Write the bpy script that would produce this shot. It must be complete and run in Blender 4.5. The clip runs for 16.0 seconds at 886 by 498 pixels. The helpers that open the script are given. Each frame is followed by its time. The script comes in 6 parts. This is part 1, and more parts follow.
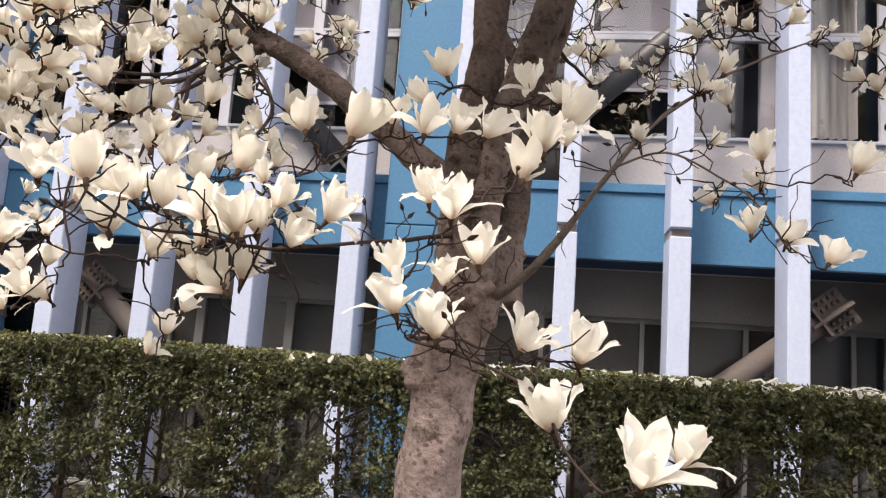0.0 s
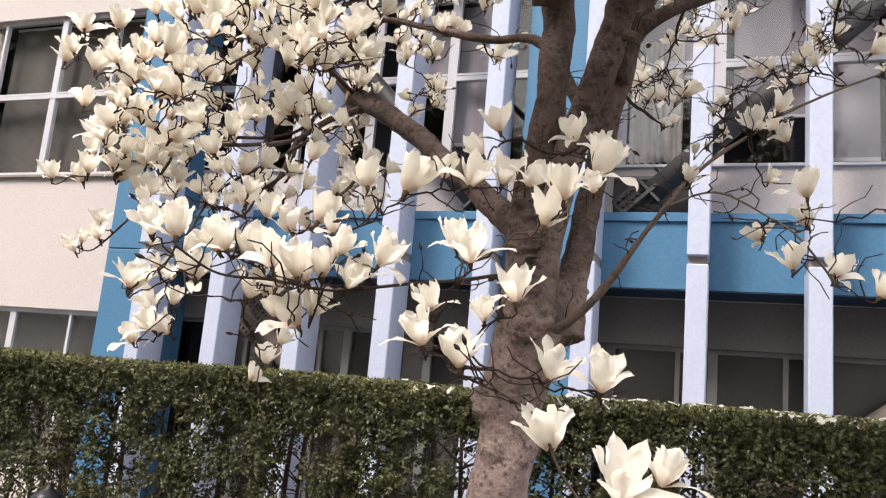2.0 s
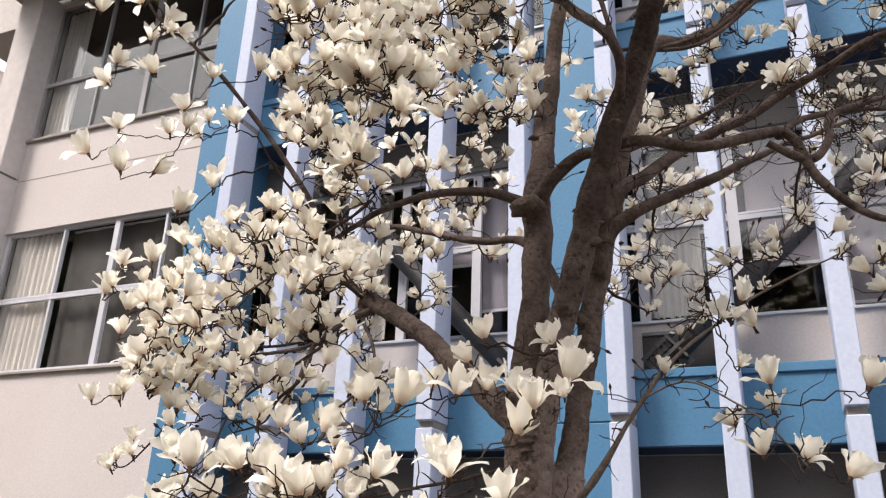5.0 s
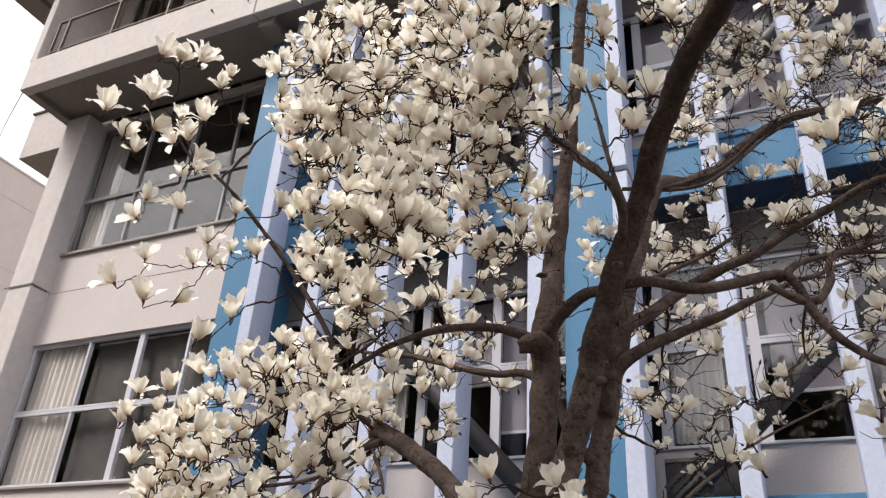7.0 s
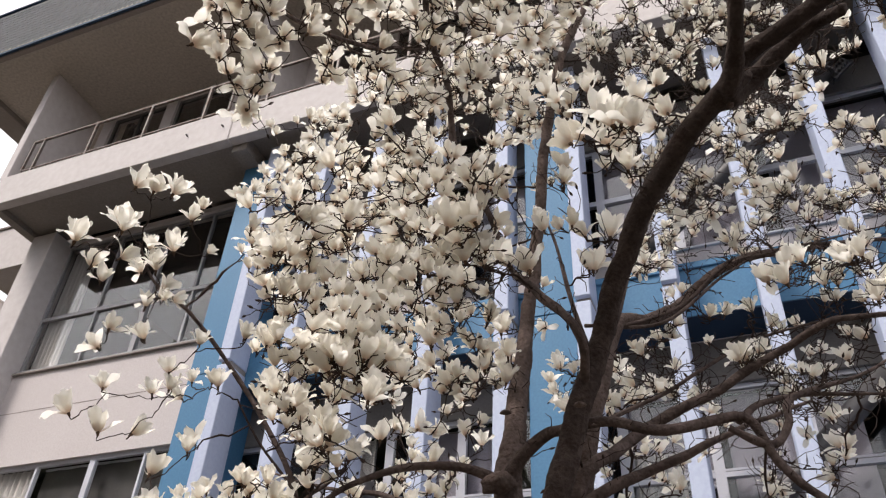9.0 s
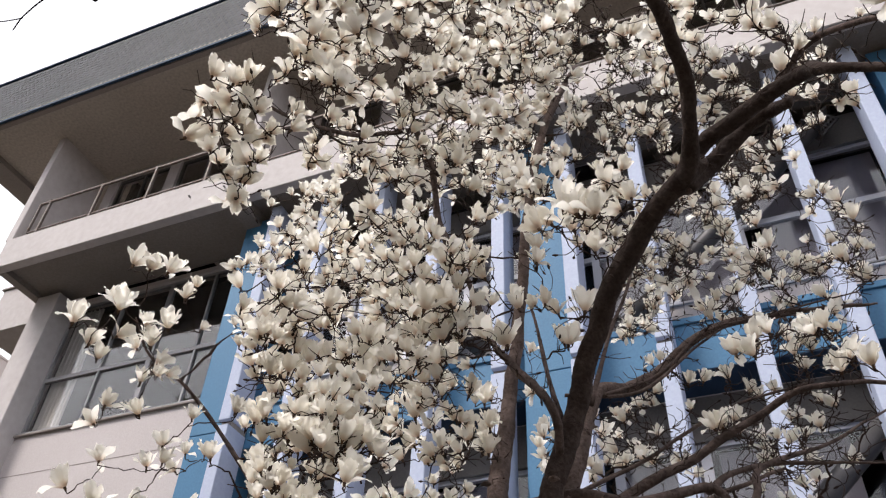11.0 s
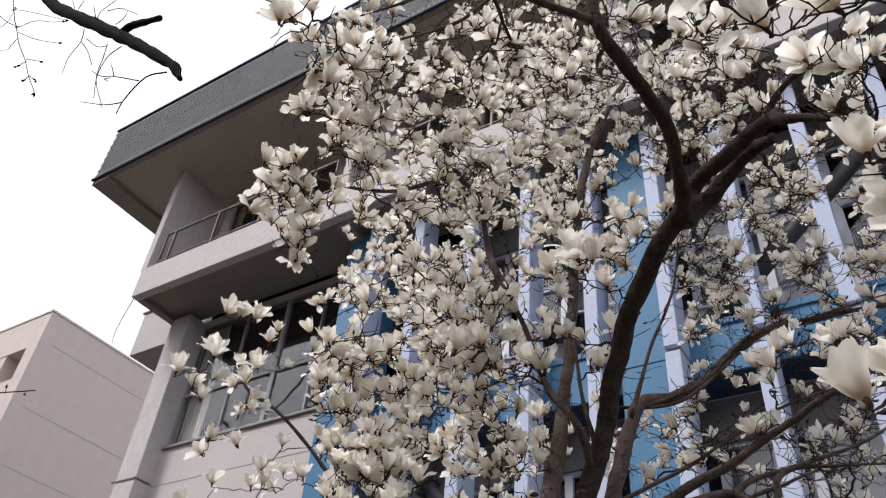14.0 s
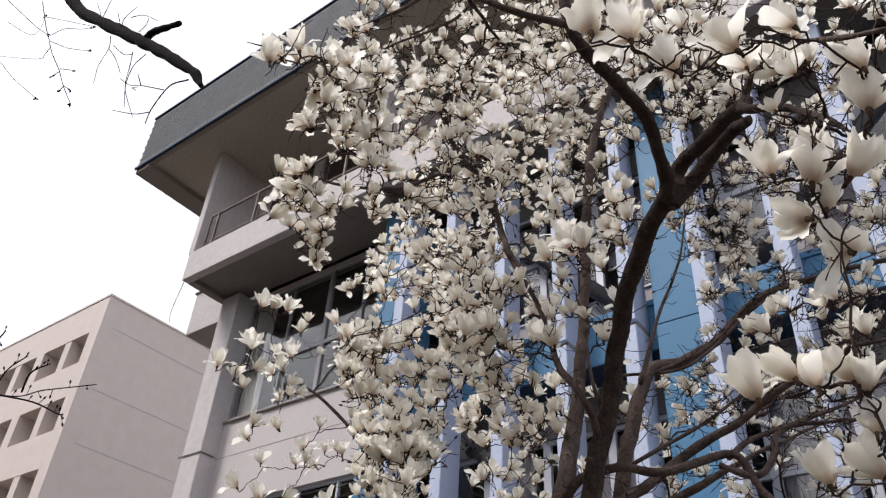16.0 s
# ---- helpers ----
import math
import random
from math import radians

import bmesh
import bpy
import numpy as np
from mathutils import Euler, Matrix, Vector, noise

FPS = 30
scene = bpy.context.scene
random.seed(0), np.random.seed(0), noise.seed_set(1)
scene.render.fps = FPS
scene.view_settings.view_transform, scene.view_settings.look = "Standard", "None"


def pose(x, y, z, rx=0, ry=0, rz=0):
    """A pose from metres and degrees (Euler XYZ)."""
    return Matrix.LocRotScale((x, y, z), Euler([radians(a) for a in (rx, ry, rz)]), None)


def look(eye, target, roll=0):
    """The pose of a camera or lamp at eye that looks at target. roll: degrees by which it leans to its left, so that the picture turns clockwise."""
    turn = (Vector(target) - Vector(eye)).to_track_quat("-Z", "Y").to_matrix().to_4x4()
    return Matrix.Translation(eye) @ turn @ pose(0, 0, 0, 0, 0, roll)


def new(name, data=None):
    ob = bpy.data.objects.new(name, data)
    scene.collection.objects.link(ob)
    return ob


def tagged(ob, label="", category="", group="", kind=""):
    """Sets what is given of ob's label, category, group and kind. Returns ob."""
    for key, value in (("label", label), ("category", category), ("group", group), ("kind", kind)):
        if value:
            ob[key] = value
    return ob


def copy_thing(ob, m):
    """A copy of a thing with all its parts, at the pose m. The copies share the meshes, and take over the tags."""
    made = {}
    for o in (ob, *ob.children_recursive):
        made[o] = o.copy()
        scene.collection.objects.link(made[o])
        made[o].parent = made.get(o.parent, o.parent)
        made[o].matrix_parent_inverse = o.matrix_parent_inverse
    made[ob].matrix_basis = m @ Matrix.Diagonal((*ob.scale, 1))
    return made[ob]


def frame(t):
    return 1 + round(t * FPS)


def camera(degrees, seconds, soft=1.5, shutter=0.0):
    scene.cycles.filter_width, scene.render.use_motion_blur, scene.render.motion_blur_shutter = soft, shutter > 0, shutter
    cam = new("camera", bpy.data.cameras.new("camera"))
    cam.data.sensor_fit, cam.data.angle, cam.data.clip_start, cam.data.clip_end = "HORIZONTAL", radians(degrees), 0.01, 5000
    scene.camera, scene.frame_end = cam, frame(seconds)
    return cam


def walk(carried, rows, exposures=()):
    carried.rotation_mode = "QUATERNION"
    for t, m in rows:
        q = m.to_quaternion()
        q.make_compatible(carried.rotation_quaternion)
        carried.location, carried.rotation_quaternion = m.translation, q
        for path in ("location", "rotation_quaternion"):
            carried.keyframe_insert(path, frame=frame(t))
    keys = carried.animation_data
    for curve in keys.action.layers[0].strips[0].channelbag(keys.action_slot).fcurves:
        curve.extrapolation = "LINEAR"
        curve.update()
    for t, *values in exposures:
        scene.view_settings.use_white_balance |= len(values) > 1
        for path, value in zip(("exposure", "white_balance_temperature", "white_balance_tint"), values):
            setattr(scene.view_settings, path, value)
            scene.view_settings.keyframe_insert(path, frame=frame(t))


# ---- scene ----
cam = camera(58.13, 16.0, soft=1.2)
ROWS = [
    (0.0, 0.000, 0.000, 1.550, 98.79, -4.04, 7.51),
    (0.5, 0.085, -0.043, 1.546, 98.22, -4.63, 11.99),
    (1.0, 0.182, -0.076, 1.534, 98.06, -5.93, 16.45),
    (1.5, 0.221, -0.094, 1.541, 99.12, -5.63, 18.18),
    (2.0, 0.275, -0.135, 1.553, 100.31, -4.95, 18.88),
    (2.5, 0.339, -0.178, 1.570, 101.84, -4.15, 19.44),
    (3.0, 0.397, -0.242, 1.585, 103.17, -3.48, 20.44),
    (3.5, 0.419, -0.265, 1.598, 104.43, -2.88, 20.99),
    (4.0, 0.445, -0.273, 1.616, 106.82, -2.18, 21.45),
    (6.5, 0.550, -0.367, 1.677, 116.87, -2.73, 24.42),
    (7.0, 0.572, -0.375, 1.688, 119.06, -3.29, 24.41),
    (7.5, 0.587, -0.390, 1.685, 121.12, -3.54, 24.08),
    (8.0, 0.592, -0.392, 1.695, 123.24, -3.47, 23.56),
    (8.5, 0.592, -0.402, 1.703, 125.53, -3.33, 22.45),
    (9.0, 0.596, -0.426, 1.710, 127.90, -2.77, 21.85),
    (9.5, 0.624, -0.448, 1.717, 130.00, -2.14, 22.06),
    (10.0, 0.661, -0.483, 1.720, 131.59, -2.08, 22.07),
    (12.5, 0.895, -0.674, 1.679, 130.40, -2.82, 25.51),
    (13.0, 0.981, -0.731, 1.677, 129.84, -2.87, 27.29),
    (13.5, 1.104, -0.745, 1.654, 130.05, -3.99, 29.65),
    (14.0, 1.192, -0.763, 1.644, 130.11, -4.36, 31.97),
    (14.5, 1.269, -0.819, 1.623, 129.12, -4.18, 33.71),
    (15.0, 1.335, -0.870, 1.636, 127.56, -4.00, 34.53),
    (15.5, 1.388, -0.892, 1.630, 127.16, -3.59, 35.65),
    (16.0, 1.459, -0.885, 1.629, 126.71, -3.23, 37.01),
]
EXPOSURES = [(0.0, 1.09, 7040, 14), (4.0, 1.01, 6920, 13), (7.0, 0.69, 6820, 13), (10.0, 0.58, 6580, 13), (12.5, 0.51, 6400, 14), (14.0, 0.3, 6340, 14), (16.0, 0.33, 6360, 13)]
walk(cam, [(t, pose(x, y, z, rx, ry, rz)) for t, x, y, z, rx, ry, rz in ROWS], EXPOSURES)

# ---- world and light: bright overcast ----
SUN_EL, SUN_AZ = radians(52), radians(216)
world = bpy.data.worlds.new("overcast_sky")
scene.world = world
world.use_nodes = True
wn = world.node_tree.nodes
sky = wn.new("ShaderNodeTexSky")
sky.sky_type = "NISHITA"
sky.sun_disc = False
sky.sun_elevation, sky.sun_rotation = SUN_EL, SUN_AZ
sky.air_density, sky.dust_density = 1.0, 4.0
grey = wn.new("ShaderNodeHueSaturation")
grey.inputs["Saturation"].default_value = 0.22
world.node_tree.links.new(sky.outputs[0], grey.inputs["Color"])
cloud = wn.new("ShaderNodeMix")
cloud.data_type = "RGBA"
cloud.inputs["Factor"].default_value = 0.65
cloud.inputs["B"].default_value = (8.6, 8.75, 9.1, 1)
world.node_tree.links.new(grey.outputs[0], cloud.inputs["A"])
world.node_tree.links.new(cloud.outputs["Result"], wn["Background"].inputs[0])
wn["Background"].inputs[1].default_value = 0.131
sun_data = bpy.data.lights.new("sun", "SUN")
sun_data.energy, sun_data.angle, sun_data.color = 2.3, radians(18), (1.0, 0.96, 0.9)
sun = new("sun", sun_data)
sun_dir = Vector((math.sin(SUN_AZ) * math.cos(SUN_EL), math.cos(SUN_AZ) * math.cos(SUN_EL), math.sin(SUN_EL)))
sun.matrix_world = look(sun_dir * 30, (0, 0, 0))


# ---- materials ----
def material(name, base, rough=0.7, metal=0.0, vary=0.12, scale=3.0, fine=60.0, bump=0.15, tint=None, per_object=0.0, per_island=0.0, coord="Object", stretch=(1, 1, 1), spec=0.3):
    """A surface with variation at two scales and fine relief."""
    m = bpy.data.materials.new(name)
    m.use_nodes = True
    nt = m.node_tree
    n, l = nt.nodes, nt.links
    p = n["Principled BSDF"]
    tc = n.new("ShaderNodeTexCoord")
    mp = n.new("ShaderNodeMapping")
    mp.inputs["Scale"].default_value = stretch
    l.new(tc.outputs[coord], mp.inputs[0])
    big, small = n.new("ShaderNodeTexNoise"), n.new("ShaderNodeTexNoise")
    big.inputs["Scale"].default_value, big.inputs["Detail"].default_value = scale, 5
    small.inputs["Scale"].default_value, small.inputs["Detail"].default_value = fine, 6
    l.new(mp.outputs[0], big.inputs["Vector"])
    l.new(mp.outputs[0], small.inputs["Vector"])
    dark = tint or tuple(c * 0.6 for c in base)
    ramp = n.new("ShaderNodeValToRGB")
    ramp.color_ramp.elements[0].position, ramp.color_ramp.elements[1].position = 0.3, 0.7
    ramp.color_ramp.elements[0].color = (*[b + (d - b) * min(1, vary * 3) for b, d in zip(base, dark)], 1)
    ramp.color_ramp.elements[1].color = (*base, 1)
    l.new(big.outputs[0], ramp.inputs[0])
    mix = n.new("ShaderNodeMix")
    mix.data_type, mix.blend_type = "RGBA", "OVERLAY"
    mix.inputs["Factor"].default_value = min(1, vary * 2)
    l.new(ramp.outputs[0], mix.inputs["A"])
    l.new(small.outputs[0], mix.inputs["B"])
    out = mix.outputs["Result"]
    for amount, source, socket in ((per_object, "ShaderNodeObjectInfo", "Random"), (per_island, "ShaderNodeNewGeometry", "Random Per Island")):
        if amount:
            info, hs, mr = n.new(source), n.new("ShaderNodeHueSaturation"), n.new("ShaderNodeMapRange")
            mr.inputs["To Min"].default_value, mr.inputs["To Max"].default_value = 1 - amount, 1 + amount
            l.new(info.outputs[socket], mr.inputs["Value"])
            l.new(mr.outputs[0], hs.inputs["Value"])
            l.new(out, hs.inputs["Color"])
            out = hs.outputs[0]
    l.new(out, p.inputs["Base Color"])
    p.inputs["Roughness"].default_value, p.inputs["Metallic"].default_value = rough, metal
    p.inputs["Specular IOR Level"].default_value = spec
    if bump:
        b = n.new("ShaderNodeBump")
        b.inputs["Strength"].default_value, b.inputs["Distance"].default_value = bump, 0.01
        l.new(small.outputs[0], b.inputs["Height"])
        l.new(b.outputs[0], p.inputs["Normal"])
    return m


def thin_leaf(name, colour, dark, through_amount, rough=0.5, per_island=0.25, bump=0.0):
    """A petal or leaf that lets some light through."""
    m = material(name, colour, rough, vary=0.12, scale=9.0, fine=90.0, bump=bump, tint=dark, per_island=per_island)
    n, l = m.node_tree.nodes, m.node_tree.links
    p = n["Principled BSDF"]
    tr = n.new("ShaderNodeBsdfTranslucent")
    source = p.inputs["Base Color"].links[0].from_socket
    l.new(source, tr.inputs["Color"])
    mx = n.new("ShaderNodeMixShader")
    mx.inputs[0].default_value = through_amount
    l.new(p.outputs[0], mx.inputs[1])
    l.new(tr.outputs[0], mx.inputs[2])
    l.new(mx.outputs[0], n["Material Output"].inputs[0])
    return m


M_BEIGE = material("beige_plaster", (0.57, 0.523, 0.522), 0.85, vary=0.1, scale=0.9, fine=45, bump=0.12, tint=(0.48, 0.43, 0.425))
M_FIN = material("lavender_paint", (0.46, 0.512, 0.66), 0.6, vary=0.08, scale=1.6, fine=30, bump=0.06, tint=(0.38, 0.425, 0.56))
M_BLUE = material("blue_paint", (0.068, 0.192, 0.335), 0.55, vary=0.1, scale=1.3, fine=40, bump=0.06, tint=(0.055, 0.165, 0.30))
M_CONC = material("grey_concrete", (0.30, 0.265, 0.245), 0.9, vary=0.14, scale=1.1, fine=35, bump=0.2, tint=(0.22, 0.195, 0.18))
M_PALE = material("pale_concrete", (0.58, 0.54, 0.535), 0.85, vary=0.09, scale=0.8, fine=9, bump=0.1, tint=(0.43, 0.395, 0.39))
M_SOFFIT = material("stained_soffit", (0.50, 0.45, 0.40), 0.9, vary=0.2, scale=0.5, fine=20, bump=0.1, tint=(0.36, 0.32, 0.28))
# wall plaster greyed down: shadow under the projecting band is put into the colour
M_LINTEL = material("shaded_head_plaster", (0.22, 0.205, 0.198), 0.85, vary=0.12, scale=0.9, fine=40, bump=0.12)
M_DIM = material("dark_grey_cloth", (0.085, 0.08, 0.08), 0.9, vary=0.2, scale=1.4, fine=60, bump=0.1)
# band blue darkened for the soffit's shade; the roof trim's own colour
M_SHADE = material("soffit_shade_dark_trim", (0.03, 0.06, 0.11), 0.7, vary=0.1, scale=2)
M_FRAME = material("white_aluminium", (0.62, 0.62, 0.68), 0.4, metal=0.2, vary=0.06, scale=4, bump=0.02)
M_DULLFRAME = material("worn_aluminium", (0.36, 0.35, 0.37), 0.45, metal=0.3, vary=0.08, scale=4, bump=0.02)
M_DARKFRAME = material("bronze_aluminium", (0.16, 0.15, 0.15), 0.45, metal=0.4, vary=0.08, scale=4, bump=0.02)
M_GREYFRAME = material("dull_grey_aluminium", (0.24, 0.235, 0.23), 0.5, metal=0.3, vary=0.08, scale=4, bump=0.02)
# near-black tone paints in the dimness of the rooms and stair opening
M_ROOMSHADE = material("near_black_room_shade", (0.034, 0.031, 0.03), 0.9, vary=0.1, scale=1)
M_BLIND = material("grey_blind", (0.31, 0.288, 0.335), 0.8, vary=0.06, scale=2, fine=50, bump=0.05)
M_SLAT = material("dull_grey_slat", (0.16, 0.152, 0.148), 0.7, vary=0.1, scale=2, fine=50, bump=0.05)
M_CURTAIN = material("white_curtain", (0.62, 0.59, 0.565), 0.9, vary=0.15, scale=3, fine=80, bump=0.15, stretch=(6, 6, 0.6))
M_GREYCURTAIN = material("grey_curtain_cloth", (0.40, 0.375, 0.36), 0.9, vary=0.15, scale=3, fine=80, bump=0.15, stretch=(6, 6, 0.6))
M_STEEL = material("grey_steel_paint", (0.10, 0.095, 0.098), 0.5, metal=0.3, vary=0.12, scale=4, bump=0.05)
M_RUST = material("rusty_rail", (0.2, 0.185, 0.18), 0.6, metal=0.3, vary=0.3, scale=14, fine=90, bump=0.2, tint=(0.10, 0.055, 0.036))
M_SHINGLE = material("slate_shingle", (0.17, 0.175, 0.19), 0.75, vary=0.2, scale=2, fine=70, bump=0.25, per_island=0.1, per_object=0.1)
M_FAR = material("far_plaster", (0.6, 0.52, 0.49), 0.9, vary=0.05, scale=0.25, fine=2.5, bump=0.03, tint=(0.545, 0.47, 0.445))


def bark(name, pale, dull, spot, low, high):
    """Smooth grey magnolia bark: paler low down (the old trunk), duller above, warts, dark scars."""
    m = material(name, dull, 0.95, vary=0.3, scale=11, fine=75, bump=0.7, tint=tuple(v * 0.5 for v in dull), spec=0.1)
    n, l = m.node_tree.nodes, m.node_tree.links
    p = n["Principled BSDF"]
    tc = n.new("ShaderNodeTexCoord")
    sep = n.new("ShaderNodeSeparateXYZ")
    l.new(tc.outputs["Object"], sep.inputs[0])
    mott = n.new("ShaderNodeTexNoise")
    mott.inputs["Scale"].default_value, mott.inputs["Detail"].default_value = 7.0, 6
    l.new(tc.outputs["Object"], mott.inputs["Vector"])
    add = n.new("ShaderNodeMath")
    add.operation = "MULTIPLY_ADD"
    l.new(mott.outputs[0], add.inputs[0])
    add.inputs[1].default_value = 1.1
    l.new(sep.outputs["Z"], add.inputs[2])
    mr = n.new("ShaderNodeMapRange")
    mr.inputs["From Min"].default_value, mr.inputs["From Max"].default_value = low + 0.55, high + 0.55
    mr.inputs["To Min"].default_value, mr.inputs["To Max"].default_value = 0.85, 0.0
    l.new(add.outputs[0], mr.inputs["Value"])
    fine = n.new("ShaderNodeTexNoise")
    fine.inputs["Scale"].default_value, fine.inputs["Detail"].default_value, fine.inputs["Roughness"].default_value = 30.0, 9, 0.75
    l.new(tc.outputs["Object"], fine.inputs["Vector"])
    ramp = n.new("ShaderNodeValToRGB")
    ramp.color_ramp.elements[0].position, ramp.color_ramp.elements[1].position = 0.36, 0.6
    ramp.color_ramp.elements[0].color = (*[v * 0.5 for v in pale], 1)
    ramp.color_ramp.elements[1].color = (*pale, 1)
    l.new(fine.outputs[0], ramp.inputs[0])
    mix = n.new("ShaderNodeMix")
    mix.data_type = "RGBA"
    l.new(mr.outputs[0], mix.inputs["Factor"])
    l.new(p.inputs["Base Color"].links[0].from_socket, mix.inputs["A"])
    l.new(ramp.outputs[0], mix.inputs["B"])
    scar = n.new("ShaderNodeTexNoise")
    scar.inputs["Scale"].default_value, scar.inputs["Detail"].default_value, scar.inputs["Roughness"].default_value = 13.0, 6, 0.8
    l.new(tc.outputs["Object"], scar.inputs["Vector"])
    sr = n.new("ShaderNodeValToRGB")
    sr.color_ramp.elements[0].position, sr.color_ramp.elements[1].position = 0.53, 0.62
    l.new(scar.outputs[0], sr.inputs[0])
    wart = n.new("ShaderNodeTexVoronoi")
    wart.inputs["Scale"].default_value, wart.inputs["Randomness"].default_value = 38.0, 1.0
    l.new(tc.outputs["Object"], wart.inputs["Vector"])
    dot = n.new("ShaderNodeMapRange")
    dot.inputs["From Min"].default_value, dot.inputs["From Max"].default_value = 0.16, 0.30
    dot.inputs["To Min"].default_value, dot.inputs["To Max"].default_value = 0.75, 0.0
    l.new(wart.outputs["Distance"], dot.inputs["Value"])
    both = n.new("ShaderNodeMath")
    both.operation = "MAXIMUM"
    l.new(sr.outputs[0], both.inputs[0])
    l.new(dot.outputs[0], both.inputs[1])
    half = n.new("ShaderNodeMath")
    half.operation = "MULTIPLY"
    half.inputs[1].default_value = 0.8
    l.new(both.outputs[0], half.inputs[0])
    last = n.new("ShaderNodeMix")
    last.data_type = "RGBA"
    l.new(half.outputs[0], last.inputs["Factor"])
    l.new(mix.outputs["Result"], last.inputs["A"])
    last.inputs["B"].default_value = (*spot, 1)
    l.new(last.outputs["Result"], p.inputs["Base Color"])
    return m


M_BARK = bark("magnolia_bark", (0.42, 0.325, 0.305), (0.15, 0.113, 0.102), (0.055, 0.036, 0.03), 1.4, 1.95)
# backlit shade of the upper fork is put into its dull tone
M_FORK = bark("backlit_fork_bark", (0.24, 0.185, 0.17), (0.068, 0.051, 0.046), (0.033, 0.022, 0.019), 2.05, 2.75)
M_LIMB = material("limb_bark", (0.14, 0.105, 0.096), 0.95, vary=0.32, scale=14, fine=80, bump=0.8, tint=(0.045, 0.033, 0.03), spec=0.1)
M_TWIG = material("twig_bark", (0.06, 0.042, 0.037), 0.9, vary=0.3, scale=18, fine=120, bump=0.3, spec=0.1)
M_GREYTWIG = material("grey_twig_bark", (0.17, 0.135, 0.118), 0.9, vary=0.3, scale=18, fine=120, bump=0.4, spec=0.1)
M_CUT = material("sawn_wood", (0.30, 0.22, 0.16), 0.9, vary=0.3, scale=25, fine=120, bump=0.5)
M_BLACKBARK = material("dark_bark", (0.022, 0.018, 0.02), 0.95, vary=0.3, scale=12, fine=90, bump=0.6, spec=0.02)
M_PETAL = thin_leaf("cream_tepal", (0.97, 0.943, 0.882), (0.94, 0.91, 0.835), 0.6, 0.6, 0.07, 0.2)


def tan_foot(m, colour):
    """Tepals are tinged tan where they join the stem."""
    n, l = m.node_tree.nodes, m.node_tree.links
    at = n.new("ShaderNodeAttribute")
    at.attribute_name = "along"
    mr = n.new("ShaderNodeMapRange")
    mr.inputs["From Min"].default_value, mr.inputs["From Max"].default_value = 0.04, 0.36
    mr.inputs["To Min"].default_value, mr.inputs["To Max"].default_value = 0.55, 0.0
    l.new(at.outputs["Fac"], mr.inputs["Value"])
    mix = n.new("ShaderNodeMix")
    mix.data_type = "RGBA"
    source = n["Principled BSDF"].inputs["Base Color"].links[0].from_socket
    l.new(mr.outputs[0], mix.inputs["Factor"])
    l.new(source, mix.inputs["A"])
    mix.inputs["B"].default_value = (*colour, 1)
    for node in n:
        if node.type == "BSDF_TRANSLUCENT":
            l.new(mix.outputs["Result"], node.inputs["Color"])
    l.new(mix.outputs["Result"], n["Principled BSDF"].inputs["Base Color"])


tan_foot(M_PETAL, (0.62, 0.40, 0.25))
M_BUD = material("bud_scale", (0.13, 0.082, 0.055), 0.95, vary=0.3, scale=40, fine=200, bump=0.5, spec=0.1)
M_BRACE = material("beige_steel_paint", (0.155, 0.127, 0.116), 0.6, metal=0.1, vary=0.15, scale=4, bump=0.05)
M_LEAF = thin_leaf("hedge_leaf", (0.088, 0.094, 0.043), (0.042, 0.038, 0.019), 0.26, 0.42, 0.5)
M_NEWLEAF = thin_leaf("young_hedge_leaf", (0.22, 0.215, 0.075), (0.11, 0.12, 0.04), 0.3, 0.4, 0.45)
M_STEM = material("hedge_stem", (0.135, 0.092, 0.072), 0.9, vary=0.3, scale=20, fine=90, bump=0.4)
M_SOIL = material("soil_and_litter", (0.11, 0.095, 0.075), 0.95, vary=0.3, scale=1.5, fine=30, bump=0.5)
M_LAMP = material("black_lamp_metal", (0.025, 0.026, 0.03), 0.35, metal=0.6, vary=0.1, scale=6, bump=0.05)
M_LAMPGLASS = material("frosted_lamp_glass", (0.45, 0.46, 0.47), 0.3, vary=0.05, scale=6, bump=0.0)


def glass(name, tint):
    m = bpy.data.materials.new(name)
    m.use_nodes = True
    p = m.node_tree.nodes["Principled BSDF"]
    p.inputs["Base Color"].default_value = (*tint, 1)
    p.inputs["Roughness"].default_value = 0.015
    p.inputs["IOR"].default_value = 1.5
    p.inputs["Transmission Weight"].default_value = 1.0
    return m


M_GLASS = glass("window_glass", (0.94, 0.945, 0.955))
M_DULLGLASS = glass("dusty_window_glass", (0.6, 0.6, 0.6))
M_DULLGLASS.node_tree.nodes["Principled BSDF"].inputs["Roughness"].default_value = 0.2


# ---- mesh helpers ----
def finish(ob_name, bm, mat, smooth=False):
    me = bpy.data.meshes.new(ob_name)
    bm.to_mesh(me)
    bm.free()
    me.materials.append(mat)
    if smooth:
        me.polygons.foreach_set("use_smooth", [True] * len(me.polygons))
    return me


def part(name, bm, mat, parent, label="", smooth=False):
    ob = new(name, finish(name, bm, mat, smooth))
    ob.parent = parent
    if label:
        tagged(ob, label)
    return ob


def box(bm, x0, x1, y0, y1, z0, z1, bevel=0.0):
    """A box from corner to corner, its edges rounded by bevel."""
    m = Matrix.LocRotScale(((x0 + x1) / 2, (y0 + y1) / 2, (z0 + z1) / 2), None, (abs(x1 - x0), abs(y1 - y0), abs(z1 - z0)))
    made = bmesh.ops.create_cube(bm, size=1, matrix=m)
    if bevel:
        edges = {e for v in made["verts"] for e in v.link_edges}
        bmesh.ops.bevel(bm, geom=list(edges), offset=bevel, segments=1, affect="EDGES", clamp_overlap=True)
    return bm


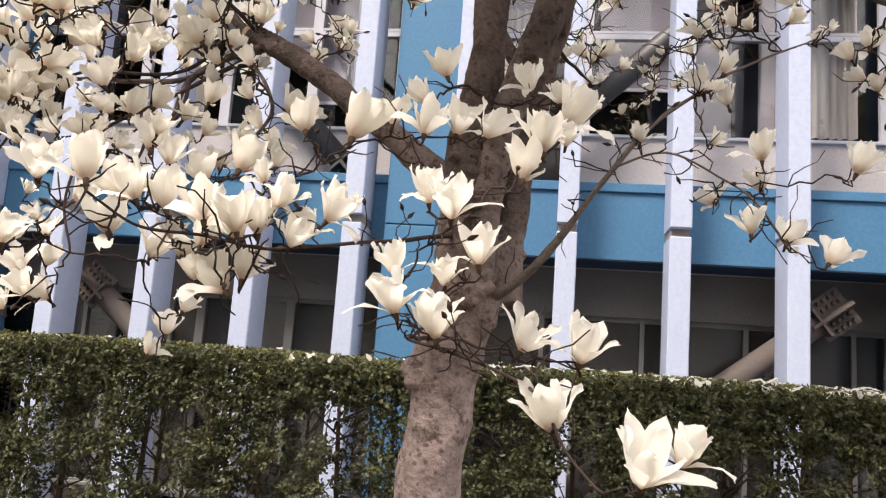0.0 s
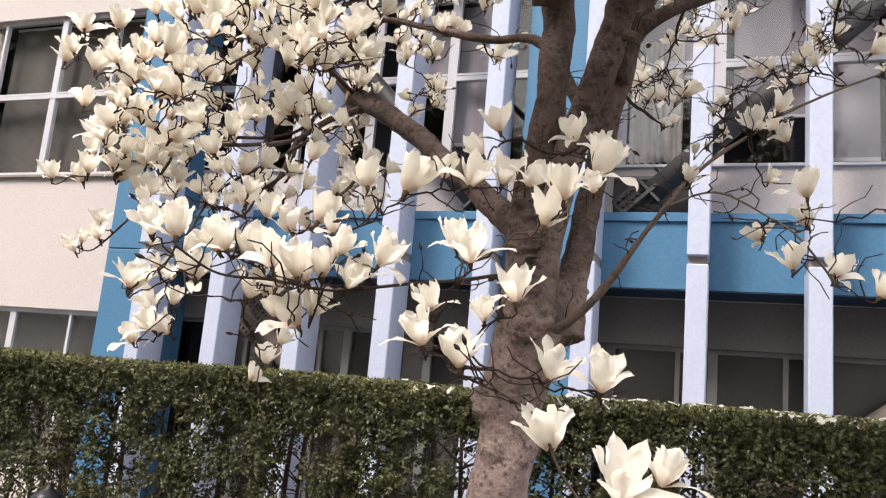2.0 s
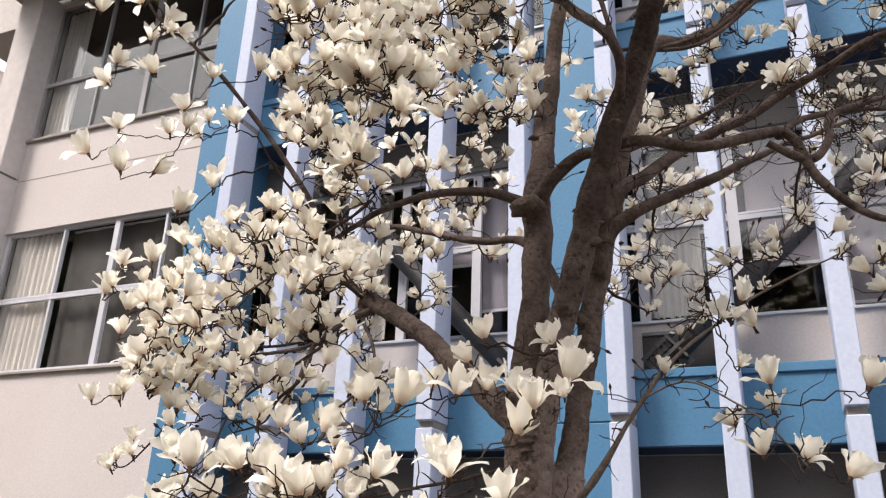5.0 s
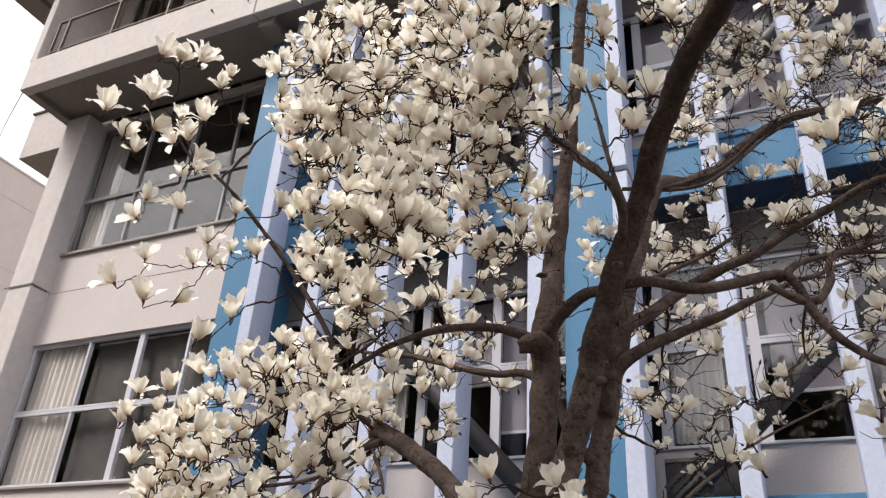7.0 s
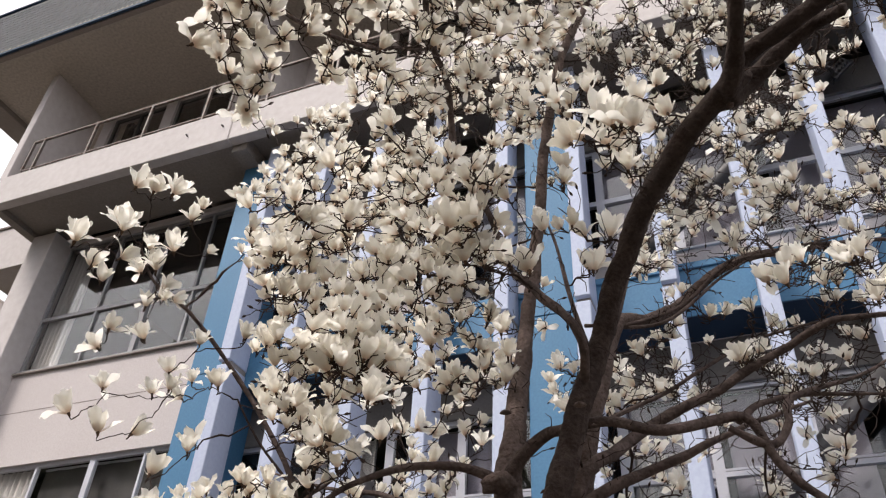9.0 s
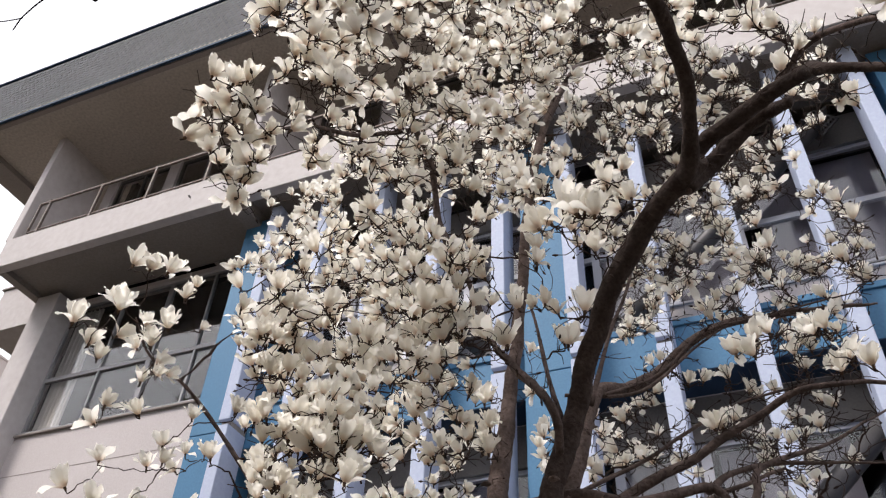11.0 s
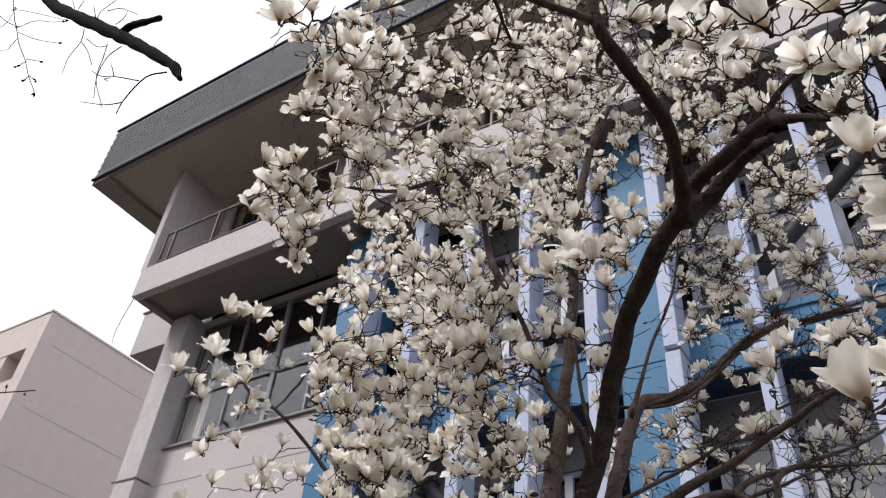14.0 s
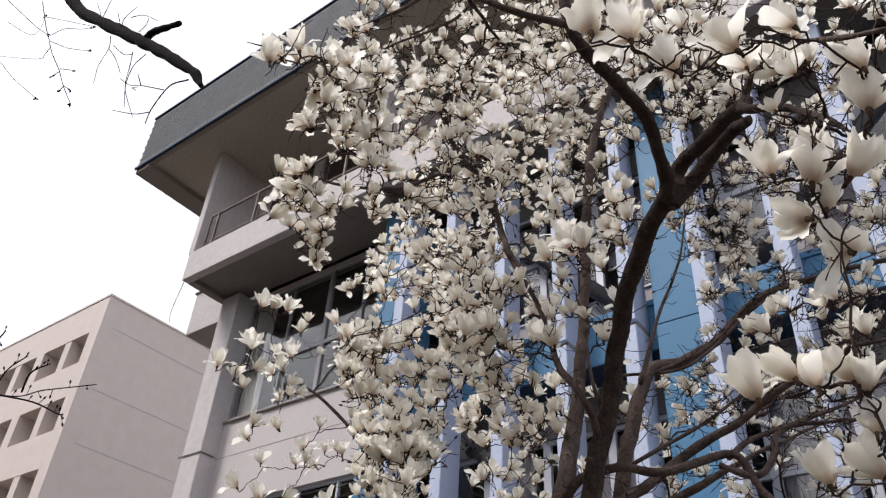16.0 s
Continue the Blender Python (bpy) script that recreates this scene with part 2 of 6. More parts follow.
def boxes(*sizes, bevel=0.0):
    bm = bmesh.new()
    for s in sizes:
        box(bm, *s, bevel=bevel)
    return bm


def structure(name, bm, mat, label, category):
    return tagged(new(name, finish(name, bm, mat)), label, category, kind="structure")


def root(name, at, label, category, group="", kind=""):
    ob = new(name)
    ob.location = at
    ob.empty_display_size = 0.1
    return tagged(ob, label, category, group, kind)


def beam(bm, a, b, w, d, up=(0, 1, 0)):
    """A square bar from a to b."""
    a, b = Vector(a), Vector(b)
    z = (b - a).normalized()
    x = Vector(up).cross(z).normalized()
    y = z.cross(x)
    rot = Matrix((x, y, z)).transposed().to_4x4()
    m = Matrix.Translation((a + b) / 2) @ rot @ Matrix.Diagonal((w, d, (b - a).length, 1))
    bmesh.ops.create_cube(bm, size=1, matrix=m)
    return bm


def spline(points, steps):
    """Catmull-Rom through points of any number of coordinates."""
    p = np.array(points, float)
    p = np.vstack([2 * p[0] - p[1], p, 2 * p[-1] - p[-2]])
    out = []
    for i in range(1, len(p) - 2):
        for u in np.linspace(0, 1, steps, endpoint=False):
            a, b, c, d = p[i - 1], p[i], p[i + 1], p[i + 2]
            out.append(0.5 * (2 * b + (c - a) * u + (2 * a - 5 * b + 4 * c - d) * u * u + (3 * b - a - 3 * c + d) * u ** 3))
    out.append(p[-2])
    return np.array(out)


def tube(verts, faces, path, sides, rough=0.0, seed=0.0, cap=True):
    """Adds a tube along path (x, y, z, radius) to lists of vertices and faces."""
    base = len(verts)
    prev = None
    for i, (x, y, z, r) in enumerate(path):
        a, b = path[max(0, i - 1)][:3], path[min(len(path) - 1, i + 1)][:3]
        way = Vector(b) - Vector(a)
        way = way.normalized() if way.length > 1e-6 else Vector((0, 0, 1))
        side = prev - way * prev.dot(way) if prev else way.orthogonal()
        side.normalize()
        prev = side
        up = way.cross(side)
        for k in range(sides):
            t = 2 * math.pi * k / sides
            d = side * math.cos(t) + up * math.sin(t)
            rr = r
            if rough:
                q = Vector((x, y, z)) + d * r
                rr = r * (1 + rough * noise.noise(q * 9 + Vector((seed, 0, 0))) + 0.6 * rough * noise.noise(q * 27))
            verts.append((x + d.x * rr, y + d.y * rr, z + d.z * rr))
        if i:
            o = base + (i - 1) * sides
            for k in range(sides):
                faces.append((o + k, o + (k + 1) % sides, o + sides + (k + 1) % sides, o + sides + k))
    if cap:
        faces.append(tuple(range(base, base + sides))[::-1])
        faces.append(tuple(range(len(verts) - sides, len(verts))))


def raw_mesh(name, verts, faces, mat, smooth=True):
    me = bpy.data.meshes.new(name)
    me.from_pydata([tuple(v) for v in verts], [], faces)
    me.materials.append(mat)
    if smooth:
        me.polygons.foreach_set("use_smooth", [True] * len(me.polygons))
    me.update()
    return me


# ---- ground ----
bm = bmesh.new()
bmesh.ops.create_grid(bm, x_segments=60, y_segments=60, size=400)
for v in bm.verts:
    v.co.z = 0.02 * noise.noise(v.co * 0.3)
structure("ground", bm, M_SOIL, "brown soil ground with leaf litter under the hedge", "ground")

# ---- the building: levels and bays ----
STOREY, BAY, FIN0, FIN_Y, WALL_Y = 3.6, 0.868, -5.127, 6.23, 7.08
RIGHT = 8.0
FLOORS = 3
fin_x = [FIN0 + BAY * k for k in range(15)]


def storey_wall(i):
    """Spandrel below and head above a strip of windows on storey i."""
    z = STOREY * i
    low = 0.0 if i == 0 else z - 1.06
    return (low, z + 0.14, z + (2.04 if i else 2.13), z + 2.54)


# front wall: spandrel and head strips between the window strips
wall = root("wall_front", (0, WALL_Y, 0), "beige plaster wall strips between rows of windows", "wall", kind="structure")
for i in range(FLOORS):
    lo, sill, head, top = storey_wall(i)
    part("spandrel", boxes((-6.36, RIGHT, 0, 0.2, lo, sill)), M_BEIGE, wall)
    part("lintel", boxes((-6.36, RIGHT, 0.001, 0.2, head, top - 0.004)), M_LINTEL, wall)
# a dark service panel below the curtained bay
panel = root("service_panel", (-0.36, WALL_Y, 3.1), "dark grey panel set below a curtained window", "panel", kind="structure")
part("panel_sheet", boxes((-0.34, 0.36, -0.016, -0.003, -0.52, 0.52), bevel=0.003), M_DIM, panel)
part("panel_rail", boxes((-0.34, 0.36, -0.03, -0.003, 0.522, 0.56), bevel=0.004), M_GREYFRAME, panel)
# wing wall with its openings
wing = root("wall_wing", (0, WALL_Y, 0), "beige plaster wing wall with weathered joints", "wall", kind="structure")
part("spandrel", boxes((-9.8, -6.364, -0.004, 0.2, 2.13, 3.72)), M_BEIGE, wing)
part("spandrel", boxes((-9.8, -6.364, -0.004, 0.2, 5.83, 7.34)), M_BEIGE, wing)
part("spandrel", boxes((-9.8, -6.364, -0.004, 0.2, 9.86, 9.95)), M_BEIGE, wing)
part("spandrel", boxes((-9.8, -6.364, -0.004, 0.2, 0, 0.3)), M_BEIGE, wing)
part("joint", boxes((-9.8, -6.364, -0.007, -0.0045, 6.672, 6.684)), M_CONC, wing, "dark hairline joint")
part("sill_lip", boxes((-9.8, -6.37, -0.05, -0.0045, 7.325, 7.36), bevel=0.006), M_CONC, wing, "thin projecting sill")
part("sill_lip", boxes((-9.8, -6.37, -0.05, -0.0045, 3.70, 3.735), bevel=0.006), M_CONC, wing, "thin projecting sill")

# end pier of the wing
pier = root("end_pier", (-10.05, 6.9, 0), "pale concrete end pier of the wing", "pier", kind="structure")
part("shaft", boxes((-0.25, 0.25, -0.16, 0.4, 0, 6.70), bevel=0.012), M_PALE, pier)
part("shaft", boxes((-0.25, 0.25, -0.16, 0.4, 6.712, 9.95), bevel=0.012), M_PALE, pier)
part("strap", boxes((-0.33, 0.265, -0.175, -0.163, 6.69, 6.715), (0.252, 0.266, -0.17, 0.12, 6.69, 6.715)), M_DARKFRAME, pier, "dark metal strap")

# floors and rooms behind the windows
rooms = root("room_shell", (0, 0, 0), "near-black rooms behind the windows, dimness put into their colour", "room", kind="structure")
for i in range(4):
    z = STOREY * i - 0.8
    part("floor_slab", boxes((-9.8, RIGHT, WALL_Y + 0.201, 11.0, z - 0.25, z)), M_ROOMSHADE, rooms)
part("back_wall", boxes((-9.8, RIGHT, 11.0, 11.2, -1, 13.4)), M_ROOMSHADE, rooms)
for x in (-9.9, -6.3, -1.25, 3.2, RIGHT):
    part("cross_wall", boxes((x, x + 0.12, WALL_Y + 0.201, 10.999, 0, 13.2)), M_ROOMSHADE, rooms)

# blue bands with a ledge
for i in range(1, FLOORS):
    z = STOREY * i
    for a, b in ((-5.05, RIGHT),):
        band = root("blue_band", (0, 0, z), "blue painted spandrel band with a projecting ledge", "band", "blue bands", "structure")
        part("band_panel", boxes((a, b, FIN_Y + 0.36, WALL_Y - 0.003, -1.04, -0.48)), M_BLUE, band)
        part("ledge", boxes((a, b, FIN_Y + 0.335, FIN_Y + 0.60, -0.478, -0.40), bevel=0.006), M_BLUE, band)
        part("soffit", boxes((a, b, FIN_Y + 0.365, WALL_Y - 0.004, -1.052, -1.042)), M_SHADE, band, "soffit with its shade put into a darker blue")

# blue columns
for x0, x1 in ((-5.76, -5.213), (-1.42, -0.873), (2.92, 3.46)):
    col = root("blue_column", ((x0 + x1) / 2, 6.5, 0), "blue painted square column beside a fin", "column", "blue columns", "structure")
    w = (x1 - x0) / 2
    for i in range(FLOORS):
        z0, z1 = max(0, STOREY * i - 0.86), STOREY * (i + 1) - 0.866
        part("column_shaft", boxes((-w, w, -0.10, 0.577, z0, min(z1, 9.95)), bevel=0.008), M_BLUE, col)

# fins
fin = root("vertical_fin", (fin_x[0], FIN_Y, 0), "pale lavender painted vertical sunshade fin", "fin", "facade fins")
part("fin_blade", boxes((-0.082, 0.082, 0, 0.357, 0, 2.71), bevel=0.008), M_FIN, fin)
part("fin_blade", boxes((-0.082, 0.082, -0.015, 0.357, 2.775, 6.31), bevel=0.008), M_FIN, fin)
part("fin_blade", boxes((-0.082, 0.082, -0.015, 0.357, 6.375, 9.945), bevel=0.008), M_FIN, fin)
part("notch", boxes((-0.07, 0.07, 0.05, 0.35, 2.71, 2.775)), M_CONC, fin, "recessed joint")
part("notch", boxes((-0.07, 0.07, 0.05, 0.35, 6.31, 6.375)), M_CONC, fin, "recessed joint")
for x in fin_x[1:]:
    copy_thing(fin, Matrix.Translation((x, FIN_Y, 0)))


# ---- windows ----
def curtain(bm, x0, x1, y, z0, z1, folds, amp=0.03):
    n = folds * 6
    rows = []
    for z in (z0, z0 + (z1 - z0) * 0.5, z1):
        s = 1.0 if z == z0 else 0.8
        rows.append([bm.verts.new((x0 + (x1 - x0) * i / n, y + s * amp * math.sin(i * math.pi / 3 + 0.7 * math.sin(i * 0.37)), z)) for i in range(n + 1)])
    for a, b in zip(rows, rows[1:]):
        for i in range(n):
            bm.faces.new((a[i], a[i + 1], b[i + 1], b[i]))
    return bm


count = 0


def window(x0, x1, z0, z1, bars, uprights, mat, label, thick=0.05, pane_mat=M_GLASS):
    """A window: frame, transom, uprights and panes, set in the wall."""
    global count
    count += 1
    y = WALL_Y + 0.08
    w = root("window_%d" % count, (0, y, 0), label, "window", kind="structure")
    h = thick / 2
    part("window_frame", boxes((x0, x1, -0.03, 0.03, z0, z0 + thick), (x0, x1, -0.03, 0.03, z1 - thick, z1), (x0, x0 + thick, -0.03, 0.03, z0 + thick, z1 - thick), (x1 - thick, x1, -0.03, 0.03, z0 + thick, z1 - thick)), mat, w)
    part("window_sill", boxes((x0, x1, -0.11, -0.031, z0 + 0.0, z0 + 0.03), bevel=0.005), mat, w)
    zs = [z0 + thick] + [z for b in bars for z in (b - h, b + h)] + [z1 - thick]
    for b in bars:
        part("transom", boxes((x0 + thick, x1 - thick, -0.04, 0.025, b - h, b + h), (x0 + thick, x1 - thick, -0.028, 0.02, b + h + 0.012, b + h + 0.035)), mat, w)
    for (u, uw) in uprights:
        for za, zb in zip(zs[::2], zs[1::2]):
            part("mullion", boxes((u - uw / 2, u + uw / 2, -0.035, 0.028, za, zb)), mat, w)
    xs = [x0 + thick] + [v for u, uw in uprights for v in (u - uw / 2, u + uw / 2)] + [x1 - thick]
    for xa, xb in zip(xs[::2], xs[1::2]):
        for za, zb in zip(zs[::2], zs[1::2]):
            pane = part("pane", boxes((xa + 0.001, xb - 0.001, -0.004, 0.002, za + 0.001, zb - 0.001)), pane_mat, w)
            pane.visible_shadow = False
    return w


for i in range(FLOORS):
    lo, sill, head, top = storey_wall(i)
    for k, (a, b) in enumerate(zip(fin_x[:10], fin_x[1:11])):
        left = -6.34 if k == 0 else a + 0.1
        if i == 0:
            window(left + 0.02, b + 0.12, max(sill, 0.3), head, [], [(b - 0.17, 0.04)], M_GREYFRAME, "dark ground-floor sliding window in a plain frame", 0.04, M_DULLGLASS)
        else:
            window(left + 0.02, b + 0.12, sill, head, [sill + 0.99], [((a + b) / 2 + 0.1, 0.045)] if k in (2, 3, 4) else [], M_FRAME, "sliding window with white frame and a middle transom")
# wing windows
for i, (z0, z1, bar) in enumerate(((0.3, 2.13, None), (3.735, 5.83, 4.77), (7.36, 9.86, 8.36))):
    window(-9.79, -6.37, z0, z1, [bar] if bar else [], [(-8.64, 0.035), (-7.66, 0.09), (-6.80, 0.035)], M_FRAME if i < 2 else M_DULLFRAME, "wide sliding window with a pale frame beside a curtain", 0.05 if i < 2 else 0.04, M_GLASS if i else M_DULLGLASS)
# blinds and curtains behind the glass
for k in range(-1, 5):
    x0, x1 = (fin_x[k] + 0.14, fin_x[k + 1] + 0.1) if k >= 0 else (-9.7, -8.7)
    bl = root("slat_blind", (x0, WALL_Y + 0.2, 2.13), "grey slatted blind lowered behind the dusty glass", "blind", "slat blinds")
    bm = bmesh.new()
    for q in range(38):
        box(bm, 0, x1 - x0, 0, 0.012, -0.05 * q - 0.046, -0.05 * q)
    part("slat_sheet", bm, M_SLAT, bl)
    part("head_rail", boxes((0, x1 - x0, -0.01, 0.03, 0.002, 0.03)), M_GREYFRAME, bl)
# added grey sheets imitate the murky reflections in these ground-floor panes
for k in range(5, 10):
    bl = root("dust_sheet", (fin_x[k] + 0.14, WALL_Y + 0.24, 0.34), "dull grey sheet standing in for murky reflections in the glass", "blind", "dull cloths")
    part("reflection_sheet", curtain(bmesh.new(), 0, BAY - 0.06, 0, 0.0, 1.77, 3, 0.01), M_SLAT, bl, smooth=True)
    part("reflection_sheet_rail", boxes((0, BAY - 0.06, -0.012, 0.016, 1.771, 1.79)), M_GREYFRAME, bl)
# storey, bay, start and end across the bay, share of the window covered from the top
for i, k, u0, u1, drop in ((1, 1, 0.1, 0.75, 0.7), (1, 2, 0.3, 0.95, 0.55), (1, 3, 0.05, 0.6, 0.85), (1, 5, 0.05, 0.95, 0.5), (1, 6, 0.16, 0.97, 0.74), (1, 7, 0.04, 0.55, 0.97), (1, 7, 0.82, 0.99, 0.97), (1, 8, 0.05, 0.7, 0.6), (1, 9, 0.05, 0.95, 0.8),
                         (2, 1, 0.1, 0.9, 0.6), (2, 3, 0.1, 0.9, 0.7), (2, 5, 0.05, 0.95, 0.9), (2, 6, 0.05, 0.95, 0.96), (2, 7, 0.3, 0.97, 0.96), (2, 8, 0.05, 0.95, 0.9), (2, 9, 0.05, 0.95, 0.96)):
    lo, sill, head, top = storey_wall(i)
    a, span, tall = fin_x[k] + 0.1 + u0 * BAY, (u1 - u0) * BAY, (head - sill - 0.1) * drop
    bl = root("window_blind", (a, WALL_Y + 0.2 + (0.04 if k == 5 else 0.0), head - 0.05 - tall), "flat lilac-grey roller blind drawn behind the glass", "blind", "blinds")
    part("blind_sheet", boxes((0, span, 0, 0.006, 0.031, tall)), M_BLIND, bl)
    part("blind_rail", boxes((0, span, -0.01, 0.016, 0.0, 0.03)), M_FRAME, bl)
for z0 in (3.79, 0.36):
    bl = root("dark_blind", (-8.66, WALL_Y + 0.24, z0), "dark grey cloth drawn behind the wing window", "blind", "dark blinds")
    part("blind_sheet", curtain(bmesh.new(), 0, 2.28, 0, 0.0, 2.0 if z0 > 1 else 1.72, 7, 0.012), M_DIM, bl, smooth=True)
    part("blind_rail", boxes((0, 2.28, -0.01, 0.016, 2.001 if z0 > 1 else 1.721, 2.03 if z0 > 1 else 1.75)), M_FRAME, bl)
for x0, x1, z0, z1, folds in ((-9.72, -8.72, 3.8, 5.8, 9), (-9.72, -9.2, 7.45, 9.8, 6), (-0.72, -0.12, 3.84, 5.05, 9), (1.95, 2.6, 3.84, 5.6, 8), (-3.95, -3.5, 3.84, 5.6, 5)):
    cu = root("curtain", (0, WALL_Y + 0.165, 0), "%s curtain hanging in folds behind the window" % ("grey" if x0 > 1 else "white"), "curtain", "curtains")
    part("curtain_cloth", curtain(bmesh.new(), x0, x1, 0, z0, z1, folds), M_GREYCURTAIN if x0 > 1 else M_CURTAIN, cu, smooth=True)


# ---- earthquake braces ----
def brace(a, b, label, paint):
    a, b = Vector(a), Vector(b)
    br = root("steel_brace", a, label, "brace", "steel braces")
    d = b - a
    w = d.normalized()
    side = Vector((0, 1, 0)).cross(w)
    vs, fs = [], []
    tube(vs, fs, [(*(w * t), 0.102) for t in (0.27, d.length / 2, d.length - 0.27)], 20)
    ob = new("brace_tube", raw_mesh("brace_tube", vs, fs, paint))
    ob.parent = br
    for end, s in ((Vector((0, 0, 0)), 1), (d, -1)):
        bm = beam(bmesh.new(), end - w * s * 0.02, end + w * s * 0.36, 0.03, 0.26, up=(0, 1, 0))
        part("gusset", bm, paint, br, "upright fin of the steel joint")
        bm = beam(bmesh.new(), end - w * s * 0.02, end + w * s * 0.3, 0.34, 0.02, up=(0, 1, 0))
        part("splice_plate", bm, paint, br, "bolted steel joint plate")
        bm = beam(bmesh.new(), end + w * s * 0.262, end + w * s * 0.285, 0.25, 0.25, up=(0, 1, 0))
        part("end_plate", bm, paint, br)
        for r in range(5):
            for c in (-0.13, -0.065, 0.065, 0.13):
                bm = bmesh.new()
                bmesh.ops.create_cone(bm, cap_ends=True, segments=6, radius1=0.018, radius2=0.015, depth=0.04, matrix=Matrix.Translation(end + w * s * (0.03 + 0.052 * r) + side * c + Vector((0, -0.028, 0))) @ Matrix.Rotation(radians(90), 4, "X"))
                part("bolt", bm, paint, br)
    return br


for i in (0, 1, 2):
    z = STOREY * i
    brace((-0.55, 6.82, z - 0.36 if i else 0.1), (2.35, 6.82, z + 2.32), *(("beige painted steel tube brace with bolted gussets behind the fins", M_BRACE) if i == 0 else ("grey steel tube brace with bolted gussets behind the fins", M_STEEL)))
    brace((-1.75, 6.82, z - 0.45 if i else 0.1), (-4.3, 6.82, z + 2.22), *(("beige painted steel tube brace with bolted gussets behind the fins", M_BRACE) if i == 0 else ("grey steel tube brace with bolted gussets behind the fins", M_STEEL)))

# ---- balcony ----
BY, BZ0, BZ1, BX = 5.85, 9.95, 10.60, -10.47
bal = root("balcony", (0, BY, BZ0), "pale concrete balcony with a steel handrail", "balcony", kind="structure")
part("parapet", boxes((BX, -5.75, 0, 0.16, 0, 0.65), bevel=0.01), M_PALE, bal)
part("parapet", boxes((-5.735, RIGHT, 0, 0.16, 0, 0.65), bevel=0.01), M_PALE, bal)
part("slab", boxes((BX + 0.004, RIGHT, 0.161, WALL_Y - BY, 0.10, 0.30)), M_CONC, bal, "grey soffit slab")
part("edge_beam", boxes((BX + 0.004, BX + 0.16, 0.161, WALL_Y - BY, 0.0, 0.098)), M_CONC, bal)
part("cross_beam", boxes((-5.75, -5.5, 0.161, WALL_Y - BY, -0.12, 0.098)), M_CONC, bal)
part("side_parapet", boxes((BX + 0.004, BX + 0.16, 0.161, WALL_Y - BY, 0.301, 0.65)), M_PALE, bal)
part("drain_pipe", boxes((-6.55, -6.53, -0.05, 0, 0.32, 0.34), (-5.9, -5.88, -0.05, 0, 0.30, 0.32)), M_DARKFRAME, bal)
rail = root("handrail", (0, BY + 0.1, BZ1), "weathered grey steel balcony handrail with posts", "railing")
part("top_rail", boxes((-10.2, -6.0, -0.02, 0.02, 0.84, 0.88), bevel=0.006), M_RUST, rail)
part("top_rail", boxes((-5.45, RIGHT, -0.02, 0.02, 0.84, 0.88), bevel=0.006), M_RUST, rail)
part("lower_rail", boxes((-10.2, -6.0, -0.012, 0.012, 0.16, 0.185), bevel=0.004), M_RUST, rail)
part("lower_rail", boxes((-5.45, RIGHT, -0.012, 0.012, 0.16, 0.185), bevel=0.004), M_RUST, rail)
x = -9.98
while x < RIGHT:
    part("rail_post", boxes((x - 0.018, x + 0.018, -0.021, 0.021, 0, 0.9), (x - 0.03, x + 0.03, -0.03, 0.03, 0, 0.02)), M_RUST, rail)
    x += 1.17
for x in (-10.225, -6.0, -5.475):
    part("end_hoop", boxes((x, x + 0.025, -0.02, 0.02, 0.16, 0.88)), M_RUST, rail)
for x in (-10.55, -5.75, -1.0, 3.8):
    pw = root("partition_wall", (x, BY, BZ1), "pale plaster partition wall across the balcony", "wall", "balcony partitions", "structure")
    part("partition_panel", boxes((0, 0.16, 0.02, WALL_Y - BY, 0.004, 2.69), bevel=0.01), M_PALE, pw)
back = root("wall_top", (0, WALL_Y, 10.5), "shaded plaster wall behind the balcony", "wall", kind="structure")
part("wall_panel", boxes((-10.3, RIGHT, 0.0, 0.2, -0.25, 0.55)), M_BEIGE, back)
part("wall_panel", boxes((-10.3, RIGHT, 0.0, 0.2, 2.66, 2.775)), M_BEIGE, back)
for k in range(12):
    x = -10.3 + 1.55 * k
    part("wall_panel", boxes((x, x + 0.25, 0.0, 0.2, 0.551, 2.659)), M_BEIGE, back)
    window(x + 0.26, min(x + 1.54, RIGHT), 11.06, 13.15, [], [(x + 0.9, 0.04)], M_DARKFRAME, "dark sliding window behind the balcony")

# ---- roof ----
RX, RY, RZ0, RZ1 = -12.5, 5.12, 13.28, 14.85
roof = root("roof", (0, RY, RZ0), "deep overhanging roof with a slate-grey shingled fascia", "roof", kind="structure")
part("soffit_slab", boxes((RX + 0.01, RIGHT, 0.02, 8, 0.0, 0.2)), M_SOFFIT, roof, "grey plaster soffit")
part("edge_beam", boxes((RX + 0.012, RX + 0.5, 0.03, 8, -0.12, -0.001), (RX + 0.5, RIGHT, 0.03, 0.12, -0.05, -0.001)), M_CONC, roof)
part("fascia_board", boxes((RX + 0.02, RIGHT, 0.03, 0.2, 0.201, RZ1 - RZ0)), M_DARKFRAME, roof)
part("side_board", boxes((RX + 0.02, RX + 0.2, 0.201, 8, 0.201, RZ1 - RZ0)), M_SHINGLE, roof)
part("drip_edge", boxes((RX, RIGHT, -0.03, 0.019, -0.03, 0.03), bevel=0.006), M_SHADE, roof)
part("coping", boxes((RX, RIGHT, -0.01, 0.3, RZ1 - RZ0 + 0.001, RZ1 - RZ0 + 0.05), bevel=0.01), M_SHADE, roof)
part("roof_deck", boxes((RX + 0.2, RIGHT, 0.21, 8, RZ1 - RZ0 - 0.3, RZ1 - RZ0 - 0.2)), M_CONC, roof)
TW, TH = 0.105, 0.098
sv, sf = [], []
rows_n, cols_n = int((RZ1 - RZ0 - 0.03) / TH), int((RIGHT - RX) / TW)


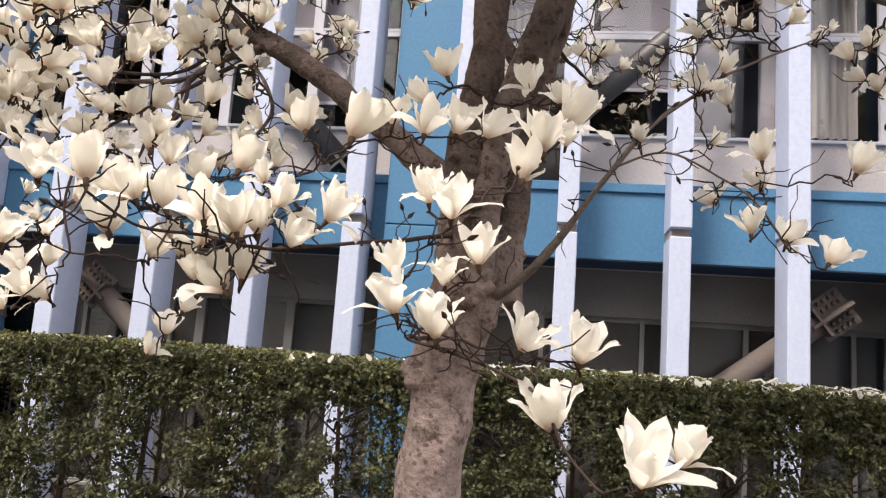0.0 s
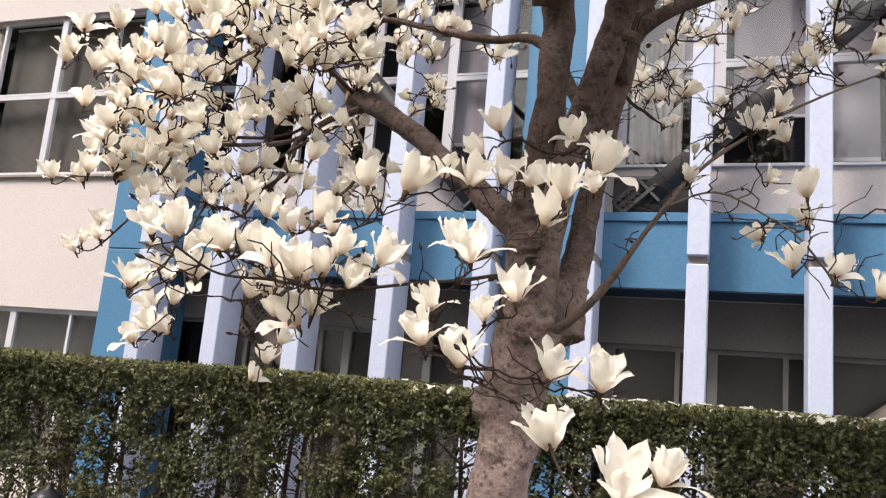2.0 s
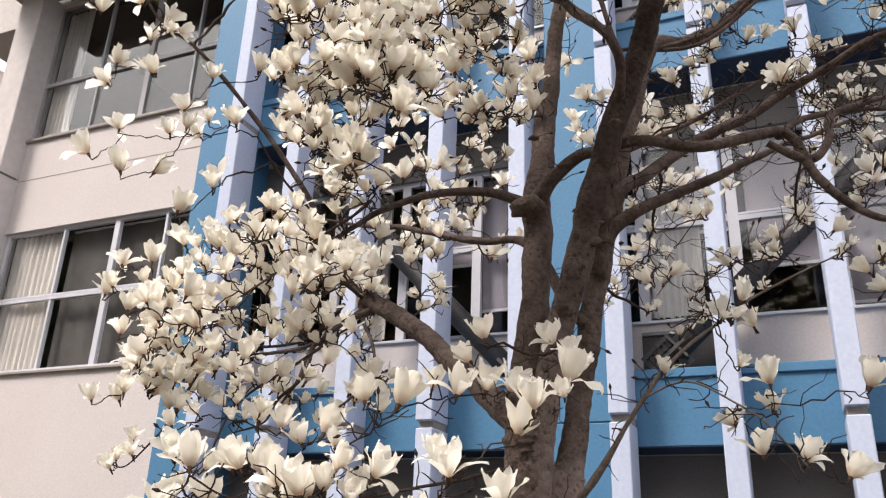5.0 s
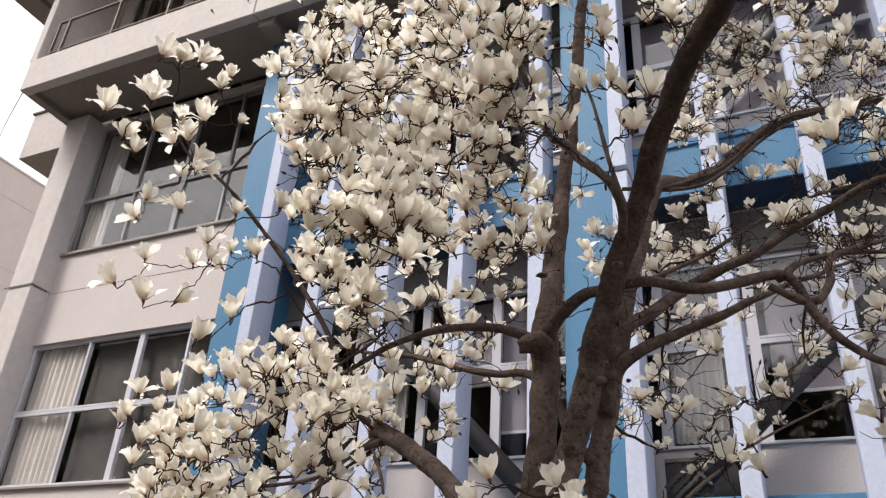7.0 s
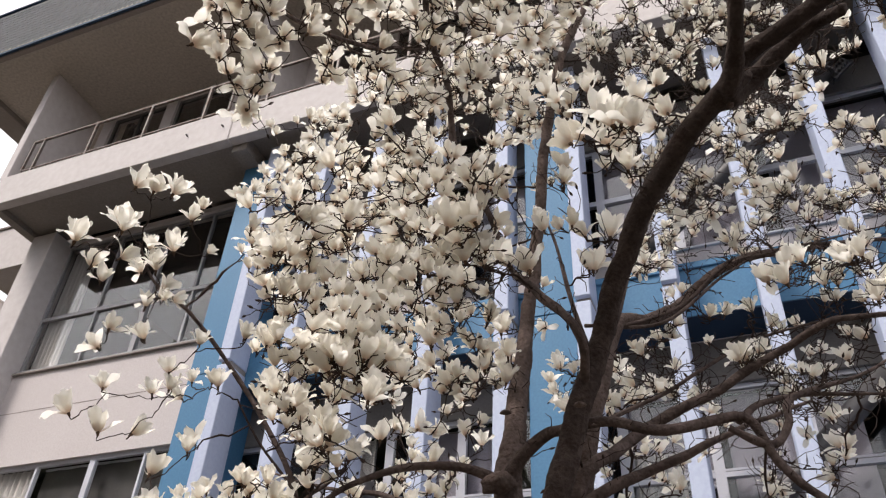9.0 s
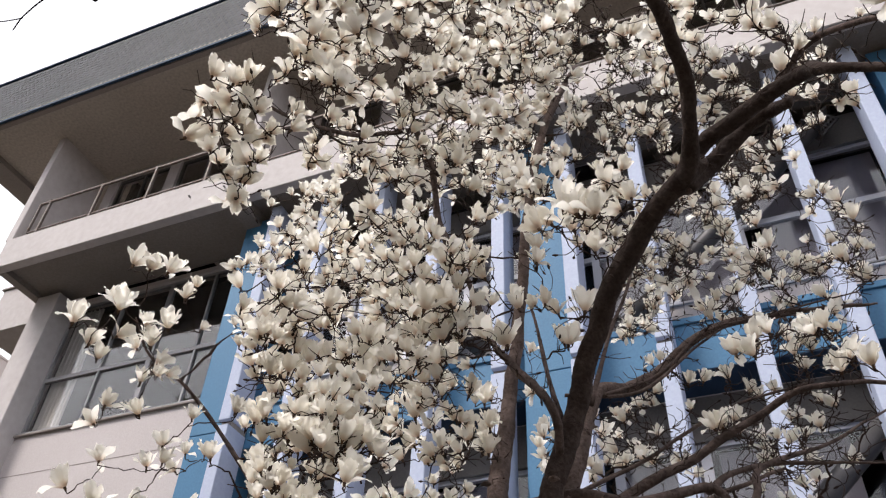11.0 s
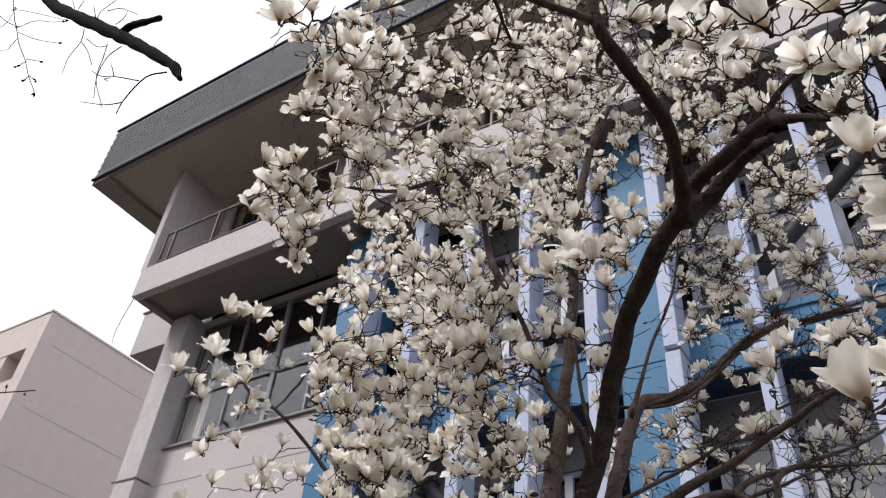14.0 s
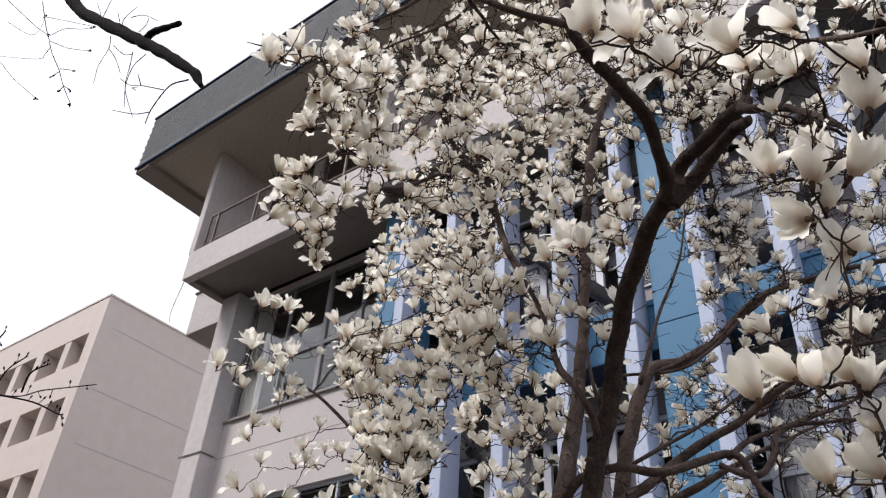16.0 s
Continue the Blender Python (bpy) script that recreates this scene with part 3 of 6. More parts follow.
def scale_shape(tilt, tall=1.3):
    """One scalloped shingle, its lower edge lifted and cut round."""
    front = [(TW * 0.05, -0.004, TH * tall), (TW * 0.95, -0.004, TH * tall), (TW * 0.93, -tilt, TH * 0.55), (TW * 0.68, -tilt - 0.004, TH * 0.04), (TW * 0.32, -tilt - 0.004, TH * 0.04), (TW * 0.07, -tilt, TH * 0.55)]
    return front + [(x, y + 0.006, z) for x, y, z in front[2:]], [(0, 5, 4, 3, 2, 1), (2, 3, 7, 6), (3, 4, 8, 7), (4, 5, 9, 8)]


shared = [raw_mesh("shingle", *scale_shape(0.017 + 0.003 * q), M_SHINGLE, smooth=False) for q in range(4)]
for r in range(rows_n):
    for col in range(cols_n):
        x = RX + col * TW + (TW / 2 if r % 2 else 0)
        z = 0.03 + r * TH
        if 8 <= col < 28:
            piece = new("shingle", shared[random.randrange(4)])
            piece.parent = roof
            piece.location = (x, 0.03, z)
            continue
        vs, fs = scale_shape(0.018 + 0.004 * random.random())
        o = len(sv)
        sv += [(p[0] + x, p[1] + 0.03, p[2] + z) for p in vs]
        sf += [tuple(j + o for j in q) for q in fs]
sh = new("shingle_field", raw_mesh("shingle_field", sv, sf, M_SHINGLE, smooth=False))
sh.parent = roof
tagged(sh, "overlapping scalloped slate-grey shingles", kind="stuff")

# ---- stair block beyond the pier ----
blk = root("stair_block", (-12.0, 8.0, 0), "pale plaster stair block set back beyond the pier", "building", kind="structure")
part("parapet", boxes((-1.38, 1.6, 0, 3.0, 10.72, 11.85), bevel=0.01), M_PALE, blk)
part("coping", boxes((-1.42, 1.6, -0.04, 3.0, 11.852, 11.9), bevel=0.006), M_CONC, blk)
# solid panel, its colour stands for the shade below the parapet
part("wall_panel", boxes((-0.6, 1.6, 1.3, 3.0, 0, 10.718)), M_ROOMSHADE, blk, "near-black panel standing in for a shaded stair opening")

# ---- far building ----
far = root("far_building", (-24.8, 11.3, 0), "beige plastered block with deep paired dark windows", "building")
part("wall", boxes((-22, 0, 1.0, 24, 0, 17.7)), M_FAR, far)
fw = [(-0.65, -3.75), (-4.3, -7.4), (-7.95, -11.05), (-11.6, -14.7)]
sills = [17.7 - 2.62 - 2.66 * r for r in range(6)]
edges = [0.0]
for z in reversed(sills):
    edges += [z - 0.08, z + 1.2]
edges.append(17.7)
for za, zb in zip(edges[::2], edges[1::2]):
    part("wall", boxes((-22, 0, 0, 0.999, za, zb)), M_FAR, far)
for za, zb in zip(edges[1::2], edges[2::2]):
    xs = [0.0] + [v for pair in fw for v in pair] + [-22.0]
    for xa, xb in zip(xs[::2], xs[1::2]):
        part("wall", boxes((xb, xa, 0, 0.999, za + 0.001, zb - 0.001)), M_FAR, far)
    for a, b in fw:
        m = (a + b) / 2 + 0.15
        win = part("far_window", boxes((m - 0.22, m + 0.22, 0.02, 0.6, za + 0.001, zb - 0.001)), M_FAR, far, "plaster post between two panes")
        part("pane", boxes((b, a, 0.8, 0.85, za + 0.002, zb - 0.002)), M_DARKFRAME, win, "dark recessed glass")
part("coping", boxes((-22, 0.03, -0.03, 24, 17.701, 17.78)), M_FAR, far)
for z in (17.7 - 1.2, 14.0, 11.95, 9.3):
    part("joint", boxes((0.0005, 0.012, 0.5, 20, z, z + 0.035)), M_PALE, far, "pale floor joint")


# a wire slung from the balcony corner to the far block
vs, fs = [], []
tube(vs, fs, spline([(-10.44, 5.9, 9.97, 0.008), (-15.2, 8.5, 12.3, 0.008), (-20.08, 11.29, 14.97, 0.008)], 6), 6)
tagged(new("wire", raw_mesh("wire", vs, fs, M_STEEL)), "thin grey wire slung between the buildings", "wire")

# ---- hedge ----
HX0, HX1, HY0, HY1, HZ = -9.5, 7.5, 4.15, 5.0, 1.56
rng = np.random.default_rng(7)
hedge = root("hedge", (0, (HY0 + HY1) / 2, 0), "clipped evergreen hedge, dense on top and thin below", "hedge")
sv, sf = [], []
x = HX0 + 0.1
while x < HX1:
    y = rng.uniform(HY0 + 0.2, HY1 - 0.2)
    lean = rng.uniform(-0.08, 0.08)
    r = rng.uniform(0.008, 0.022)
    tube(sv, sf, [(x, y, 0, r), (x + lean * 0.5, y + 0.02, 0.6, r * 0.9), (x + lean, y, 1.15, r * 0.7), (x + lean * 1.3, y, 1.45, r * 0.3)], 7, rough=0.2)
    for b in range(15):
        z = rng.uniform(0.3, 1.3)
        a = rng.uniform(0, 2 * math.pi)
        l = rng.uniform(0.12, 0.42)
        bx, by = x + lean * z / 1.3, y
        tube(sv, sf, [(bx, by, z, r * 0.4), (bx + math.cos(a) * l * 0.5, by + math.sin(a) * l * 0.5, z + rng.uniform(0.02, 0.16), r * 0.28), (bx + math.cos(a + 0.4) * l, by + math.sin(a + 0.4) * l, z + rng.uniform(0.08, 0.32), 0.003)], 5, cap=False)
    x += rng.uniform(0.09, 0.24)
st = new("stem", raw_mesh("stem", sv, sf, M_STEM))
st.parent = hedge
st.location = -hedge.location
tagged(st, "brown hedge stems and branches", kind="stuff")


def leaf_cloud(centres, normals, size, spread):
    """Small folded leaves: six corners and four faces each."""
    n = len(centres)
    a = rng.normal(size=(n, 3))
    d = normals + spread * a
    d /= np.linalg.norm(d, axis=1)[:, None]
    s = np.cross(d, rng.normal(size=(n, 3)))
    s /= np.linalg.norm(s, axis=1)[:, None]
    u = np.cross(d, s)
    L = (size * rng.uniform(0.7, 1.3, n))[:, None]
    w = L * 0.30
    fold = L * 0.12
    v = np.stack([centres, centres + s * L * 0.35 + u * w + d * fold, centres + s * L, centres + s * L * 0.35 - u * w + d * fold, centres + s * L * 0.5], 1).reshape(-1, 3)
    o = (np.arange(n) * 5)[:, None]
    f = np.concatenate([o + np.array([[0, 1, 4]]), o + np.array([[1, 2, 4]]), o + np.array([[0, 4, 3]]), o + np.array([[4, 2, 3]])], 1).reshape(-1, 3)
    return v, f


def np_mesh(name, v, f, mat):
    me = bpy.data.meshes.new(name)
    me.vertices.add(len(v))
    me.vertices.foreach_set("co", v.astype(np.float32).ravel())
    me.loops.add(len(f) * 3)
    me.loops.foreach_set("vertex_index", f.astype(np.int32).ravel())
    me.polygons.add(len(f))
    me.polygons.foreach_set("loop_start", np.arange(len(f), dtype=np.int32) * 3)
    me.update(calc_edges=True)
    me.materials.append(mat)
    return me


def clump(points, scale):
    return np.array([noise.noise(Vector(p) * scale) for p in points])


def hedge_leaves(n, x0, x1, kind):
    p = np.empty((n, 3))
    p[:, 0] = rng.uniform(x0, x1, n)
    if kind == "top":
        p[:, 1] = rng.uniform(HY0 - 0.02, HY1, n)
        p[:, 2] = HZ - np.abs(rng.normal(0, 0.045, n)) + 0.02 * np.sin(p[:, 0] * 2.1) + rng.uniform(-0.01, 0.03, n)
        nrm = np.tile((0, -0.35, 1.0), (n, 1))
        keep = np.ones(n, bool)
    elif kind == "inner":
        p[:, 1] = rng.uniform(HY0 + 0.15, HY1, n)
        p[:, 2] = rng.uniform(0.3, HZ - 0.05, n)
        nrm = np.tile((0, -0.6, 0.8), (n, 1))
        keep = clump(p, 3.2) + 0.5 * clump(p, 8.0) > 0.19 - 0.7 * np.clip((p[:, 2] - 1.22) / 0.26, 0, 1)
    else:
        p[:, 1] = HY0 + np.abs(rng.normal(0, 0.13, n))
        z = rng.beta(1.6, 1.0, n)
        p[:, 2] = z * (HZ - 0.02)
        nrm = np.tile((0, -1.0, 0.55), (n, 1))
        c = clump(p * (1, 0.6, 1), 3.6) + 0.75 * clump(p, 9.0)
        c += 0.16 * np.cos(p[:, 0] * 14.0 + 2.2 * np.sin(p[:, 0] * 1.7))  # shrub beside shrub
        limit = 0.31 - 0.9 * np.clip((p[:, 2] - 1.2) / 0.28, 0, 1)
        keep = c > limit - 0.22
    return p[keep], nrm[keep]


def fine_leaves(centres, normals, size, spread):
    """Tiny pointed leaves: four corners and two faces each."""
    n = len(centres)
    d = normals + spread * rng.normal(size=(n, 3))
    d /= np.linalg.norm(d, axis=1)[:, None]
    s = np.cross(d, rng.normal(size=(n, 3)))
    s /= np.linalg.norm(s, axis=1)[:, None]
    u = np.cross(d, s)
    L = (size * rng.uniform(0.6, 1.4, n))[:, None]
    v = np.stack([centres, centres + s * L * 0.45 + u * L * 0.3 + d * L * 0.12, centres + s * L, centres + s * L * 0.45 - u * L * 0.3 + d * L * 0.12], 1).reshape(-1, 3)
    o = (np.arange(n) * 4)[:, None]
    f = np.concatenate([o + np.array([[0, 1, 2]]), o + np.array([[0, 2, 3]])], 1).reshape(-1, 3)
    return v, f


def sprays(n, x0, x1, kind, each, reach):
    """Leaves gathered on little sprays, so that clumps and holes show."""
    p, q = hedge_leaves(n, x0, x1, kind)
    way = rng.normal(size=p.shape) * (1, 0.7, 0.6) + (0, -0.5, 0.7)
    way /= np.linalg.norm(way, axis=1)[:, None]
    t = rng.uniform(0, 1, (len(p), each, 1))
    out = p[:, None, :] + way[:, None, :] * t * reach + rng.normal(0, 0.006, (len(p), each, 3))
    out[:, :, 2] = np.minimum(out[:, :, 2], HZ + 0.035)
    return out.reshape(-1, 3), np.repeat(q, each, axis=0)


lv, ln = [], []
for kind, n, x0, x1 in (("top", 5600, -6.5, 4.0), ("front", 24000, -6.5, 4.0), ("inner", 16000, -6.5, 4.0), ("top", 1200, HX0, -6.5), ("front", 3000, HX0, -6.5), ("top", 1200, 4.0, HX1), ("front", 3000, 4.0, HX1)):
    p, q = sprays(n, x0, x1, kind, 11, 0.075)
    lv.append(p)
    ln.append(q)
v, f = fine_leaves(np.concatenate(lv), np.concatenate(ln), 0.026, 0.9)
lf = new("foliage", np_mesh("foliage", v, f, M_LEAF))
lf.parent = hedge
lf.location = -hedge.location
tagged(lf, "small dark green hedge leaves", kind="stuff")
p, q = sprays(5200, -6.5, 4.0, "top", 9, 0.05)
p2, q2 = sprays(2600, -6.5, 4.0, "front", 9, 0.06)
fresh = clump(p2, 4.0) > 0.12
p, q = np.concatenate([p, p2[fresh]]), np.concatenate([q, q2[fresh]])
p[:, 2] += 0.012
v, f = fine_leaves(p, q, 0.018, 0.9)
lf = new("young_foliage", np_mesh("young_foliage", v, f, M_NEWLEAF))
lf.parent = hedge
lf.location = -hedge.location
tagged(lf, "yellow-green young leaves on the clipped top", kind="stuff")

# ---- magnolia tree ----
BOUGHS = {}
BOUGHS["trunk"] = [(-0.33, 2.02, -0.05, 0.15), (-0.315, 2.02, 0.35, 0.102), (-0.3, 2.02, 0.9, 0.089), (-0.283, 2.02, 1.25, 0.083), (-0.268, 2.02, 1.46, 0.080), (-0.25, 2.02, 1.63, 0.087), (-0.21, 2.02, 1.78, 0.094), (-0.2, 2.01, 1.88, 0.072)]
BOUGHS["left_stem"] = [(-0.23, 2.0, 1.74, 0.085), (-0.235, 1.99, 2.0, 0.072), (-0.232, 1.99, 2.11, 0.066), (-0.202, 1.983, 2.369, 0.053), (-0.2, 2.01, 2.605, 0.053), (-0.205, 2.03, 2.746, 0.055), (-0.205, 2.1, 2.945, 0.046), (-0.215, 2.17, 3.117, 0.043), (-0.213, 2.22, 3.304, 0.038), (-0.195, 2.245, 3.528, 0.034), (-0.143, 2.237, 3.86, 0.031), (-0.07, 2.195, 4.486, 0.028), (0.052, 2.174, 5.073, 0.026), (0.22, 2.362, 5.752, 0.018)]
BOUGHS["right_stem"] = [(-0.205, 1.971, 1.76, 0.07), (-0.186, 1.959, 1.949, 0.054), (-0.17, 1.957, 2.044, 0.05), (-0.122, 1.937, 2.26, 0.05), (-0.046, 1.885, 2.459, 0.051), (0.028, 1.839, 2.655, 0.05), (0.101, 1.799, 2.85, 0.048), (0.166, 1.776, 3.011, 0.046), (0.273, 1.67, 3.23, 0.045), (0.407, 1.536, 3.385, 0.044), (0.54, 1.42, 3.49, 0.044), (0.67, 1.31, 3.53, 0.043), (0.76, 1.25, 3.57, 0.041)]
BOUGHS["back_stem"] = [(-0.138, 2.028, 1.718, 0.075), (-0.122, 2.055, 1.871, 0.054), (-0.114, 2.087, 1.943, 0.048), (-0.102, 2.129, 2.091, 0.044), (-0.085, 2.147, 2.264, 0.043), (-0.056, 2.148, 2.429, 0.042), (-0.014, 2.132, 2.574, 0.041), (0.017, 2.118, 2.701, 0.04), (0.056, 2.097, 2.87, 0.036), (0.093, 2.098, 3.038, 0.036), (0.148, 2.168, 3.291, 0.035), (0.174, 2.222, 3.413, 0.033), (0.272, 2.375, 3.496, 0.031), (0.395, 2.588, 3.698, 0.028), (0.626, 2.63, 3.884, 0.024), (0.955, 2.651, 3.922, 0.018), (1.37, 2.815, 3.988, 0.009)]
BOUGHS["upper_fork"] = [(0.7, 1.28, 3.53, 0.042), (0.75, 1.14, 3.57, 0.03), (0.773, 0.95, 3.66, 0.028), (0.735, 0.7, 3.68, 0.028), (0.698, 0.61, 3.78, 0.027), (0.677, 0.6, 4.03, 0.024), (0.62, 0.63, 4.33, 0.02), (0.533, 0.616, 4.7, 0.01)]
BOUGHS["right_fork"] = [(0.7, 1.28, 3.53, 0.043), (0.8, 1.26, 3.65, 0.036), (1.06, 1.07, 3.6, 0.028), (1.1, 0.937, 3.45, 0.022), (1.194, 0.903, 3.371, 0.016), (1.298, 0.855, 3.228, 0.013), (1.361, 0.75, 3.031, 0.01), (1.39, 0.561, 2.847, 0.007), (1.324, 0.366, 2.674, 0.005)]
BOUGHS["stem_tip"] = [(0.7, 1.31, 3.53, 0.042), (0.8, 1.34, 3.63, 0.036), (0.96, 1.28, 3.71, 0.03), (1.05, 1.2, 3.66, 0.02)]
BOUGHS["stump_limb"] = [(-0.22, 2.02, 1.98, 0.06), (-0.3, 2.05, 2.04, 0.053), (-0.48, 2.15, 2.2, 0.048), (-0.67, 2.25, 2.37, 0.045), (-0.85, 2.3, 2.5, 0.046), (-1.0, 2.34, 2.58, 0.041)]
BOUGHS["stump_shoot"] = [(-0.95, 2.33, 2.54, 0.024), (-1.06, 2.25, 2.46, 0.017), (-1.11, 2.15, 2.35, 0.013), (-1.1, 2.05, 2.2, 0.009), (-1.1, 1.95, 2.09, 0.005)]
BOUGHS["left_limb"] = [(-0.98, 2.35, 2.56, 0.026), (-1.06, 2.4, 2.63, 0.023), (-1.19, 2.35, 2.79, 0.021), (-1.26, 2.25, 3.02, 0.018), (-1.48, 2.11, 3.37, 0.016), (-1.6, 1.85, 3.57, 0.012), (-1.67, 1.65, 3.63, 0.009), (-1.66, 1.5, 3.73, 0.005)]
BOUGHS["knot_limb"] = [(-0.19, 1.97, 2.70, 0.034), (-0.33, 1.9, 2.75, 0.023), (-0.5, 1.82, 2.73, 0.019), (-0.65, 1.75, 2.67, 0.015), (-0.74, 1.68, 2.58, 0.011), (-0.84, 1.6, 2.47, 0.007), (-0.94, 1.5, 2.34, 0.004)]
BOUGHS["back_limb"] = [(-0.08, 2.12, 2.35, 0.03), (-0.29, 2.2, 2.68, 0.024), (-0.53, 2.3, 2.76, 0.021), (-0.88, 2.4, 2.9, 0.017), (-1.07, 2.45, 2.95, 0.013), (-1.47, 2.5, 3.09, 0.007)]
BOUGHS["long_limb"] = [(0.0, 2.09, 2.6, 0.042), (0.02, 2.087, 2.722, 0.04), (0.07, 2.1, 2.8, 0.037), (0.125, 2.161, 2.85, 0.035), (0.205, 2.259, 2.959, 0.033), (0.37, 2.333, 3.084, 0.03), (0.536, 2.392, 3.179, 0.027), (0.736, 2.389, 3.287, 0.023), (0.956, 2.329, 3.347, 0.018), (1.316, 2.441, 3.365, 0.01)]
BOUGHS["low_limb"] = [(-0.03, 2.11, 2.5, 0.04), (0.01, 2.09, 2.63, 0.036), (0.11, 2.1, 2.71, 0.03), (0.24, 2.15, 2.78, 0.027), (0.42, 2.2, 2.86, 0.021), (0.58, 2.3, 2.97, 0.014), (0.8, 2.45, 3.1, 0.008)]
BOUGHS["crook_limb"] = [(-0.18, 1.97, 2.73, 0.042), (-0.13, 1.95, 2.79, 0.034), (-0.04, 1.9, 2.83, 0.029), (0.02, 1.88, 2.83, 0.027), (0.14, 1.85, 2.83, 0.026), (0.35, 1.85, 2.78, 0.025), (0.57, 1.97, 2.84, 0.023), (0.64, 2.0, 2.69, 0.021), (0.71, 2.02, 2.61, 0.018), (0.86, 2.05, 2.55, 0.013), (1.1, 2.1, 2.6, 0.008)]
BOUGHS["crook_shoot"] = [(0.55, 1.96, 2.83, 0.02), (0.62, 2.05, 2.92, 0.015), (0.73, 2.17, 2.99, 0.013), (0.89, 2.2, 2.99, 0.009), (1.15, 2.3, 3.0, 0.005)]
BOUGHS["elbow_limb"] = [(0.52, 1.94, 2.80, 0.018), (0.63, 2.0, 2.76, 0.02), (0.69, 2.05, 2.84, 0.02), (0.72, 2.1, 2.95, 0.016), (0.95, 2.3, 3.1, 0.01), (1.2, 2.5, 3.3, 0.006)]
BOUGHS["mast_shoot"] = [(0.17, 2.12, 3.30, 0.017), (0.27, 2.2, 3.69, 0.012), (0.36, 2.3, 4.01, 0.009), (0.4, 2.4, 4.4, 0.005)]
BOUGHS["mid_limb"] = [(0.12, 1.8, 2.91, 0.03), (0.16, 1.66, 2.97, 0.03), (0.14, 1.61, 3.04, 0.03), (0.075, 1.633, 3.129, 0.03), (-0.013, 1.702, 3.27, 0.029), (-0.086, 1.811, 3.392, 0.028), (-0.179, 1.928, 3.581, 0.026), (-0.225, 1.892, 3.738, 0.024), (-0.26, 1.79, 3.9, 0.022)]
BOUGHS["mid_shoot"] = [(0.16, 1.76, 2.98, 0.02), (0.11, 1.768, 3.2, 0.016), (0.048, 1.848, 3.495, 0.013), (0.002, 1.881, 3.706, 0.009)]
BOUGHS["upper_limb"] = [(-0.25, 1.8, 3.87, 0.03), (-0.33, 1.8, 4.05, 0.026), (-0.39, 1.83, 4.2, 0.024), (-0.36, 1.65, 4.38, 0.021), (-0.3, 1.35, 4.3, 0.02), (-0.24, 1.1, 4.36, 0.018), (-0.33, 1.02, 4.68, 0.014), (-0.4, 1.0, 5.0, 0.008)]
BOUGHS["tuft_limb"] = [(-0.31, 1.4, 4.32, 0.017), (-0.355, 1.26, 4.163, 0.015), (-0.419, 1.046, 3.944, 0.012), (-0.527, 0.823, 3.85, 0.009), (-0.575, 0.629, 3.8, 0.005)]
BOUGHS["front_limb"] = [(0.63, 0.63, 4.3, 0.018), (0.45, 0.7, 4.5, 0.014), (0.05, 0.8, 4.52, 0.01), (-0.2, 0.7, 4.42, 0.007), (-0.35, 0.6, 4.3, 0.004)]
BOUGHS["low_right_limb"] = [(-0.18, 1.98, 1.72, 0.022), (-0.07, 1.94, 1.8, 0.019), (0.02, 1.92, 1.91, 0.014), (0.11, 1.9, 2.04, 0.011), (0.19, 1.92, 2.15, 0.009), (0.3, 2.0, 2.27, 0.008), (0.46, 2.1, 2.4, 0.006), (0.68, 2.2, 2.53, 0.004)]
BOUGHS["low_right_shoot"] = [(0.12, 1.9, 2.06, 0.007), (0.25, 1.88, 2.1, 0.006), (0.37, 1.84, 2.03, 0.005), (0.44, 1.82, 1.97, 0.004), (0.52, 1.85, 1.87, 0.003)]
BOUGHS["low_left_limb"] = [(-0.24, 1.98, 1.90, 0.012), (-0.33, 1.75, 1.84, 0.009), (-0.43, 1.55, 1.79, 0.007), (-0.52, 1.4, 1.75, 0.006), (-0.59, 1.28, 1.75, 0.005), (-0.67, 1.2, 1.75, 0.004), (-0.73, 1.13, 1.79, 0.003)]
BOUGHS["left_sprays"] = [(-1.0, 2.32, 2.5, 0.012), (-1.1, 2.1, 2.3, 0.009), (-1.2, 1.9, 2.12, 0.006), (-1.15, 1.7, 1.9, 0.005), (-1.05, 1.6, 1.75, 0.004)]
BOUGHS["spray_a"] = [(-1.01, 2.33, 2.54, 0.016), (-1.05, 2.25, 2.46, 0.014), (-1.12, 2.15, 2.36, 0.013), (-1.22, 2.05, 2.31, 0.011), (-1.34, 1.95, 2.28, 0.008), (-1.45, 1.85, 2.20, 0.006), (-1.54, 1.80, 2.19, 0.004)]
BOUGHS["spray_b"] = [(-1.11, 2.15, 2.36, 0.01), (-1.07, 2.05, 2.22, 0.009), (-1.10, 1.95, 2.12, 0.008), (-1.07, 1.85, 2.03, 0.006), (-1.11, 1.75, 1.98, 0.004)]
BOUGHS["spray_c"] = [(-1.03, 2.33, 2.53, 0.014), (-0.89, 2.20, 2.37, 0.01), (-0.82, 2.10, 2.25, 0.009), (-0.84, 2.00, 2.13, 0.007), (-0.90, 1.90, 2.04, 0.005)]
BOUGHS["spray_d"] = [(-1.08, 2.30, 2.56, 0.012), (-1.12, 2.20, 2.42, 0.01), (-1.20, 2.10, 2.35, 0.009), (-1.33, 2.00, 2.32, 0.008), (-1.39, 1.90, 2.25, 0.006), (-1.53, 1.85, 2.28, 0.004)]
BOUGHS["spray_e"] = [(-1.39, 1.90, 2.25, 0.007), (-1.39, 1.80, 2.08, 0.006), (-1.42, 1.75, 1.97, 0.005), (-1.47, 1.70, 1.88, 0.004), (-1.50, 1.65, 1.88, 0.003)]
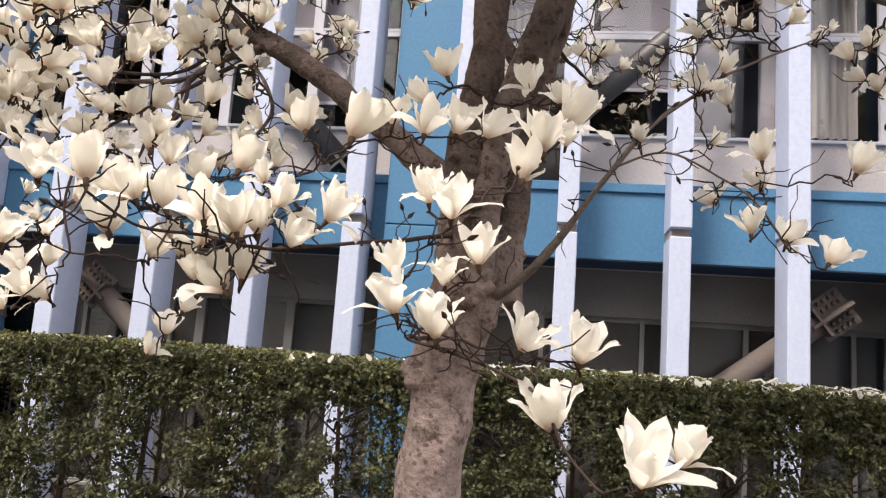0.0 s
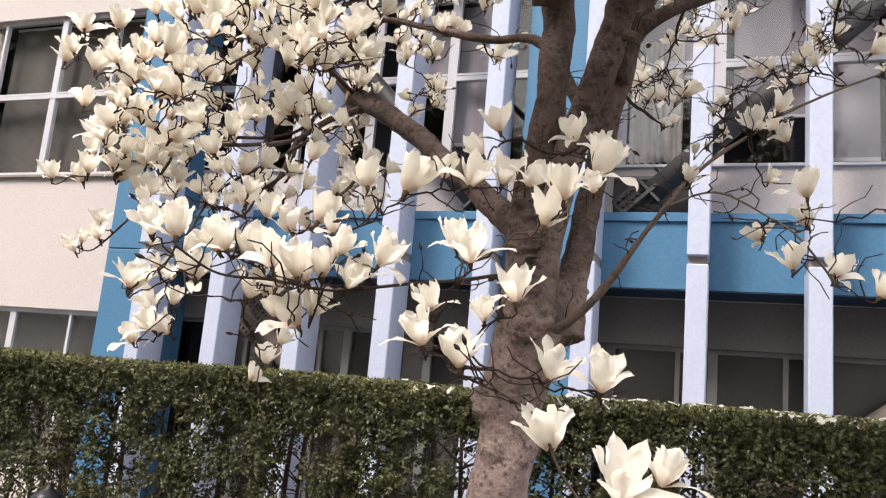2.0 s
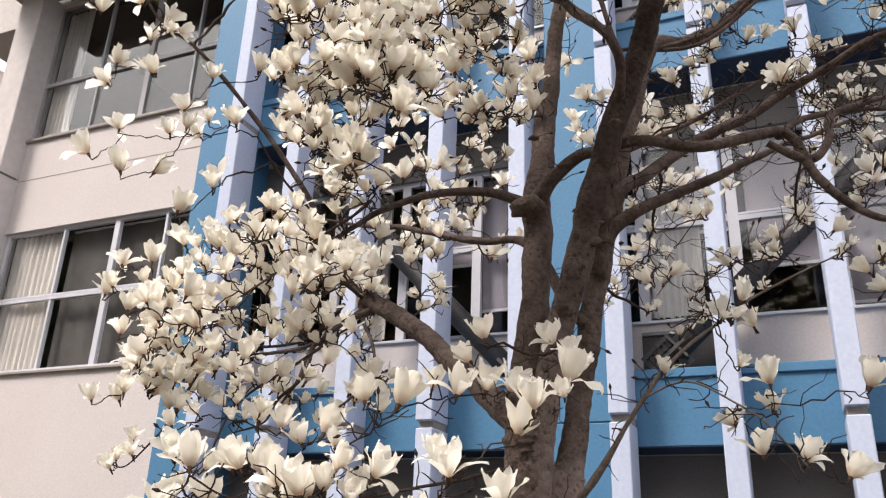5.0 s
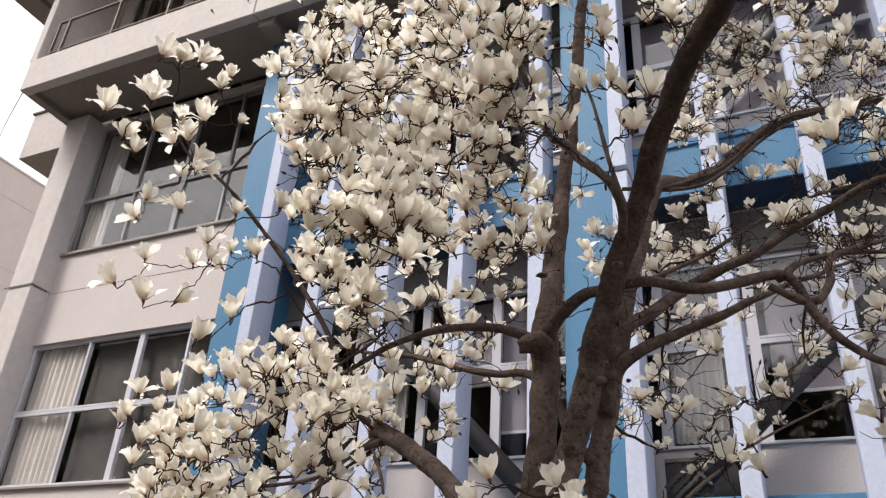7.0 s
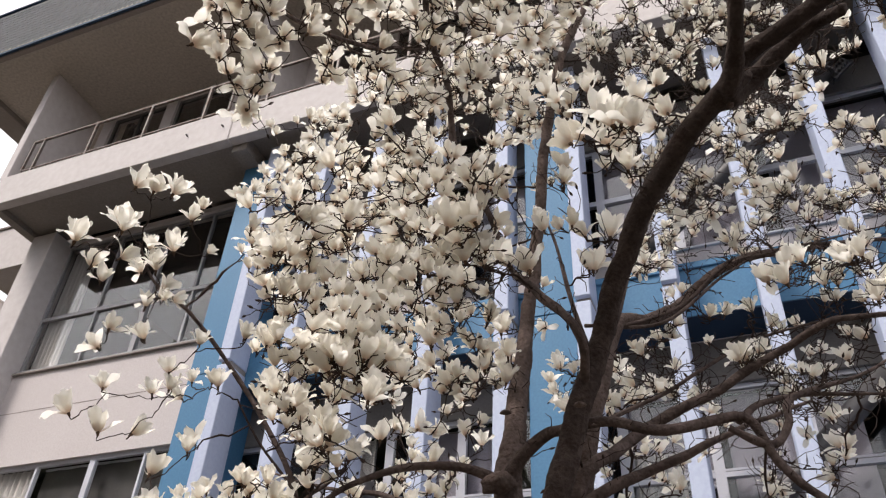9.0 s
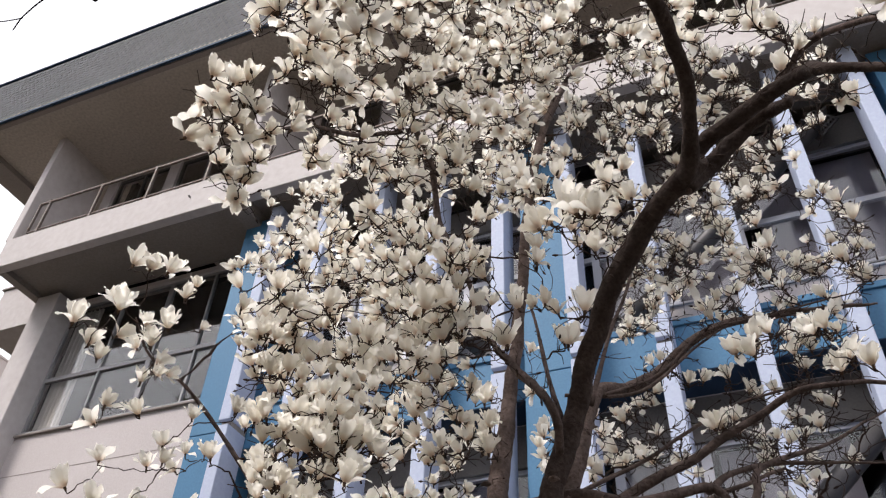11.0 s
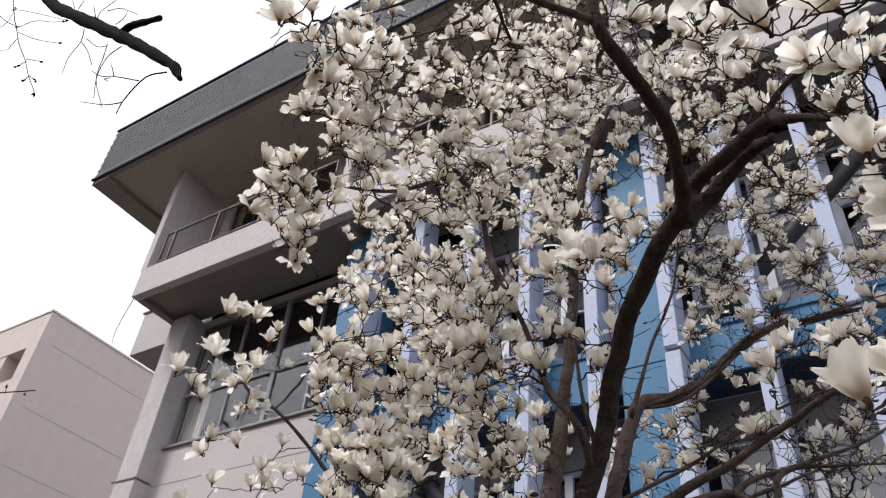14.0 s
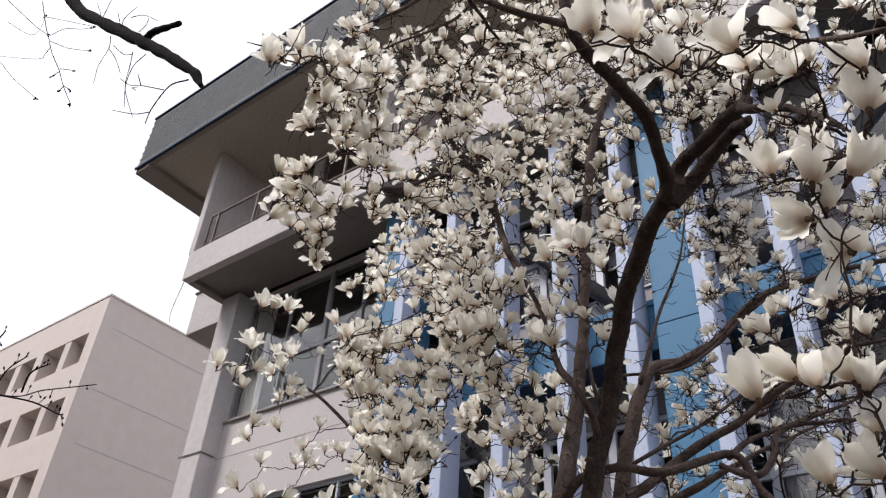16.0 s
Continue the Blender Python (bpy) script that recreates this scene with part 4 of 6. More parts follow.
BOUGHS["spray_f"] = [(-0.82, 2.00, 2.84, 0.01), (-0.85, 1.90, 2.73, 0.009), (-0.91, 1.80, 2.62, 0.008), (-0.98, 1.70, 2.52, 0.006), (-1.07, 1.65, 2.36, 0.004)]
BOUGHS["spray_g"] = [(-0.94, 2.20, 2.54, 0.012), (-1.04, 2.10, 2.64, 0.011), (-1.04, 2.05, 2.77, 0.01), (-1.21, 2.00, 2.98, 0.008), (-1.29, 1.90, 3.14, 0.006)]
BOUGHS["spray_i"] = [(0.00, 2.30, 3.02, 0.016), (0.30, 2.50, 3.24, 0.014), (0.64, 2.70, 3.52, 0.012), (1.01, 2.80, 3.64, 0.009)]
BOUGHS["spray_j"] = [(0.17, 2.20, 3.38, 0.014), (0.39, 2.40, 3.55, 0.012), (0.62, 2.50, 3.79, 0.01), (0.88, 2.60, 3.89, 0.008), (1.28, 2.70, 3.99, 0.005)]
BOUGHS["spray_k"] = [(0.05, 2.20, 3.41, 0.014), (0.34, 2.30, 3.43, 0.012), (0.58, 2.50, 3.73, 0.01), (0.81, 2.60, 3.89, 0.008), (1.14, 2.70, 3.90, 0.006)]
BOUGHS["crown_limb"] = [(0.7, 0.62, 3.8, 0.02), (0.6, 0.5, 3.8, 0.017), (0.43, 0.41, 3.93, 0.015), (0.2, 0.46, 4.18, 0.013), (0.02, 0.48, 4.24, 0.01), (-0.13, 0.47, 4.27, 0.006)]
BOUGHS["crown_shoot"] = [(0.43, 0.41, 3.92, 0.012), (0.36, 0.6, 4.05, 0.01), (0.3, 0.8, 4.18, 0.008), (0.25, 1.0, 4.3, 0.005)]
BOUGHS["crown_arm"] = [(0.99, 1.27, 3.75, 0.022), (1.13, 1.15, 3.83, 0.017), (1.27, 1.05, 3.74, 0.014), (1.40, 0.95, 3.58, 0.012), (1.51, 0.90, 3.49, 0.01)]
BOUGHS["front_low_limb"] = [(-0.3, 1.95, 1.63, 0.008), (-0.27, 1.5, 1.61, 0.005), (-0.16, 1.3, 1.585, 0.004), (-0.06, 1.25, 1.55, 0.0035), (-0.01, 1.22, 1.52, 0.003), (0.03, 1.2, 1.45, 0.003), (0.08, 1.16, 1.40, 0.003)]
magnolia = root("magnolia_tree", (-0.33, 2.02, 0), "leafless magnolia tree in full cream-white bloom", "tree")
ORIGIN = Vector((-0.33, 2.02, 0))


def under(ob, parent):
    """Hangs a mesh that is made in world places under the tree."""
    ob.parent = parent
    ob.matrix_parent_inverse = Matrix.Translation(-ORIGIN)
    return ob


skeleton = []
body_v, body_f, fork_v, fork_f = [], [], [], []
BODY = ("trunk", "left_stem", "back_stem")
FORK = ("right_stem", "upper_fork", "right_fork", "stem_tip", "stump_limb")
for j, (name, pts) in enumerate(BOUGHS.items()):
    path = spline(pts, 7)
    path[:, 3] = np.maximum(path[:, 3] * (1.0 if name == "trunk" else 0.9 if name in BODY else 0.82 if name in FORK else 0.5 if name in ("mid_limb", "mid_shoot", "low_right_shoot") else 0.62 if name[:5] == "spray" or name == "low_right_limb" else 0.52 if name == "low_left_limb" else 0.67), 0.0025)
    wob = 0.006 if pts[0][3] < 0.03 else 0.012
    for i in range(1, len(path) - 1):
        q = Vector(path[i][:3])
        path[i][:3] += wob * np.array(noise.noise_vector(q * 6 + Vector((j, 0, 0))))
    vs, fs = [], []
    r0 = pts[0][3]
    tube(vs, fs, path, 20 if r0 > 0.05 else 12 if r0 > 0.015 else 8, rough=0.13 if r0 > 0.03 else 0.22, seed=j)
    if name in BODY:
        body_f += [tuple(i + len(body_v) for i in q) for q in fs]
        body_v += vs
    elif name in FORK:
        fork_f += [tuple(i + len(fork_v) for i in q) for q in fs]
        fork_v += vs
    else:
        under(new("limb", raw_mesh("limb", vs, fs, M_GREYTWIG if name[:9] == "low_right" else M_LIMB if r0 > 0.012 else M_TWIG)), magnolia)
    for q in path[2:: 2 if r0 < 0.06 else 3]:
        if q[3] < 0.045:
            skeleton.append((q[:3], q[3]))


# knots and burls, grown into one skin with the trunk and its stems
def burl(at, r, squash=(1, 1, 1), lump=0.35):
    bm = bmesh.new()
    bmesh.ops.create_icosphere(bm, subdivisions=3, radius=r)
    for v in bm.verts:
        v.co *= 1 + lump * noise.noise(v.co * (1.8 / r) + Vector(at))
        v.co = Vector((v.co.x * squash[0], v.co.y * squash[1], v.co.z * squash[2])) + Vector(at)
    bm.verts.index_update()
    o = len(body_v)
    body_v.extend(tuple(v.co) for v in bm.verts)
    body_f.extend(tuple(v.index + o for v in face.verts) for face in bm.faces)
    bm.free()


for at, r, squash in (((-0.338, 1.965, 1.555), 0.026, (0.9, 1, 1.3)), ((-0.335, 1.95, 1.52), 0.018, (1, 1, 1)), ((-0.33, 1.945, 1.575), 0.014, (1, 1, 1)), ((-0.21, 1.935, 2.70), 0.045, (1.3, 0.8, 0.8)),
                      ((-0.18, 1.965, 1.70), 0.045, (1.1, 0.5, 1.3)), ((-0.203, 1.925, 1.745), 0.036, (1.15, 0.7, 1.0)), ((-0.235, 1.93, 1.725), 0.02, (1, 0.7, 1.2)), ((-0.16, 1.93, 1.76), 0.02, (1.2, 0.7, 0.8)),
                      ((-0.21, 1.915, 1.955), 0.034, (1.1, 0.5, 0.16)), ((-0.205, 1.91, 1.975), 0.032, (1.1, 0.5, 0.16)), ((-0.20, 1.91, 1.996), 0.034, (1.0, 0.5, 0.15)), ((-0.20, 1.905, 1.93), 0.03, (1.1, 0.5, 0.16)), ((-0.195, 1.915, 1.86), 0.024, (0.9, 0.6, 1.6)), ((-0.215, 1.92, 1.81), 0.02, (1.2, 0.6, 0.7)),
                      ((0.02, 1.85, 2.52), 0.024, (1, 0.6, 0.7)), ((-0.19, 1.945, 2.95), 0.018, (1.2, 1, 0.6)), ((0.13, 1.67, 2.80), 0.018, (1.2, 1, 0.6))):
    burl(at, r, squash)
random.seed(5)
for k in range(36):
    stem = BOUGHS[("left_stem", "right_stem", "trunk", "back_stem")[k % 4]]
    x, y, z, r = stem[1 + (k * 3) % (len(stem) - 2)]
    turn = random.uniform(-2.6, 0.2)
    burl((x + r * 0.85 * math.cos(turn), y + r * 0.85 * math.sin(turn), z + random.uniform(-0.1, 0.1)), max(0.008, r * random.uniform(0.18, 0.34)), (0.9, 0.9, 0.55), 0.6)
wart = bpy.data.textures.new("wart", "CLOUDS")
wart.noise_scale, wart.noise_depth = 0.035, 2
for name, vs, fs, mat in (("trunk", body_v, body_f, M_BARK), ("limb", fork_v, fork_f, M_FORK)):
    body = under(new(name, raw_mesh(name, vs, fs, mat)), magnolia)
    skin = body.modifiers.new("skin", "REMESH")
    skin.mode, skin.voxel_size, skin.use_smooth_shade = "VOXEL", 0.0075, True
    ease = body.modifiers.new("ease", "SMOOTH")
    ease.factor, ease.iterations = 0.5, 3
    rough_skin = body.modifiers.new("relief", "DISPLACE")
    rough_skin.texture, rough_skin.strength, rough_skin.mid_level = wart, 0.008, 0.5
under(new("sawn_end", raw_mesh("sawn_end", *(lambda vs, fs: (tube(vs, fs, [(-1.0, 2.34, 2.58, 0.041), (-1.018, 2.346, 2.592, 0.036)], 14, rough=0.3), (vs, fs))[1])([], []), M_CUT, False)), magnolia)


# ---- flowers ----
STEPS = [1 - (1 - i / 8) ** 1.35 for i in range(9)]  # closer together towards the tip


def tepal(open_, length, width, r0, seed, nu=8, nv=5):
    """One spoon-shaped tepal along +x, narrow at its foot, as vertices and faces."""
    rr = random.Random(seed)
    a, m, e = radians(rr.uniform(46, 58)), radians(-6 + 50 * open_), radians(-12 + 92 * open_ + rr.uniform(-16, 24))
    r, z = r0, 0.0
    verts, faces = [], []
    twist, wave, lob = rr.uniform(-1.0, 1.0), rr.uniform(0.012, 0.045), rr.uniform(-0.07, 0.07)
    tip = rr.uniform(0.72, 0.84)
    for i in range(nu + 1):
        s = STEPS[i]
        th = a * (1 - s) ** 2 + 2 * m * s * (1 - s) + e * s * s
        if i:
            r += math.sin(th) * length * (s - STEPS[i - 1])
            z += math.cos(th) * length * (s - STEPS[i - 1])
        w = width * (0.30 + 0.80 * math.sin(math.pi * min(1, 0.02 + 0.68 * s)) ** 1.35)
        if s > tip:
            w *= max(0.12, max(0.0, 1 - ((s - tip) / (1.01 - tip)) ** 1.9) ** 0.62)
        for j in range(nv):
            t = (j / (nv - 1) - 0.5) * 2
            cup = 0.55 * w * t * t * (1 - 0.3 * open_) * (1 - 0.5 * s)
            x = r - cup * math.cos(th) + wave * math.sin(5 * s + 3 * t + seed) * s + 0.12 * twist * t * w * s
            ruffle = 0.045 * s * t * t * math.sin(10 * s + 2.3 * seed + 2 * t)
            x += ruffle
            zz = z + cup * math.sin(th) * 0.6 + 0.014 * math.sin(9 * s + seed) * t - ruffle
            wrinkle = 0.07 * s * noise.noise(Vector((2.9 * s, 1.6 * t, seed * 1.7))) + 0.02 * s * (1 - abs(t))
            fray = 1 + 0.10 * s * noise.noise(Vector((7.0 * s, 9.0 * (j > 1), seed * 3.1)))
            verts.append((x + wrinkle, w * t * fray + lob * s * s, zz + wrinkle))
    for i in range(nu):
        for j in range(nv - 1):
            o = i * nv + j
            faces.append((o, o + 1, o + nv + 1, o + nv))
    return verts, faces


def petal_mesh(name, verts, faces, mat, along):
    me = raw_mesh(name, verts, faces, mat)
    me.attributes.new("along", "FLOAT", "POINT").data.foreach_set("value", along)
    return me


ALONG = [v for v in STEPS for j in range(5)]


def spun(verts, ang):
    c, s = math.cos(ang), math.sin(ang)
    return [(x * c - y * s, x * s + y * c, z) for x, y, z in verts]


def core():
    """Brown bud scales below and a small cone of stamens inside."""
    verts, faces = [], []
    tube(verts, faces, [(0, 0, -0.16, 0.03), (0, 0, -0.08, 0.052), (0, 0, 0.0, 0.066), (0, 0, 0.06, 0.05)], 8, rough=0.3)
    tube(verts, faces, [(0, 0, 0.04, 0.06), (0, 0, 0.14, 0.055), (0, 0, 0.24, 0.012)], 7, rough=0.3)
    return verts, faces


VARIANTS = []
for k, opened in enumerate((0.0, 0.08, 0.16, 0.24, 0.34, 0.46, 0.12, 0.2, 0.28, 0.04)):
    rr = random.Random(40 + k)
    leaves = []
    for whorl, (lo, hi, ln_, wd) in enumerate(((-0.04, 0.2, 0.82, 0.158), (0.04, 0.5, 0.86, 0.162), (0.2, 0.75, 0.88, 0.14))):
        for i in range(3):
            if opened < 0.2:
                o = opened + rr.uniform(lo, hi) * 0.7 - 0.06 + (rr.uniform(0.35, 0.85) if whorl == 2 and rr.random() < 0.18 else 0)
            elif whorl == 2:  # the outermost bend down over the stalk
                o = rr.uniform(1.0, 1.4) if rr.random() < 0.6 else rr.uniform(0.4, 0.8)
            else:
                o = opened * (0.45 + 0.4 * whorl) + rr.uniform(lo, hi) * 0.55 - 0.06
            full = 1.22 if opened < 0.2 else 1.16
            leaves.append((tepal(min(1.4, o), ln_ * rr.uniform(0.84, 1.12), wd * full * rr.uniform(0.85, 1.12), 0.045 + 0.012 * whorl, 100 * k + 10 * whorl + i), (i + whorl / 3 + rr.uniform(-0.13, 0.13)) * 2 * math.pi / 3))
    VARIANTS.append(leaves)
CORE = raw_mesh("flower_core", *core(), M_BUD)
TEPALS, WHOLE, ARRAYS = [], [], []
for leaves in VARIANTS:
    TEPALS.append([(petal_mesh("tepal", vf[0], vf[1], M_PETAL, ALONG), ang) for vf, ang in leaves])
    vs, fs = core()
    split, along = len(fs), [1.0] * len(vs)
    for (tv, tf), ang in leaves:
        along = along + ALONG
        o = len(vs)
        vs = vs + spun(tv, ang)
        fs = fs + [tuple(i + o for i in q) for q in tf]
    me = petal_mesh("flower", vs, fs, M_BUD, along)
    me.materials.append(M_PETAL)
    me.polygons.foreach_set("material_index", [0] * split + [1] * (len(fs) - split))
    WHOLE.append(me)
    ARRAYS.append((np.array(vs), fs, split, along))

FLOWERS = {}
FLOWERS["front_low"] = [(0.14, 1.15, 1.45, 0.112), (0.2, 1.2, 1.47, 0.086), (0.0, 1.22, 1.51, 0.104), (0.06, 1.45, 1.62, 0.108), (-0.04, 1.47, 1.63, 0.099), (-0.19, 1.29, 1.64, 0.102), (-0.26, 1.25, 1.67, 0.095), (-0.28, 1.35, 1.74, 0.077), (-0.21, 1.5, 1.74, 0.076), (-0.15, 1.52, 1.8, 0.115), (-0.17, 1.25, 1.83, 0.096), (-0.22, 1.3, 1.86, 0.082)]
FLOWERS["low_left"] = [(-0.4, 1.4, 1.84, 0.1), (-0.51, 1.4, 1.86, 0.089), (-0.61, 1.28, 1.81, 0.097), (-0.54, 1.26, 1.79, 0.091), (-0.48, 1.45, 1.81, 0.086), (-0.64, 1.44, 1.7, 0.107), (-0.58, 1.44, 1.73, 0.094), (-0.73, 1.2, 1.76, 0.091), (-0.74, 1.13, 1.84, 0.098), (-0.84, 1.4, 1.86, 0.106), (-0.8, 1.5, 1.88, 0.096), (-0.94, 1.3, 1.88, 0.104), (-0.67, 1.6, 1.98, 0.12), (-0.77, 1.6, 1.95, 0.097), (-0.9, 1.7, 2.02, 0.101), (-0.85, 1.6, 1.78, 0.097), (-0.94, 1.8, 1.56, 0.065), (-0.91, 1.8, 1.62, 0.089), (-0.86, 1.8, 1.67, 0.068), (-1.16, 1.6, 1.68, 0.098), (-1.25, 1.7, 1.74, 0.09), (-1.2, 1.75, 1.76, 0.075), (-1.06, 1.4, 1.77, 0.088)]
FLOWERS["garland"] = [(-0.8, 1.37, 1.86, 0.091), (-0.74, 1.4, 1.85, 0.091), (-0.67, 1.42, 1.82, 0.095), (-0.58, 1.36, 1.79, 0.084), (-0.55, 1.39, 1.81, 0.09), (-0.47, 1.39, 1.78, 0.076)]
FLOWERS["band"] = [(-0.52, 1.5, 2.04, 0.097), (-0.4, 1.5, 2.04, 0.129), (-0.34, 1.55, 2.07, 0.077), (-0.27, 1.55, 2.06, 0.1), (-0.21, 1.6, 2.08, 0.102), (-0.14, 1.6, 2.07, 0.096), (-0.03, 1.39, 1.99, 0.103), (-0.06, 1.4, 1.93, 0.098), (0.03, 1.53, 2.08, 0.115), (-0.08, 1.7, 2.21, 0.088), (-0.27, 1.7, 2.24, 0.095), (-0.32, 1.7, 2.17, 0.085), (-0.01, 1.65, 2.16, 0.069), (0.01, 1.5, 2.02, 0.067)]
FLOWERS["left_up"] = [(-1.15, 1.5, 2.0, 0.103), (-1.23, 1.7, 2.24, 0.149), (-1.36, 1.75, 2.26, 0.132), (-1.08, 1.8, 2.39, 0.152), (-1.23, 1.8, 2.38, 0.157), (-1.12, 1.9, 2.21, 0.139), (-1.0, 2.1, 2.31, 0.139), (-0.95, 2.0, 2.18, 0.117), (-1.28, 1.8, 2.15, 0.122), (-1.03, 1.7, 2.05, 0.087), (-1.08, 1.5, 1.83, 0.079), (-1.49, 1.9, 2.47, 0.147), (-1.12, 2.1, 2.53, 0.128), (-1.28, 2.0, 2.35, 0.124), (-1.33, 1.9, 2.26, 0.103), (-1.01, 2.4, 2.52, 0.108), (-0.97, 2.3, 2.65, 0.116), (-1.09, 2.2, 2.54, 0.113)]
FLOWERS["low_right"] = [(0.34, 2.04, 2.36, 0.138), (0.19, 1.91, 2.16, 0.079), (0.45, 1.83, 2.11, 0.1), (0.35, 1.9, 2.0, 0.077), (0.42, 1.79, 1.93, 0.096), (0.53, 1.87, 1.92, 0.101), (0.63, 1.88, 1.88, 0.108), (0.7, 1.9, 2.11, 0.119), (0.45, 1.86, 2.04, 0.087), (0.39, 2.0, 2.18, 0.064), (0.34, 2.2, 2.57, 0.087), (0.5, 2.2, 2.58, 0.079), (0.79, 2.1, 2.49, 0.124), (0.8, 2.1, 2.38, 0.093), (0.39, 2.0, 2.32, 0.069), (0.26, 2.3, 2.5, 0.06), (0.18, 2.4, 2.39, 0.061), (0.11, 2.4, 2.49, 0.062), (0.25, 2.4, 2.42, 0.058), (0.69, 2.2, 2.55, 0.071)]
FLOWERS["tip_left"] = [(-1.44, 1.05, 3.39, 0.117), (-1.4, 1.19, 3.54, 0.13), (-1.49, 1.22, 3.61, 0.092), (-1.57, 1.33, 3.91, 0.13), (-1.51, 1.36, 3.89, 0.124), (-1.35, 1.33, 3.81, 0.124), (-1.25, 1.35, 3.65, 0.095), (-1.59, 1.27, 3.46, 0.111), (-1.55, 1.3, 3.4, 0.091), (-1.45, 1.3, 3.47, 0.104), (-1.34, 1.38, 3.57, 0.126), (-1.5, 1.42, 3.63, 0.086), (-1.47, 1.45, 3.55, 0.109), (-1.56, 1.45, 3.54, 0.086), (-1.44, 1.52, 3.48, 0.103), (-1.51, 1.5, 3.41, 0.094), (-1.4, 1.55, 3.42, 0.084), (-1.43, 1.5, 3.41, 0.074), (-1.53, 1.4, 3.24, 0.099), (-1.43, 1.45, 3.22, 0.098), (-1.61, 1.42, 3.18, 0.1), (-1.26, 1.5, 3.59, 0.06)]
FLOWERS["tip_low"] = [(-1.28, 1.6, 3.25, 0.085), (-1.5, 1.7, 3.22, 0.099), (-1.48, 1.72, 3.16, 0.098), (-1.55, 1.9, 3.29, 0.085), (-1.4, 1.85, 3.24, 0.086), (-1.88, 1.76, 3.24, 0.113), (-1.65, 1.8, 3.2, 0.094), (-1.11, 1.65, 3.28, 0.101), (-1.51, 1.8, 3.15, 0.081), (-1.48, 1.9, 4.35, 0.098), (-1.58, 1.9, 4.32, 0.105), (-1.53, 1.9, 4.32, 0.087), (-1.31, 1.8, 3.92, 0.104), (-1.38, 1.8, 3.85, 0.062), (-1.31, 1.8, 3.81, 0.092), (-1.26, 1.8, 3.81, 0.096)]
FLOWERS["behind_left"] = [(-1.26, 3.2, 3.78, 0.11), (-1.41, 3.2, 3.8, 0.118), (-1.29, 3.1, 3.86, 0.103), (-0.91, 3.4, 3.86, 0.098), (-0.81, 3.4, 3.58, 0.126), (-0.94, 3.4, 3.8, 0.078), (-0.83, 2.9, 3.41, 0.101), (-0.81, 2.6, 3.29, 0.12), (-0.98, 2.55, 3.26, 0.13), (-1.21, 2.8, 3.34, 0.103), (-0.91, 3.0, 3.36, 0.092), (-1.04, 3.0, 3.41, 0.088), (-1.03, 2.5, 2.82, 0.124), (-0.92, 2.5, 2.88, 0.113), (-0.49, 2.4, 2.75, 0.099), (-1.05, 3.3, 3.36, 0.074), (-1.2, 3.3, 3.31, 0.063), (-0.95, 3.3, 3.33, 0.067), (-1.1, 3.0, 3.27, 0.087), (-1.11, 2.8, 3.82, 0.107), (-0.9, 2.6, 3.62, 0.115), (-0.82, 2.9, 3.86, 0.101)]
FLOWERS["behind_stem"] = [(-0.31, 2.05, 3.23, 0.107), (-0.26, 2.1, 3.42, 0.103), (-0.51, 3.0, 3.82, 0.094), (-0.13, 1.75, 3.47, 0.13), (-0.04, 1.72, 3.4, 0.13), (-0.32, 1.88, 3.5, 0.121), (-0.39, 2.0, 3.43, 0.11), (-0.47, 1.9, 3.28, 0.11), (-0.38, 2.4, 4.19, 0.082), (-0.33, 2.4, 4.14, 0.081), (-0.34, 3.2, 3.7, 0.09), (-0.32, 3.2, 3.64, 0.089), (-0.36, 3.2, 3.77, 0.084), (-0.33, 3.0, 3.96, 0.083), (-0.29, 2.9, 4.17, 0.078), (-0.26, 3.0, 3.76, 0.092), (-0.14, 3.2, 3.85, 0.072), (0.25, 1.8, 3.54, 0.102), (0.19, 1.75, 3.37, 0.101), (0.25, 2.6, 4.48, 0.087), (0.39, 1.35, 3.42, 0.087), (0.35, 1.2, 3.4, 0.1)]
FLOWERS["behind_right"] = [(-0.03, 3.3, 3.84, 0.122), (0.01, 3.55, 3.94, 0.084), (0.05, 3.2, 3.6, 0.122), (0.11, 3.09, 3.56, 0.096), (-0.11, 3.35, 3.69, 0.098), (0.17, 3.07, 3.6, 0.101), (0.24, 3.15, 3.59, 0.086), (0.42, 3.25, 3.51, 0.081), (0.46, 3.36, 3.48, 0.059), (-0.15, 3.13, 3.41, 0.062), (0.03, 3.07, 3.26, 0.076), (0.12, 3.48, 3.45, 0.109), (0.09, 3.21, 3.38, 0.08), (0.2, 3.53, 3.51, 0.08), (0.33, 3.5, 3.41, 0.079), (0.25, 3.24, 3.26, 0.068), (0.2, 3.28, 3.18, 0.113), (0.14, 3.31, 3.22, 0.086), (0.08, 3.37, 3.28, 0.082), (-0.21, 3.35, 3.31, 0.094), (-0.25, 3.33, 3.23, 0.076), (0.57, 2.36, 3.29, 0.104)]
